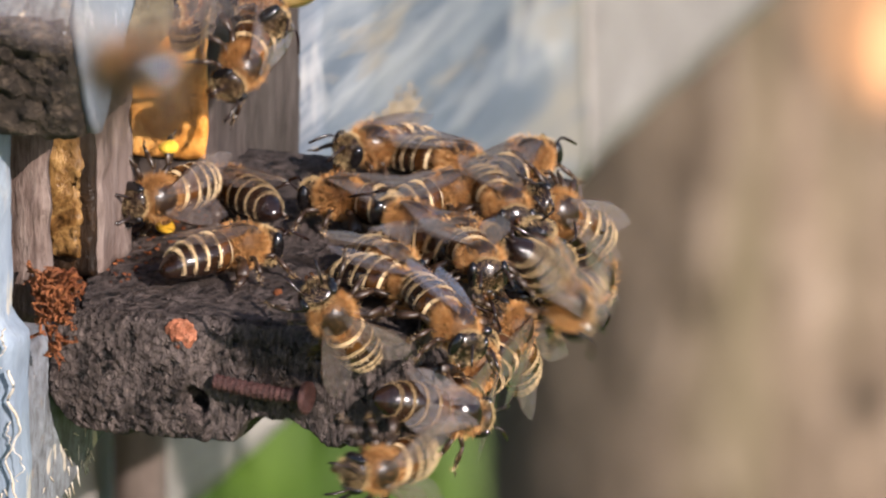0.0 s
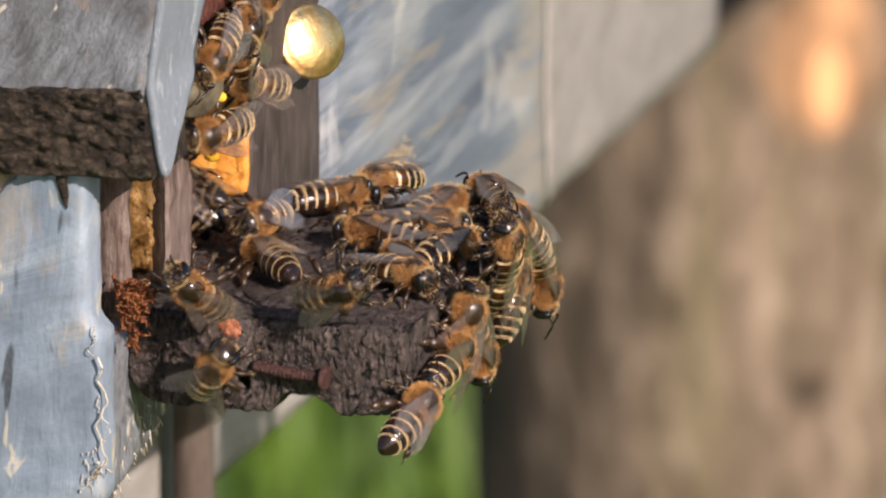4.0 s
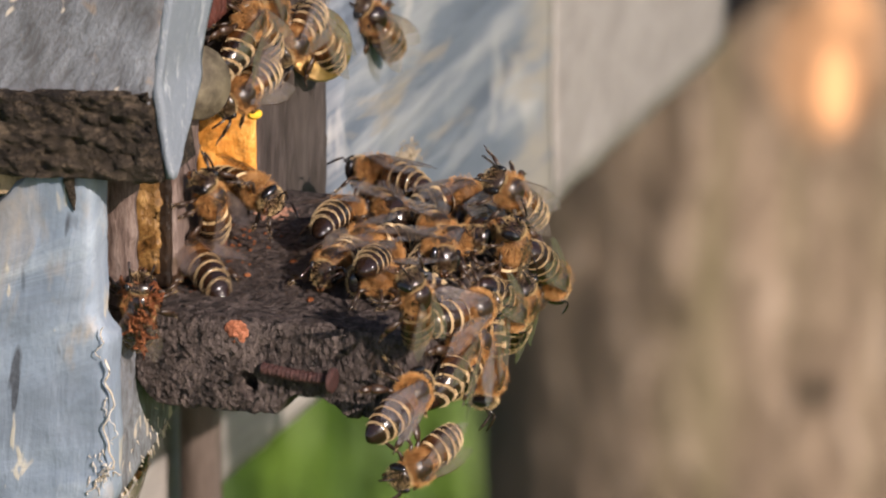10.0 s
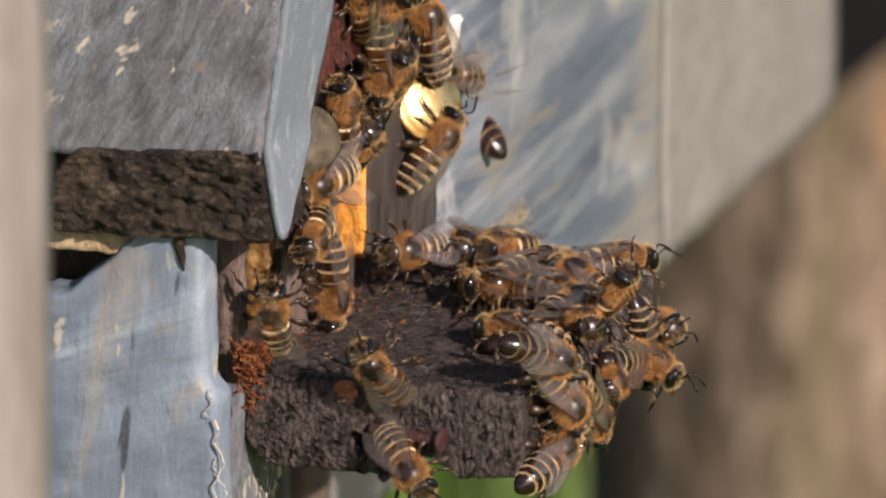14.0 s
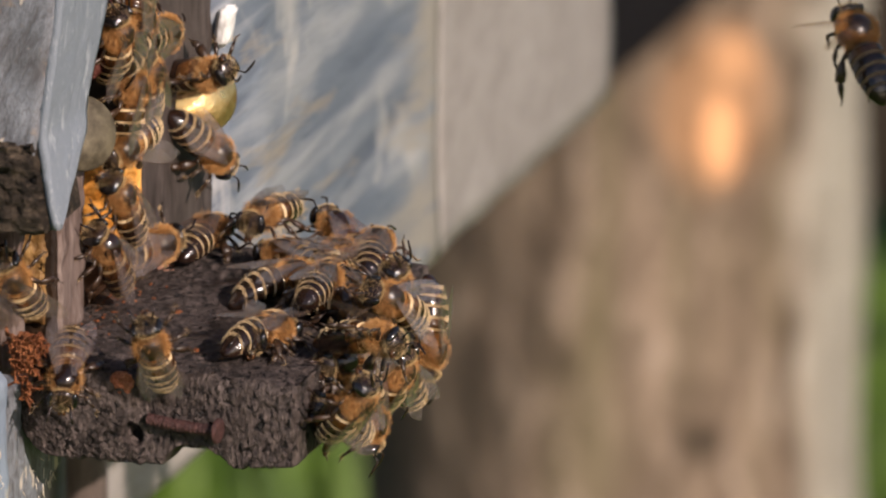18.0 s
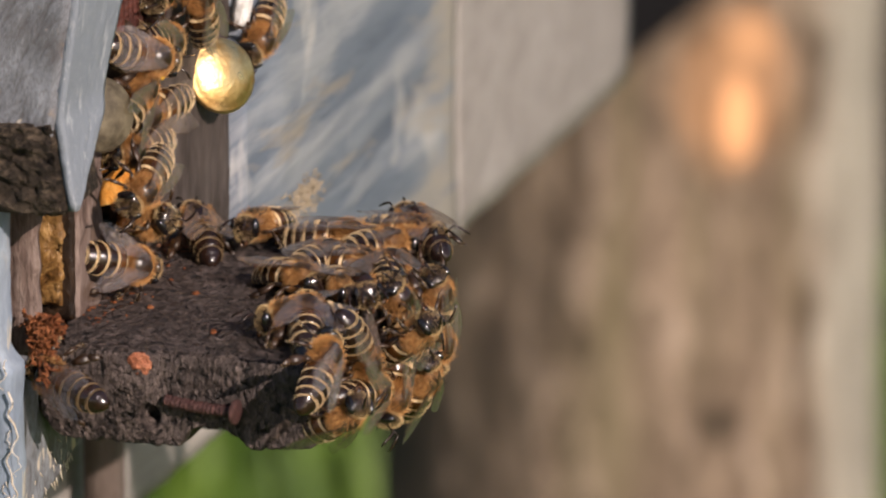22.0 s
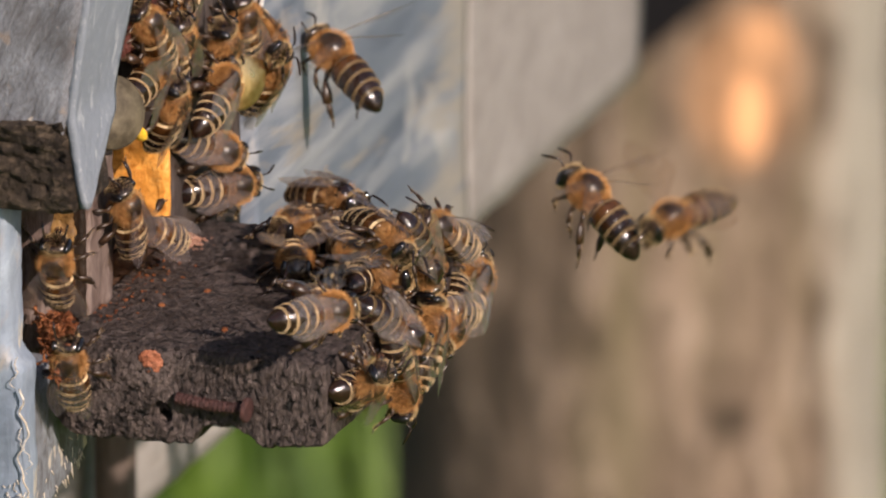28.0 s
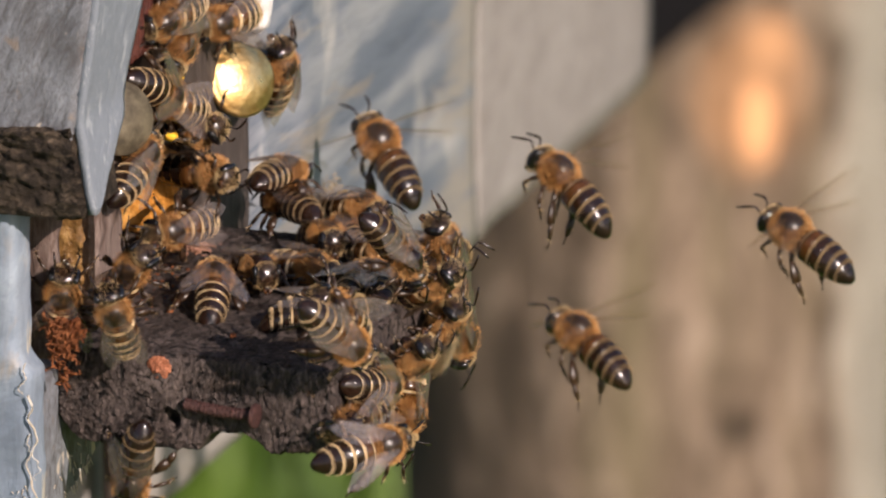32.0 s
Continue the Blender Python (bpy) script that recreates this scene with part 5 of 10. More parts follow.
    walk(crawlers[3], [
        (0, pose(0.0030, 0.0175, 0.0044, -92, -2, -116)), (1, pose(0.0030, 0.0137, 0.0064, -85, -2, -116)), (2, pose(0.0030, 0.0167, 0.0051, -70, -40, -118)), (3, pose(0.0030, 0.0161, 0.0118, -88, -16, -120)),
        (6, pose(0.0030, 0.0194, 0.0159, -93, 13, -106)), (7, pose(0.0030, 0.0249, 0.0163, -81, 15, -105)), (8, pose(0.0030, 0.0176, 0.0172, -78, 21, -98)), (9, pose(0.0046, 0.0186, 0.0190, -81, 3, -114)), (10, pose(0.0030, 0.0241, 0.0175, -75, 11, -108)),
        (11, pose(0.0030, 0.0146, 0.0209, -97, 6, -112)), (11.5, pose(0.0030, 0.0157, 0.0226, -106, -32, -98)), (12, pose(0.0030, 0.0169, 0.0244, -143, -62, -59)), (13, pose(0.0030, 0.0244, 0.0310, -172, -22, -22)),
        (16, pose(0.0030, 0.0373, 0.0254, -147, -58, -42)), (17, pose(0.0030, 0.0304, 0.0217, -127, -63, -81)), (18, pose(0.0030, 0.0284, 0.0218, -97, -63, -82)), (18.5, pose(0.0038, 0.0311, 0.0201, -86, -25, -98)),
        (19, pose(0.0046, 0.0338, 0.0184, -86, 14, -107)), (20, pose(0.0030, 0.0361, 0.0180, -63, 26, -88)), (21, pose(0.0030, 0.0348, 0.0185, -67, 28, -80)), (22, pose(0.0030, 0.0259, 0.0180, -96, 1, -115)),
        (22.5, pose(0.0030, 0.0278, 0.0176, -99, -33, -98)), (23, pose(0.0030, 0.0296, 0.0173, -126, -63, -61)), (23.5, pose(0.0030, 0.0316, 0.0171, -103, -23, -89)), (24, pose(0.0030, 0.0337, 0.0170, -101, 19, -100)),
        (24.5, pose(0.0030, 0.0324, 0.0168, -119, -24, -81)), (25, pose(0.0030, 0.0312, 0.0167, -169, -49, -30)), (28, pose(0.0030, 0.0254, 0.0172, -139, -60, -48)), (28.5, pose(0.0030, 0.0245, 0.0171, -102, -33, -94)),
        (29, pose(0.0030, 0.0236, 0.0170, -95, 2, -114)), (29.333, pose(0.0030, 0.0250, 0.0169, -83, -50, -126)), (29.667, pose(0.0030, 0.0264, 0.0169, 38, -70, 114)), (30, pose(0.0030, 0.0278, 0.0168, 70, -21, 83)),
        (30.5, pose(0.0030, 0.0242, 0.0187, 105, -57, 47)), (31, pose(0.0030, 0.0206, 0.0206, -177, -51, -32)), (31.5, pose(0.0030, 0.0226, 0.0200, -112, -51, -92)), (32, pose(0.0030, 0.0245, 0.0194, -77, -22, -121)),
        ])
    walk(crawlers[4], [
        (0, pose(0.0095, 0.0105, 0.0025, -4, 4, 56)), (1, pose(0.0089, 0.0094, 0.0025, -2, 1, -9)), (2, pose(0.0178, 0.0117, 0.0025, -2, -0, 51)), (2.5, pose(0.0141, 0.0126, 0.0025, 1, 1, 91)), (3, pose(0.0104, 0.0135, 0.0025, 4, -0, 130)),
        (6, pose(0.0086, 0.0084, 0.0025, 1, 11, 140)), (6.5, pose(0.0066, 0.0024, -0.0049, -24, 2, -159)), (7, pose(0.0045, -0.0036, -0.0122, -44, 20, -99)), (7.5, pose(0.0035, -0.0054, -0.0107, -99, -25, -122)),
        (8, pose(0.0025, -0.0072, -0.0091, 167, -64, -72)), (8.5, pose(0.0040, 0.0240, 0.0050, -37, -53, 168)), (9, pose(-0.0460, 0.0160, 0.0030, 0, -0, 180)), (10, pose(-0.0460, 0.0160, 0.0030, 0, -0, 180)),
        (11, pose(-0.0460, 0.0160, 0.0030, 0, -0, 180)), (12, pose(-0.0460, 0.0160, 0.0030, 0, -0, 180)), (13, pose(-0.0460, 0.0160, 0.0030, 0, -0, 180)), (16, pose(-0.0460, 0.0160, 0.0030, 0, -0, 180)), (17, pose(-0.0460, 0.0160, 0.0030, 0, -0, 180)),
        (18, pose(-0.0460, 0.0160, 0.0030, 0, -0, 180)), (19, pose(-0.0460, 0.0160, 0.0030, 0, -0, 180)), (20, pose(-0.0460, 0.0160, 0.0030, 0, -0, 180)), (21, pose(-0.0460, 0.0160, 0.0030, 0, -0, 180)), (22, pose(-0.0460, 0.0160, 0.0030, 0, -0, 180)),
        (23, pose(-0.0460, 0.0160, 0.0030, 0, -0, 180)), (24, pose(-0.0460, 0.0160, 0.0030, 0, -0, 180)), (25, pose(-0.0460, 0.0160, 0.0030, 0, -0, 180)), (28, pose(-0.0460, 0.0160, 0.0030, 0, -0, 180)), (29, pose(-0.0460, 0.0160, 0.0030, 0, -0, 180)),
        (30, pose(-0.0460, 0.0160, 0.0030, 0, -0, 180)), (31, pose(-0.0460, 0.0160, 0.0030, 0, -0, 180)), (32, pose(-0.0460, 0.0160, 0.0030, 0, -0, 180)),])
    walk(crawlers[5], [
        (0, pose(0.0055, 0.0255, 0.0025, 3, 7, 141)), (0.33333, pose(0.0063, 0.0260, 0.0025, -4, 2, 85)), (0.66667, pose(0.0072, 0.0264, 0.0025, -4, -6, 29)), (1, pose(0.0080, 0.0268, 0.0025, 2, -11, -28)), (1.5, pose(0.0055, 0.0304, 0.0040, 33, 22, 8)),
        (2, pose(0.0030, 0.0340, 0.0055, 82, 23, 59)), (2.5, pose(0.0033, 0.0352, 0.0040, 38, 15, 69)), (3, pose(0.0036, 0.0365, 0.0025, -5, 16, 81)), (4.5, pose(0.0120, 0.0356, 0.0025, -7, 3, 23)), (6, pose(0.0203, 0.0348, 0.0025, 3, -6, -34)),
        (6.5, pose(0.0256, 0.0349, 0.0031, -45, -19, -77)), (7, pose(0.0308, 0.0350, 0.0038, -85, -58, -104)), (7.3333, pose(0.0308, 0.0351, 0.0033, 85, -62, 85)), (7.6667, pose(0.0308, 0.0352, 0.0029, 88, -3, 80)),
        (8, pose(0.0308, 0.0354, 0.0025, 85, 56, 75)), (9, pose(0.0308, 0.0375, 0.0017, 93, -13, 73)), (9.5, pose(0.0308, 0.0337, 0.0040, 72, -75, 92)), (10, pose(0.0308, 0.0298, 0.0062, -79, -39, -118)), (11, pose(0.0308, 0.0302, 0.0069, -95, -44, -117)),
        (12, pose(0.0308, 0.0423, -0.0021, -78, -53, -109)), (12.5, pose(0.0308, 0.0396, -0.0013, -70, -22, -68)), (13, pose(0.0308, 0.0370, -0.0006, -45, -2, -27)), (14.5, pose(0.0308, 0.0384, -0.0063, -99, -23, -39)),
        (16, pose(0.0308, 0.0399, -0.0120, -163, -44, -26)), (17, pose(0.0308, 0.0369, -0.0046, -89, -63, -83)), (18, pose(0.0308, 0.0256, 0.0020, -139, -62, -57)), (18.5, pose(0.0308, 0.0238, 0.0027, 108, -35, 50)),
        (19, pose(0.0308, 0.0219, 0.0034, 88, 31, 59)), (19.333, pose(0.0308, 0.0207, 0.0045, 2, 84, -30)), (19.667, pose(0.0308, 0.0196, 0.0057, -78, 30, -114)), (20, pose(0.0308, 0.0185, 0.0069, -78, -29, -121)),
        (20.5, pose(0.0040, 0.0240, 0.0050, -47, 9, -65)), (20.75, pose(-0.0080, 0.0227, 0.0040, -22, 11, -31)), (21, pose(-0.0200, 0.0215, 0.0030, 0, -0, 0)), (22, pose(-0.0200, 0.0215, 0.0030, 0, -0, 0)), (22.5, pose(0.0040, 0.0240, 0.0060, 41, 14, 31)),
        (23, pose(0.0046, 0.0499, 0.0185, 83, 2, 64)), (23.333, pose(0.0041, 0.0500, 0.0178, 79, -47, 75)), (23.667, pose(0.0035, 0.0502, 0.0170, -38, -78, -163)), (24, pose(0.0030, 0.0503, 0.0163, -76, -31, -121)),
        (24.5, pose(0.0038, 0.0523, 0.0120, -4, -67, 166)), (25, pose(0.0046, 0.0543, 0.0077, 61, -28, 99)), (28, pose(0.0030, 0.0427, 0.0043, 86, 4, 63)), (28.5, pose(0.0030, 0.0451, 0.0078, 24, 41, 17)), (29, pose(0.0030, 0.0474, 0.0113, -46, 13, -37)),
        (29.5, pose(0.0030, 0.0444, 0.0079, -81, -15, -75)), (30, pose(0.0030, 0.0414, 0.0044, -99, -57, -103)), (31, pose(0.0062, 0.0396, 0.0158, -70, 3, -114)), (31.5, pose(0.0046, 0.0361, 0.0127, -75, -3, -71)),
        (32, pose(0.0030, 0.0326, 0.0096, -83, -4, -27)),])
    walk(crawlers[6], [
        (0, pose(0.0252, 0.0066, 0.0025, -7, 16, -17)), (0.5, pose(0.0245, 0.0068, 0.0025, 11, 10, 41)), (1, pose(0.0239, 0.0070, 0.0025, 16, -7, 95)), (1.5, pose(0.0274, 0.0058, 0.0054, -13, -46, 156)), (2, pose(0.0308, 0.0045, 0.0082, -70, -31, -120)),
        (3, pose(0.0308, 0.0093, -0.0013, -134, -63, -79)), (4.5, pose(0.0308, 0.0134, -0.0031, 96, -41, 49)), (6, pose(0.0308, 0.0174, -0.0049, 82, 27, 59)), (6.5, pose(0.0308, 0.0153, -0.0070, 105, -33, 45)),
        (7, pose(0.0308, 0.0133, -0.0091, -163, -58, -43)), (8, pose(0.0308, 0.0212, -0.0059, -97, -59, -100)), (8.5, pose(0.0316, 0.0231, -0.0067, -82, -16, -99)), (9, pose(0.0324, 0.0250, -0.0075, -66, 26, -88)),
        (9.3333, pose(0.0319, 0.0213, -0.0070, -64, -29, -111)), (9.6667, pose(0.0313, 0.0176, -0.0066, 5, -68, 169)), (10, pose(0.0308, 0.0138, -0.0062, 67, -27, 95)), (10.5, pose(0.0308, 0.0178, -0.0051, 70, -72, 102)),
        (11, pose(0.0308, 0.0217, -0.0039, -101, -63, -79)), (12, pose(0.0308, 0.0223, -0.0079, -133, -60, -48)), (12.5, pose(0.0308, 0.0240, -0.0060, -84, -17, -73)), (13, pose(0.0308, 0.0256, -0.0041, -50, 28, -61)),
        (14.5, pose(0.0308, 0.0246, -0.0054, -70, -5, -91)), (16, pose(0.0308, 0.0236, -0.0068, -73, -44, -116)), (17, pose(0.0308, 0.0208, -0.0091, -141, -59, -45)), (18, pose(0.0324, 0.0217, -0.0060, -148, -59, -46)),
        (19, pose(0.0308, 0.0218, -0.0076, -88, -58, -101)), (20, pose(0.0340, 0.0210, -0.0072, -74, 12, -108)), (21, pose(0.0308, 0.0152, -0.0090, -87, 13, -107)), (21.5, pose(0.0308, 0.0077, -0.0075, -126, -31, -83)),
        (22, pose(0.0308, 0.0002, -0.0060, 163, -36, -24)), (22.5, pose(0.0308, 0.0032, -0.0075, -151, -54, -68)), (23, pose(0.0308, 0.0063, -0.0090, -99, -41, -118)), (24, pose(0.0308, 0.0132, -0.0053, -114, -62, -89)),
        (25, pose(0.0308, 0.0117, -0.0039, -177, -50, -32)), (28, pose(0.0308, 0.0048, -0.0043, 168, -39, -25)), (29, pose(0.0308, 0.0039, -0.0079, 168, -28, -20)), (30, pose(0.0308, 0.0026, 0.0013, -115, -61, -94)),
        (31, pose(0.0308, 0.0026, 0.0030, -101, -60, -95)), (32, pose(0.0308, -0.0025, 0.0069, -87, -39, -119)),])
    walk(crawlers[7], [
        (0, pose(0.0245, -0.0036, 0.0013, -122, -53, -120)), (1, pose(0.0203, -0.0036, 0.0004, -112, -40, -128)), (1.5, pose(0.0175, -0.0036, 0.0017, -102, 18, -166)), (2, pose(0.0147, -0.0036, 0.0029, -159, 63, 117)),
        (2.3333, pose(0.0108, -0.0048, -0.0005, 113, 43, 18)), (2.6667, pose(0.0068, -0.0060, -0.0040, 102, -8, -8)), (3, pose(0.0029, -0.0072, -0.0074, 121, -57, -41)), (6, pose(0.0308, -0.0003, 0.0027, 137, -19, -23)),
        (6.5, pose(0.0316, 0.0008, 0.0014, -147, -41, -78)), (7, pose(0.0324, 0.0019, 0.0002, -85, -2, -116)), (7.3333, pose(0.0319, -0.0003, 0.0019, -76, -57, -124)), (7.6667, pose(0.0313, -0.0026, 0.0036, 74, -66, 85)),
        (8, pose(0.0308, -0.0049, 0.0054, 87, -12, 72)), (9, pose(0.0308, 0.0054, 0.0031, 82, 3, 64)), (10, pose(0.0308, 0.0110, -0.0007, 76, -2, 66)), (10.5, pose(0.0316, 0.0130, -0.0021, 32, 62, 18)), (11, pose(0.0324, 0.0150, -0.0036, -69, 26, -86)),
        (11.5, pose(0.0324, 0.0167, -0.0026, -76, -13, -98)), (12, pose(0.0324, 0.0184, -0.0016, -74, -53, -109)), (13, pose(0.0308, 0.0189, 0.0063, -165, -39, -24)), (16, pose(0.0324, 0.0292, -0.0017, -80, -44, -116)),
        (17, pose(0.0308, 0.0198, -0.0010, -70, 23, -95)), (18, pose(0.0340, 0.0188, 0.0037, -64, -31, -121)), (18.5, pose(0.0324, 0.0212, 0.0007, -61, -9, -76)), (19, pose(0.0308, 0.0237, -0.0023, -43, 4, -30)),
        (19.5, pose(0.0324, 0.0229, -0.0013, -76, -20, -69)), (20, pose(0.0340, 0.0220, -0.0004, -92, -58, -101)), (21, pose(0.0324, 0.0265, -0.0024, -107, -61, -93)), (22, pose(0.0308, 0.0292, -0.0112, -143, -60, -48)),
        (22.5, pose(0.0308, 0.0324, -0.0120, 98, -65, 63)), (23, pose(0.0308, 0.0356, -0.0129, 68, -22, 84)), (23.5, pose(0.0314, 0.0408, -0.0085, 103, -65, 62)), (24, pose(0.0319, 0.0460, -0.0042, -142, -57, -41)),
        (25, pose(0.0308, 0.0431, -0.0019, -77, -44, -117)), (26.5, pose(0.0040, 0.0240, 0.0050, -50, -0, -64)), (27.25, pose(-0.0145, 0.0227, 0.0040, -25, 7, -32)), (28, pose(-0.0330, 0.0215, 0.0030, 0, -0, 0)),
        (29, pose(-0.0330, 0.0215, 0.0030, 0, -0, 0)), (29.5, pose(0.0040, 0.0240, 0.0060, -2, -3, -14)), (30, pose(0.0079, 0.0251, 0.0025, -3, -7, -27)), (31, pose(0.0094, 0.0189, 0.0025, 5, -9, -58)), (31.333, pose(0.0096, 0.0180, 0.0025, 6, -7, -3)),
        (31.667, pose(0.0098, 0.0171, 0.0025, 8, -7, 52)), (32, pose(0.0100, 0.0163, 0.0025, 10, -9, 107)),])
    walk(crawlers[8], [
        (0, pose(0.0237, 0.0196, 0.0025, 6, -12, 155)), (1, pose(0.0113, 0.0203, 0.0025, -1, 12, 86)), (1.5, pose(0.0126, 0.0208, 0.0025, -4, -4, 16)), (2, pose(0.0139, 0.0213, 0.0025, 10, -11, -55)), (2.5, pose(0.0085, 0.0223, 0.0033, -32, -4, -89)),
        (3, pose(0.0030, 0.0232, 0.0042, -72, -21, -120)), (4.5, pose(0.0084, 0.0216, 0.0033, -39, 0, -81)), (6, pose(0.0137, 0.0200, 0.0025, -0, -6, -37)), (7, pose(0.0175, 0.0269, 0.0025, -6, -4, -27)), (8, pose(0.0065, 0.0245, 0.0025, -0, -3, -88)),
        (9, pose(0.0149, 0.0166, 0.0025, 6, 1, -55)), (9.5, pose(0.0178, 0.0149, 0.0031, -3, 4, 18)), (10, pose(0.0208, 0.0132, 0.0038, -3, 14, 92)), (10.333, pose(0.0198, 0.0076, 0.0035, 8, 11, 38)), (10.667, pose(0.0189, 0.0020, 0.0031, 17, 17, -16)),
        (11, pose(0.0179, -0.0036, 0.0028, 17, 29, -72)), (11.5, pose(0.0222, -0.0036, 0.0027, 55, 17, -42)), (12, pose(0.0264, -0.0036, 0.0026, 83, -7, -25)), (13, pose(0.0123, -0.0036, -0.0070, 85, 2, -29)),
        (14.5, pose(0.0216, -0.0040, -0.0071, 14, 37, -57)), (16, pose(0.0308, -0.0043, -0.0072, -68, 18, -101)), (16.333, pose(0.0277, -0.0041, -0.0080, -15, 37, -71)), (16.667, pose(0.0246, -0.0038, -0.0088, 43, 25, -37)),
        (17, pose(0.0216, -0.0036, -0.0096, 84, -5, -26)), (17.5, pose(0.0181, -0.0036, -0.0035, 119, -44, -33)), (18, pose(0.0145, -0.0036, 0.0027, -159, -60, -94)), (18.5, pose(0.0094, -0.0054, 0.0017, -111, -35, -119)),
        (19, pose(0.0043, -0.0072, 0.0007, -83, -5, -117)), (20, pose(0.0308, 0.0045, 0.0015, -86, 1, -115)), (21, pose(0.0308, 0.0013, 0.0008, -65, -51, -134)), (21.5, pose(0.0308, -0.0011, 0.0009, 28, -65, 134)),
        (22, pose(0.0308, -0.0035, 0.0010, 68, -27, 95)), (22.333, pose(0.0319, -0.0025, 0.0015, 8, -70, 160)), (22.667, pose(0.0329, -0.0015, 0.0021, -72, -34, -115)), (23, pose(0.0340, -0.0005, 0.0026, -80, 20, -99)),
        (23.5, pose(0.0320, -0.0020, 0.0025, -96, -19, -106)), (24, pose(0.0299, -0.0036, 0.0025, -116, -59, -98)), (25, pose(0.0308, -0.0012, 0.0057, 176, -37, -24)), (26.5, pose(0.0301, -0.0024, 0.0062, 114, -33, 34)),
        (28, pose(0.0293, -0.0036, 0.0067, 80, 4, 63)), (28.333, pose(0.0298, -0.0036, 0.0054, 74, 60, 57)), (28.667, pose(0.0303, -0.0035, 0.0040, -88, 64, -103)), (29, pose(0.0308, -0.0035, 0.0027, -95, 8, -110)),
        (29.5, pose(0.0200, -0.0035, 0.0037, -116, -23, -117)), (30, pose(0.0091, -0.0036, 0.0047, -143, -54, -108)), (30.5, pose(0.0137, 0.0044, 0.0036, -26, -49, 138)), (31, pose(0.0182, 0.0124, 0.0025, -2, 12, 119)),
        (31.5, pose(0.0250, 0.0025, 0.0044, 50, 13, 84)), (32, pose(0.0319, -0.0075, 0.0064, 100, 41, 62)),])
    walk(crawlers[9], [
        (0, pose(0.0289, 0.0157, 0.0025, -1, 4, -58)), (0.5, pose(0.0298, 0.0147, 0.0008, -44, -20, -90)), (1, pose(0.0308, 0.0136, -0.0008, -83, -58, -101)), (1.5, pose(0.0308, 0.0147, -0.0024, -44, -14, -75)),
        (2, pose(0.0308, 0.0157, -0.0041, 7, 3, -30)), (2.5, pose(0.0324, 0.0175, -0.0011, -37, -6, -79)), (3, pose(0.0340, 0.0194, 0.0019, -66, -44, -117)), (6, pose(0.0324, 0.0182, 0.0043, -161, -40, -25)),
        (7, pose(0.0308, 0.0179, 0.0028, -154, -48, -29)), (7.5, pose(0.0316, 0.0204, 0.0015, -98, -16, -66)), (8, pose(0.0324, 0.0229, 0.0003, -63, 28, -66)), (9, pose(0.0295, 0.0282, 0.0025, -18, -12, -85)),
        (9.5, pose(0.0301, 0.0276, 0.0014, -55, -40, -91)), (10, pose(0.0308, 0.0270, 0.0004, -118, -63, -60)), (10.5, pose(0.0324, 0.0256, 0.0039, -78, -25, -56)), (11, pose(0.0340, 0.0243, 0.0075, -41, 3, -30)),
        (11.333, pose(0.0329, 0.0249, 0.0050, -0, 26, 9)), (11.667, pose(0.0319, 0.0255, 0.0025, 47, 15, 54)), (12, pose(0.0308, 0.0261, -0.0000, 76, -20, 81)), (12.5, pose(0.0270, 0.0292, 0.0012, 33, -17, 116)),
        (13, pose(0.0232, 0.0323, 0.0025, 0, 7, 140)), (14.5, pose(0.0270, 0.0336, 0.0019, -13, -33, 177)), (16, pose(0.0308, 0.0350, 0.0014, -66, -48, -114)), (16.5, pose(0.0308, 0.0336, 0.0010, 46, -68, 118)),
        (17, pose(0.0308, 0.0321, 0.0006, 67, -16, 76)), (18, pose(0.0241, 0.0279, 0.0025, 6, 16, 85)), (19, pose(0.0232, 0.0354, 0.0025, -1, -5, 100)), (19.5, pose(0.0270, 0.0345, -0.0008, 33, 12, 75)), (20, pose(0.0308, 0.0336, -0.0042, 61, 39, 61)),
        (20.5, pose(0.0308, 0.0335, -0.0022, 73, 6, 87)), (21, pose(0.0308, 0.0333, -0.0002, 70, -29, 108)), (21.5, pose(0.0273, 0.0344, 0.0012, 38, -1, 92)), (22, pose(0.0237, 0.0356, 0.0025, -1, 12, 62)), (22.5, pose(0.0225, 0.0379, 0.0025, -9, -1, 2)),
        (23, pose(0.0214, 0.0403, 0.0025, -1, -14, -58)), (23.5, pose(0.0204, 0.0416, 0.0031, -11, -2, 14)), (24, pose(0.0194, 0.0430, 0.0036, -2, 11, 86)), (24.5, pose(0.0207, 0.0430, 0.0031, -11, 4, 11)), (25, pose(0.0220, 0.0430, 0.0026, -6, -6, -64)),
        (26.5, pose(0.0040, 0.0240, 0.0040, -4, -2, -32)), (28, pose(-0.0460, 0.0215, 0.0030, 0, -0, 0)), (29, pose(-0.0460, 0.0215, 0.0030, 0, -0, 0)), (30, pose(-0.0460, 0.0215, 0.0030, 0, -0, 0)), (30.5, pose(0.0040, 0.0240, 0.0050, -75, 2, -17)),
        (30.75, pose(0.0035, 0.0213, 0.0073, -112, -5, -23)), (31, pose(0.0030, 0.0186, 0.0096, -149, -14, -24)), (31.5, pose(0.0040, 0.0240, 0.0050, -75, 2, -17)), (31.75, pose(-0.0210, 0.0227, 0.0040, -37, 4, -8)),
        (32, pose(-0.0460, 0.0215, 0.0030, 0, -0, 0)),])
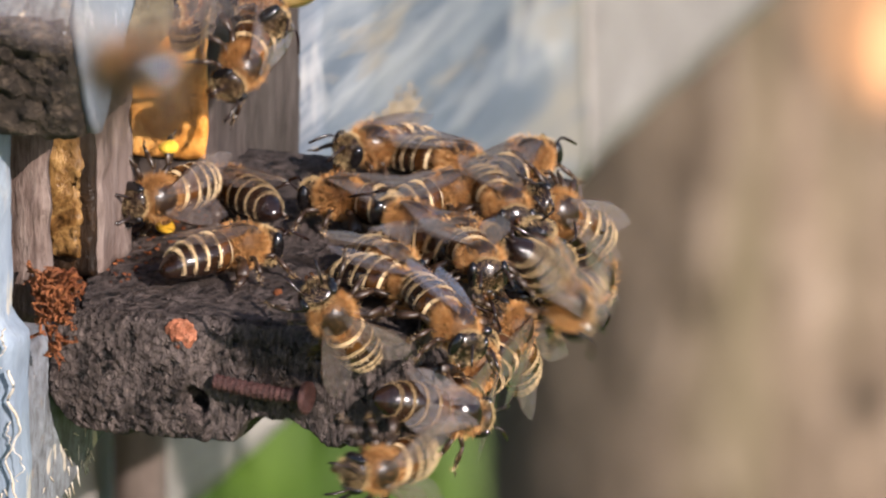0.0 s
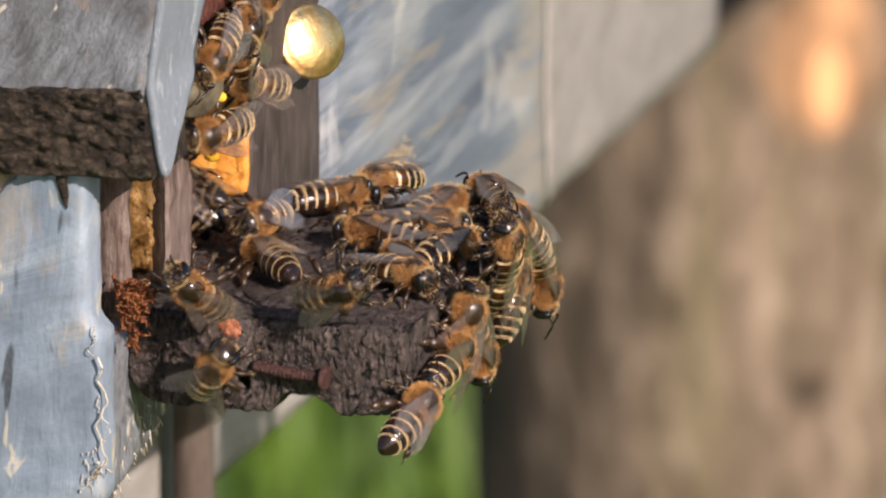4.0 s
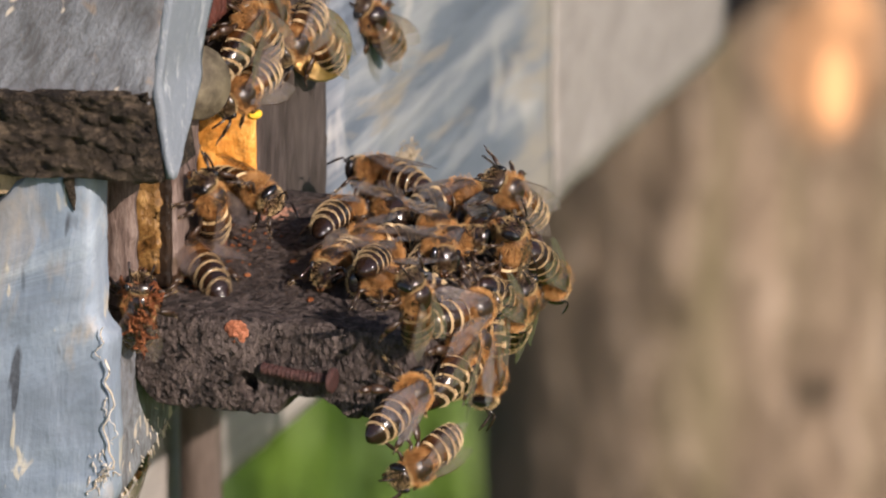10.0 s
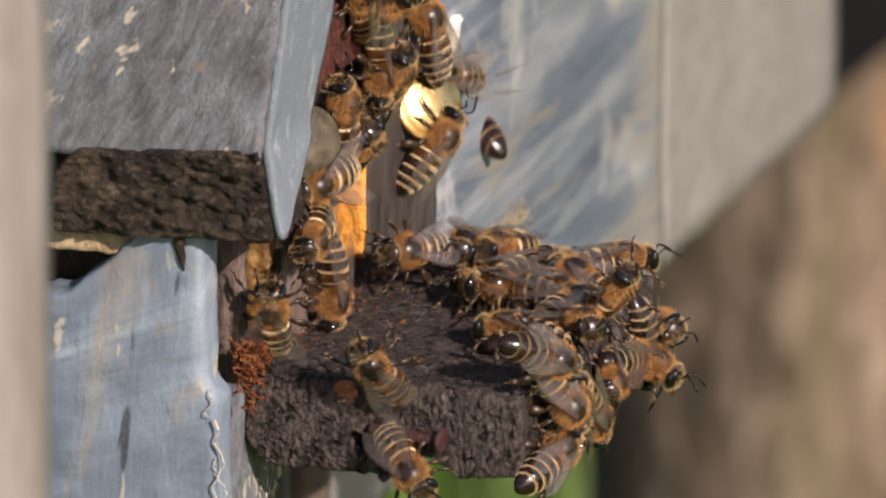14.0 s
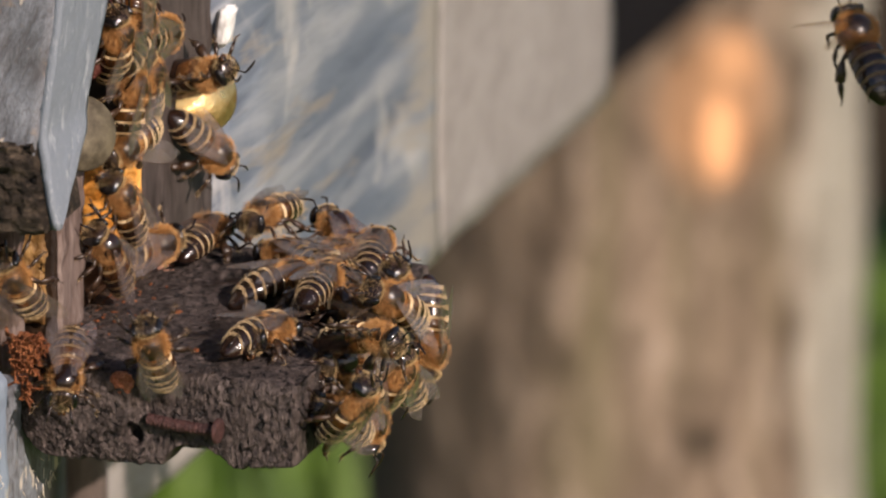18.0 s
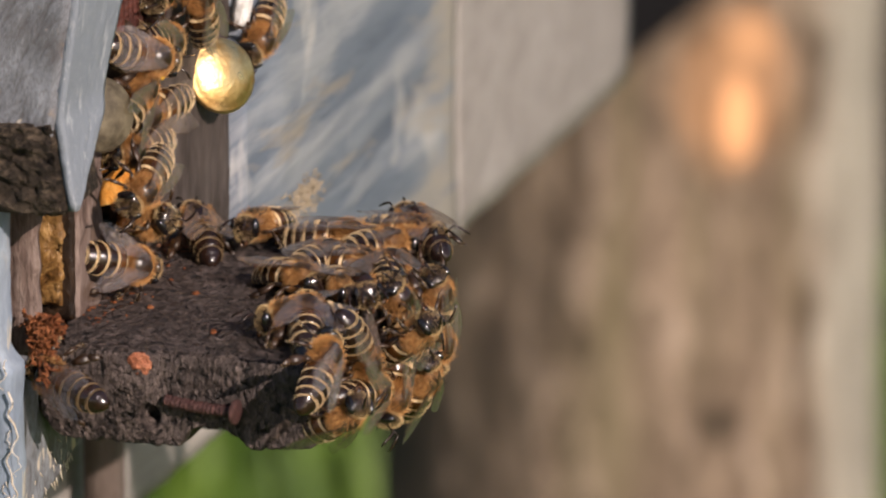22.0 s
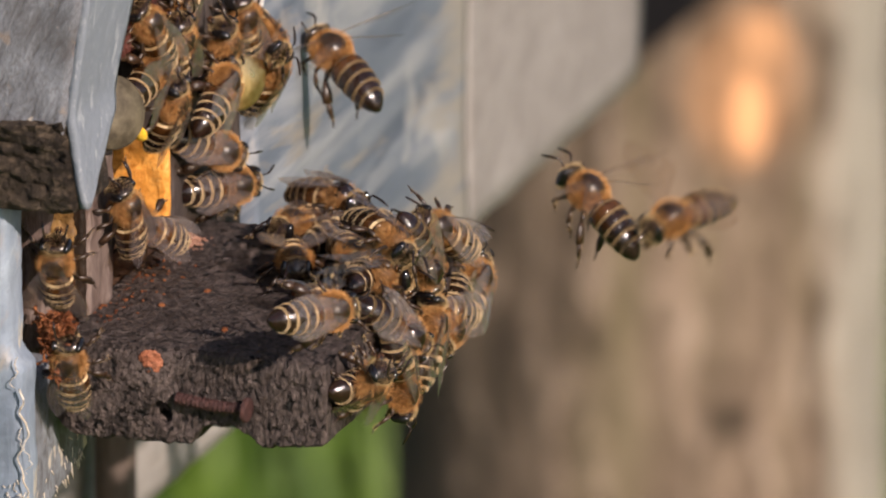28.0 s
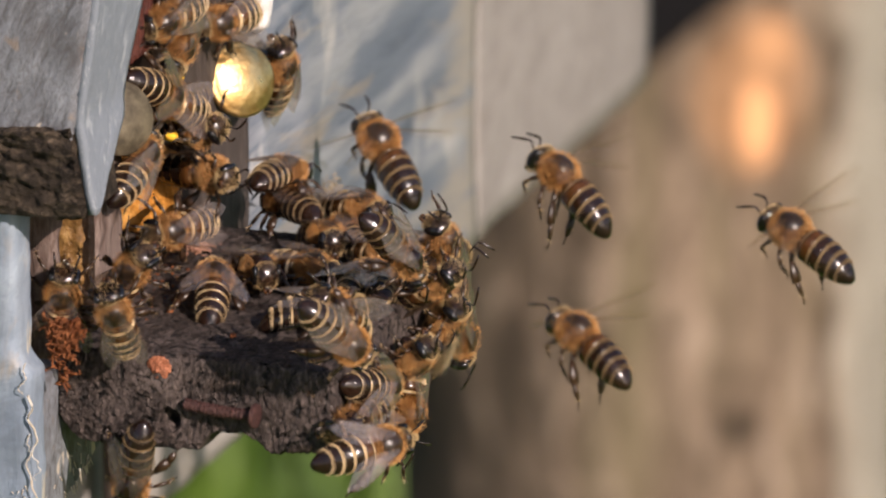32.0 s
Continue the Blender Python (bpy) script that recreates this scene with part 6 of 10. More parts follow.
    walk(crawlers[10], [
        (0, pose(0.0259, 0.0308, 0.0025, -5, 9, -53)), (1, pose(0.0206, 0.0243, 0.0025, 4, -13, -39)), (1.3333, pose(0.0221, 0.0273, 0.0025, -1, -9, 14)), (1.6667, pose(0.0236, 0.0304, 0.0025, -1, -3, 66)), (2, pose(0.0251, 0.0334, 0.0025, 4, 1, 118)),
        (2.3333, pose(0.0247, 0.0314, 0.0025, 2, -4, 169)), (2.6667, pose(0.0243, 0.0294, 0.0025, -3, -6, -139)), (3, pose(0.0239, 0.0274, 0.0025, -8, -3, -88)), (6, pose(0.0269, 0.0254, 0.0025, -2, -11, -55)),
        (7, pose(0.0324, 0.0112, 0.0011, -47, 25, -53)), (7.5, pose(0.0316, 0.0092, 0.0000, -2, 64, -19)), (8, pose(0.0308, 0.0071, -0.0010, 94, 50, 68)), (8.5, pose(0.0308, 0.0067, -0.0023, -81, 61, -113)), (9, pose(0.0308, 0.0064, -0.0035, -78, -7, -118)),
        (10, pose(0.0308, -0.0001, -0.0131, -90, 15, -114)), (11, pose(0.0222, -0.0036, -0.0122, -22, 27, -83)), (11.333, pose(0.0223, -0.0002, -0.0073, -20, 12, -130)), (11.667, pose(0.0223, 0.0032, -0.0024, -8, 2, -177)),
        (12, pose(0.0224, 0.0065, 0.0025, 8, 4, 136)), (12.5, pose(0.0266, 0.0048, -0.0000, 48, -9, 100)), (13, pose(0.0308, 0.0032, -0.0026, 88, 5, 63)), (14, pose(0.0313, 0.0055, -0.0012, 76, 56, 50)), (15, pose(0.0319, 0.0079, 0.0001, -56, 66, -82)),
        (16, pose(0.0324, 0.0103, 0.0014, -77, 16, -104)), (17, pose(0.0308, 0.0095, -0.0038, -81, 16, -104)), (18, pose(0.0308, 0.0087, -0.0062, -89, -33, -120)), (19, pose(0.0308, 0.0096, -0.0045, -99, -61, -93)),
        (19.5, pose(0.0308, 0.0084, -0.0053, -85, -19, -100)), (20, pose(0.0308, 0.0072, -0.0061, -75, 22, -96)), (21, pose(0.0340, 0.0131, -0.0028, -29, 23, -48)), (21.5, pose(0.0340, 0.0140, -0.0020, -92, -15, -59)),
        (22, pose(0.0340, 0.0148, -0.0012, -170, -38, -25)), (23, pose(0.0308, 0.0204, -0.0068, -167, -48, -30)), (24, pose(0.0308, 0.0293, -0.0052, -143, -57, -40)), (25, pose(0.0308, 0.0287, -0.0014, -124, -62, -58)),
        (28, pose(0.0308, 0.0340, -0.0041, -81, -19, -120)), (29, pose(0.0308, 0.0226, -0.0024, -74, 10, -109)), (29.5, pose(0.0308, 0.0229, -0.0049, -106, -23, -75)), (30, pose(0.0308, 0.0232, -0.0074, -156, -24, -23)),
        (30.5, pose(0.0316, 0.0231, -0.0058, -110, -15, -70)), (31, pose(0.0324, 0.0231, -0.0043, -82, 19, -101)), (31.5, pose(0.0316, 0.0200, -0.0044, -118, -25, -80)), (32, pose(0.0308, 0.0170, -0.0045, 177, -38, -24)),
        ])
    walk(crawlers[11], [
        (0, pose(0.0308, 0.0357, -0.0006, -77, -31, -120)), (1, pose(0.0308, 0.0393, -0.0004, -72, -46, -115)), (1.5, pose(0.0308, 0.0360, -0.0001, -71, -20, -70)), (2, pose(0.0308, 0.0327, 0.0002, -51, -2, -27)),
        (2.5, pose(0.0308, 0.0323, 0.0007, -66, -21, -70)), (3, pose(0.0308, 0.0319, 0.0012, -63, -44, -117)), (6, pose(0.0308, 0.0402, 0.0015, -70, -48, -114)), (7, pose(0.0308, 0.0360, -0.0028, -81, -42, -118)),
        (7.3333, pose(0.0308, 0.0374, -0.0030, -90, 11, -111)), (7.6667, pose(0.0308, 0.0388, -0.0033, -100, 65, -114)), (8, pose(0.0308, 0.0402, -0.0035, 93, 60, 85)), (8.3333, pose(0.0308, 0.0377, -0.0045, 97, 6, 74)),
        (8.6667, pose(0.0308, 0.0352, -0.0055, 116, -47, 53)), (9, pose(0.0308, 0.0327, -0.0065, -145, -60, -48)), (10, pose(0.0308, 0.0299, -0.0067, -129, -62, -57)), (11, pose(0.0308, 0.0321, -0.0008, -84, -59, -100)),
        (12, pose(0.0324, 0.0346, -0.0049, -75, -44, -116)), (12.5, pose(0.0316, 0.0329, -0.0046, -62, -13, -74)), (13, pose(0.0308, 0.0313, -0.0042, -32, 1, -28)), (14.5, pose(0.0316, 0.0322, -0.0053, 10, 31, 8)),
        (16, pose(0.0324, 0.0330, -0.0063, 65, 23, 60)), (16.5, pose(0.0316, 0.0321, -0.0062, 4, 63, -3)), (17, pose(0.0308, 0.0312, -0.0060, -68, 29, -76)), (17.5, pose(0.0308, 0.0303, -0.0068, -88, -10, -98)),
        (18, pose(0.0308, 0.0294, -0.0076, -99, -53, -110)), (19, pose(0.0308, 0.0342, -0.0095, -112, -63, -72)), (20, pose(0.0308, 0.0279, -0.0068, -91, -28, -121)), (21, pose(0.0308, 0.0333, -0.0064, -126, -62, -55)),
        (22, pose(0.0308, 0.0350, -0.0038, -122, -63, -80)), (22.5, pose(0.0308, 0.0377, -0.0041, -89, -15, -86)), (23, pose(0.0308, 0.0404, -0.0044, -57, 28, -64)), (23.5, pose(0.0308, 0.0401, -0.0036, -82, -15, -83)),
        (24, pose(0.0308, 0.0398, -0.0028, -104, -63, -85)), (24.5, pose(0.0308, 0.0385, -0.0040, 80, -70, 85)), (25, pose(0.0308, 0.0373, -0.0052, 73, -23, 85)), (28, pose(0.0308, 0.0436, -0.0048, 71, -28, 98)),
        (28.5, pose(0.0308, 0.0422, -0.0041, 128, -57, 40)), (29, pose(0.0308, 0.0408, -0.0035, -171, -31, -23)), (30, pose(0.0324, 0.0316, -0.0027, -81, -55, -106)), (31, pose(0.0308, 0.0308, 0.0038, -80, -25, -121)),
        (32, pose(0.0308, 0.0312, 0.0037, -94, -61, -93)),])
    walk(crawlers[12], [
        (0, pose(0.0308, 0.0258, -0.0033, 73, -18, 78)), (0.5, pose(0.0308, 0.0260, -0.0022, 74, -64, 93)), (1, pose(0.0308, 0.0262, -0.0011, -78, -68, -102)), (2, pose(0.0308, 0.0308, -0.0074, -111, -62, -86)),
        (3, pose(0.0308, 0.0253, -0.0043, -121, -62, -56)), (6, pose(0.0324, 0.0315, -0.0006, -97, -60, -95)), (7, pose(0.0308, 0.0350, -0.0095, -93, -59, -98)), (7.5, pose(0.0262, 0.0292, -0.0035, 15, -53, 115)),
        (8, pose(0.0217, 0.0233, 0.0025, 5, 0, 71)), (8.5, pose(0.0194, 0.0268, 0.0025, 5, 4, 8)), (9, pose(0.0171, 0.0304, 0.0025, 3, 5, -55)), (9.5, pose(0.0144, 0.0286, 0.0031, -6, 5, 15)), (10, pose(0.0117, 0.0269, 0.0038, -9, 13, 86)),
        (11, pose(0.0078, 0.0187, 0.0025, 0, 6, 125)), (12, pose(0.0238, 0.0153, 0.0025, -2, 5, 131)), (13, pose(0.0221, 0.0162, 0.0025, -7, 6, 92)), (14.5, pose(0.0264, 0.0171, 0.0007, -21, 19, 30)), (16, pose(0.0308, 0.0180, -0.0010, -40, 12, -35)),
        (17, pose(0.0340, 0.0129, 0.0051, -44, -2, -27)), (18, pose(0.0340, 0.0075, 0.0037, -54, -5, -26)), (18.5, pose(0.0040, 0.0240, 0.0060, -25, -24, -104)), (18.75, pose(-0.0145, 0.0255, 0.0045, -8, -16, -145)),
        (19, pose(-0.0330, 0.0270, 0.0030, 0, -0, 180)), (19.5, pose(0.0040, 0.0240, 0.0060, 43, -21, 120)), (20, pose(0.0030, 0.0231, 0.0056, 83, 6, 62)), (21, pose(0.0030, 0.0173, 0.0059, 63, 22, 59)), (22, pose(0.0030, 0.0135, 0.0049, 77, 20, 59)),
        (22.5, pose(0.0128, 0.0129, 0.0037, 41, 12, 63)), (23, pose(0.0226, 0.0124, 0.0025, 6, 8, 70)), (24, pose(0.0175, 0.0085, 0.0025, 3, 15, 140)), (24.333, pose(0.0173, 0.0091, 0.0025, 9, 11, -164)), (24.667, pose(0.0172, 0.0096, 0.0025, 10, 4, -110)),
        (25, pose(0.0170, 0.0102, 0.0025, 5, -0, -56)), (28, pose(0.0308, 0.0133, 0.0108, -35, 16, -40)), (28.5, pose(0.0308, 0.0119, 0.0082, 16, 8, -28)), (29, pose(0.0308, 0.0104, 0.0056, 64, -6, -26)), (30, pose(0.0274, 0.0231, 0.0025, 8, -11, -58)),
        (31, pose(0.0308, 0.0082, -0.0024, 5, 1, -29)), (31.5, pose(0.0324, 0.0022, -0.0046, 38, 11, 14)), (32, pose(0.0340, -0.0039, -0.0068, 68, -3, 56)),])
    walk(crawlers[13], [
        (0, pose(0.0308, 0.0335, -0.0070, -79, 11, -108)), (0.5, pose(0.0040, 0.0240, 0.0050, -36, 26, -51)), (1, pose(-0.0395, 0.0270, 0.0030, 0, -0, 0)), (2, pose(-0.0395, 0.0270, 0.0030, 0, -0, 0)), (3, pose(-0.0395, 0.0270, 0.0030, 0, -0, 0)),
        (6, pose(-0.0395, 0.0270, 0.0030, 0, -0, 0)), (7, pose(-0.0395, 0.0270, 0.0030, 0, -0, 0)), (8, pose(-0.0395, 0.0270, 0.0030, 0, -0, 0)), (9, pose(-0.0395, 0.0270, 0.0030, 0, -0, 0)), (10, pose(-0.0395, 0.0270, 0.0030, 0, -0, 0)),
        (11, pose(-0.0395, 0.0270, 0.0030, 0, -0, 0)), (12, pose(-0.0395, 0.0270, 0.0030, 0, -0, 0)), (13, pose(-0.0395, 0.0270, 0.0030, 0, -0, 0)), (16, pose(-0.0395, 0.0270, 0.0030, 0, -0, 0)), (17, pose(-0.0395, 0.0270, 0.0030, 0, -0, 0)),
        (18, pose(-0.0395, 0.0270, 0.0030, 0, -0, 0)), (19, pose(-0.0395, 0.0270, 0.0030, 0, -0, 0)), (19.5, pose(0.0040, 0.0240, 0.0060, -10, 1, -28)), (20, pose(0.0055, 0.0185, 0.0038, -18, -3, -56)), (20.5, pose(0.0043, 0.0188, 0.0081, -48, 12, -79)),
        (21, pose(0.0030, 0.0192, 0.0123, -81, 12, -108)), (21.5, pose(0.0030, 0.0191, 0.0100, -111, -15, -71)), (22, pose(0.0030, 0.0189, 0.0077, -153, -14, -24)), (22.333, pose(0.0079, 0.0221, 0.0060, -99, -23, -34)),
        (22.667, pose(0.0128, 0.0253, 0.0042, -44, -20, -47)), (23, pose(0.0178, 0.0285, 0.0025, 8, -8, -53)), (24, pose(0.0179, 0.0284, 0.0025, -10, -9, -55)), (24.5, pose(0.0179, 0.0283, 0.0025, -13, 0, 9)),
        (25, pose(0.0178, 0.0281, 0.0025, -7, 6, 74)), (26.5, pose(0.0040, 0.0240, 0.0060, -4, 2, 37)), (28, pose(-0.0395, 0.0270, 0.0030, 0, -0, 0)), (29, pose(-0.0395, 0.0270, 0.0030, 0, -0, 0)), (30, pose(-0.0395, 0.0270, 0.0030, 0, -0, 0)),
        (30.5, pose(0.0040, 0.0240, 0.0040, -6, 6, 38)), (31, pose(0.0059, 0.0293, 0.0025, -6, 15, 76)), (32, pose(0.0083, 0.0430, 0.0071, 2, 13, 83)),])
    walk(crawlers[14], [
        (0, pose(0.0308, 0.0025, 0.0017, -20, 20, -45)), (0.5, pose(0.0308, 0.0030, 0.0004, 9, 59, -14)), (1, pose(0.0308, 0.0035, -0.0010, 99, 57, 77)), (1.3333, pose(0.0308, 0.0032, -0.0026, 100, 11, 55)), (1.6667, pose(0.0308, 0.0030, -0.0043, 119, -30, 30)),
        (2, pose(0.0308, 0.0027, -0.0060, 174, -50, -31)), (2.5, pose(0.0308, -0.0005, -0.0069, 103, -56, 46)), (3, pose(0.0308, -0.0036, -0.0078, 69, -23, 86)), (6, pose(0.0308, -0.0003, -0.0079, 67, -27, 73)),
        (6.5, pose(0.0308, -0.0019, -0.0081, 105, -38, 23)), (7, pose(0.0308, -0.0034, -0.0083, 139, -21, -23)), (7.5, pose(0.0308, -0.0037, -0.0082, 110, -26, 26)), (8, pose(0.0308, -0.0040, -0.0081, 87, -9, 70)),
        (8.5, pose(0.0308, -0.0034, -0.0084, 114, -40, 34)), (9, pose(0.0308, -0.0029, -0.0087, 167, -42, -26)), (9.5, pose(0.0300, -0.0032, -0.0076, 104, -50, 40)), (10, pose(0.0292, -0.0036, -0.0064, 66, -19, 80)),
        (10.5, pose(0.0300, -0.0012, -0.0071, 102, -49, 39)), (11, pose(0.0308, 0.0012, -0.0078, 161, -42, -26)), (12, pose(0.0308, 0.0008, -0.0066, 169, -42, -26)), (12.5, pose(0.0308, 0.0011, -0.0072, 110, -43, 36)),
        (13, pose(0.0308, 0.0013, -0.0079, 78, -11, 72)), (16, pose(0.0308, 0.0114, -0.0080, 63, -28, 99)), (17, pose(0.0308, -0.0035, -0.0066, 69, -6, 68)), (17.5, pose(0.0324, -0.0008, -0.0047, 104, -49, 44)),
        (18, pose(0.0340, 0.0019, -0.0029, -170, -51, -32)), (18.5, pose(0.0303, -0.0009, 0.0018, 135, -31, -16)), (19, pose(0.0266, -0.0036, 0.0064, 94, -9, -23)), (19.5, pose(0.0303, 0.0035, 0.0081, 76, 12, 19)),
        (20, pose(0.0340, 0.0107, 0.0098, 76, 39, 61)), (20.5, pose(0.0332, 0.0101, 0.0072, 7, 54, -4)), (21, pose(0.0324, 0.0095, 0.0046, -39, 21, -46)), (21.5, pose(0.0316, 0.0095, 0.0017, -13, 62, -20)), (22, pose(0.0308, 0.0095, -0.0011, 92, 60, 85)),
        (22.333, pose(0.0308, 0.0097, 0.0000, 97, 13, 62)), (22.667, pose(0.0308, 0.0099, 0.0012, 120, -28, 33)), (23, pose(0.0308, 0.0101, 0.0023, 176, -42, -26)), (23.333, pose(0.0293, 0.0112, 0.0024, -111, -44, -51)),
        (23.667, pose(0.0278, 0.0123, 0.0024, -50, -27, -62)), (24, pose(0.0264, 0.0135, 0.0025, 2, -11, -52)), (24.5, pose(0.0248, 0.0175, 0.0025, -3, 4, 19)), (25, pose(0.0232, 0.0215, 0.0025, 10, 14, 91)),
        (28, pose(0.0251, 0.0257, 0.0025, 4, 8, 89)), (29, pose(0.0207, 0.0341, 0.0025, 1, -5, 111)), (30, pose(0.0268, 0.0344, 0.0025, 0, -2, 122)), (31, pose(0.0152, 0.0323, 0.0025, -2, 11, 125)), (32, pose(0.0251, 0.0238, 0.0025, -7, 3, 119)),
        ])
    walk(crawlers[15], [
        (0, pose(0.0308, 0.0018, -0.0061, 73, 21, 60)), (0.5, pose(0.0292, -0.0009, -0.0037, 67, -45, 53)), (1, pose(0.0276, -0.0036, -0.0013, -117, -68, -131)), (2, pose(0.0308, -0.0029, 0.0046, -135, -64, -72)),
        (2.5, pose(0.0249, -0.0032, 0.0039, 141, -52, -23)), (3, pose(0.0191, -0.0036, 0.0033, 97, -25, -21)), (6, pose(0.0308, -0.0058, 0.0097, 145, -21, -23)), (6.5, pose(0.0299, -0.0047, 0.0086, 95, -2, -15)),
        (7, pose(0.0290, -0.0036, 0.0075, 45, 16, -25)), (7.5, pose(0.0159, -0.0054, 0.0091, 73, 55, -2)), (8, pose(0.0028, -0.0072, 0.0106, 163, 60, 84)), (8.5, pose(0.0032, -0.0072, 0.0070, -26, 72, -98)), (9, pose(0.0037, -0.0072, 0.0034, -26, 24, -92)),
        (9.3333, pose(0.0029, -0.0072, 0.0028, -69, -4, -118)), (9.6667, pose(0.0021, -0.0072, 0.0021, -107, -42, -119)), (10, pose(0.0014, -0.0072, 0.0015, 169, -63, -65)), (10.5, pose(0.0014, -0.0072, 0.0014, -96, -30, -120)),
        (11, pose(0.0015, -0.0072, 0.0013, -46, 16, -104)), (11.5, pose(0.0086, -0.0054, 0.0009, -82, -11, -120)), (12, pose(0.0156, -0.0036, 0.0006, -118, -42, -117)), (13, pose(0.0161, -0.0036, 0.0007, -152, -52, -110)),
        (16, pose(0.0089, -0.0036, 0.0042, -95, -22, -120)), (17, pose(0.0071, -0.0036, 0.0037, -80, -1, -116)), (17.5, pose(0.0060, -0.0036, 0.0024, -49, 23, -105)), (18, pose(0.0049, -0.0036, 0.0011, -7, 35, -79)),
        (19, pose(0.0027, -0.0072, -0.0102, -2, 28, -78)), (20, pose(0.0035, -0.0072, -0.0013, 16, 29, -67)), (20.5, pose(0.0038, -0.0072, -0.0015, -54, 11, -113)), (21, pose(0.0040, -0.0072, -0.0016, -106, -35, -120)),
        (21.5, pose(0.0038, -0.0072, -0.0018, -83, -28, -171)), (22, pose(0.0036, -0.0072, -0.0020, -75, -9, 146)), (22.5, pose(0.0031, -0.0072, -0.0018, -87, -48, 179)), (23, pose(0.0026, -0.0072, -0.0016, -157, -61, -93)),
        (23.5, pose(0.0028, -0.0072, -0.0010, -86, -45, -179)), (24, pose(0.0030, -0.0072, -0.0003, -75, -3, 150)), (25, pose(0.0093, -0.0036, -0.0120, -94, 22, 162)), (26.5, pose(0.0040, 0.0240, 0.0040, -24, 58, -81)),
        (27.25, pose(-0.0080, 0.0283, 0.0035, 2, 32, -30)), (28, pose(-0.0200, 0.0325, 0.0030, 0, -0, 0)), (29, pose(-0.0200, 0.0325, 0.0030, 0, -0, 0)), (29.5, pose(0.0040, 0.0240, 0.0050, 4, -7, -27)), (30, pose(0.0037, 0.0364, 0.0025, 10, -11, -55)),
        (31, pose(0.0111, 0.0268, 0.0025, 2, -5, -47)), (32, pose(0.0117, 0.0246, 0.0025, -2, -6, -55)),])
    walk(crawlers[16], [
        (0, pose(0.0288, -0.0036, -0.0094, -96, -5, -117)), (1, pose(0.0090, -0.0036, -0.0120, -53, 6, -121)), (1.5, pose(0.0040, 0.0240, 0.0060, -27, -4, -150)), (2, pose(-0.0265, 0.0325, 0.0030, 0, -0, 180)),
        (3, pose(-0.0265, 0.0325, 0.0030, 0, -0, 180)), (4.5, pose(0.0040, 0.0240, 0.0060, 33, -28, 139)), (6, pose(-0.0112, 0.0259, -0.0281, 81, -23, 86)), (6.3333, pose(-0.0112, 0.0261, -0.0283, 46, -75, 118)),
        (6.6667, pose(-0.0112, 0.0263, -0.0284, -82, -45, -116)), (7, pose(-0.0112, 0.0265, -0.0285, -91, 9, -110)), (8, pose(-0.0112, 0.0286, -0.0291, -91, 8, -111)), (8.3333, pose(-0.0112, 0.0272, -0.0285, -83, -48, -111)),
        (8.6667, pose(-0.0112, 0.0257, -0.0280, 73, -76, 97)), (9, pose(-0.0112, 0.0243, -0.0274, 92, -21, 83)), (10, pose(-0.0112, 0.0234, -0.0263, 89, -23, 86)), (11, pose(-0.0112, 0.0264, -0.0284, 104, -16, 76)),
        (11.5, pose(0.0040, 0.0240, 0.0050, 46, -33, 134)), (12, pose(-0.0265, 0.0325, 0.0030, 0, -0, 180)), (12.5, pose(0.0040, 0.0240, 0.0040, -27, -70, -163)), (13, pose(0.0030, 0.0253, 0.0165, -176, -36, -23)),
        (14.5, pose(0.0030, 0.0244, 0.0172, -110, -28, -81)), (16, pose(0.0030, 0.0235, 0.0179, -74, 14, -106)), (17, pose(0.0030, 0.0227, 0.0187, -77, 10, -109)), (18, pose(0.0030, 0.0238, 0.0172, -79, 10, -109)),
        (19, pose(0.0030, 0.0247, 0.0162, -82, 13, -107)), (20, pose(0.0030, 0.0232, 0.0161, -82, 13, -107)), (21, pose(0.0030, 0.0278, 0.0129, -87, -14, -120)), (22, pose(0.0030, 0.0209, 0.0151, -92, -4, -117)),
        (22.5, pose(0.0030, 0.0239, 0.0204, -125, -38, -84)), (23, pose(0.0030, 0.0270, 0.0258, 176, -38, -25)), (24, pose(0.0030, 0.0237, 0.0223, -82, -44, -117)), (25, pose(0.0030, 0.0277, 0.0248, -86, -48, -114)),
        (28, pose(0.0030, 0.0282, 0.0232, -136, -63, -59)), (28.5, pose(0.0030, 0.0287, 0.0230, -98, -28, -97)), (29, pose(0.0030, 0.0291, 0.0228, -87, 13, -107)), (30, pose(0.0030, 0.0316, 0.0253, -86, -2, -116)),
        (31, pose(0.0030, 0.0343, 0.0248, -86, 26, -87)), (31.5, pose(0.0040, 0.0240, 0.0050, -48, -6, -128)), (32, pose(-0.0265, 0.0325, 0.0030, 0, -0, 180)),])
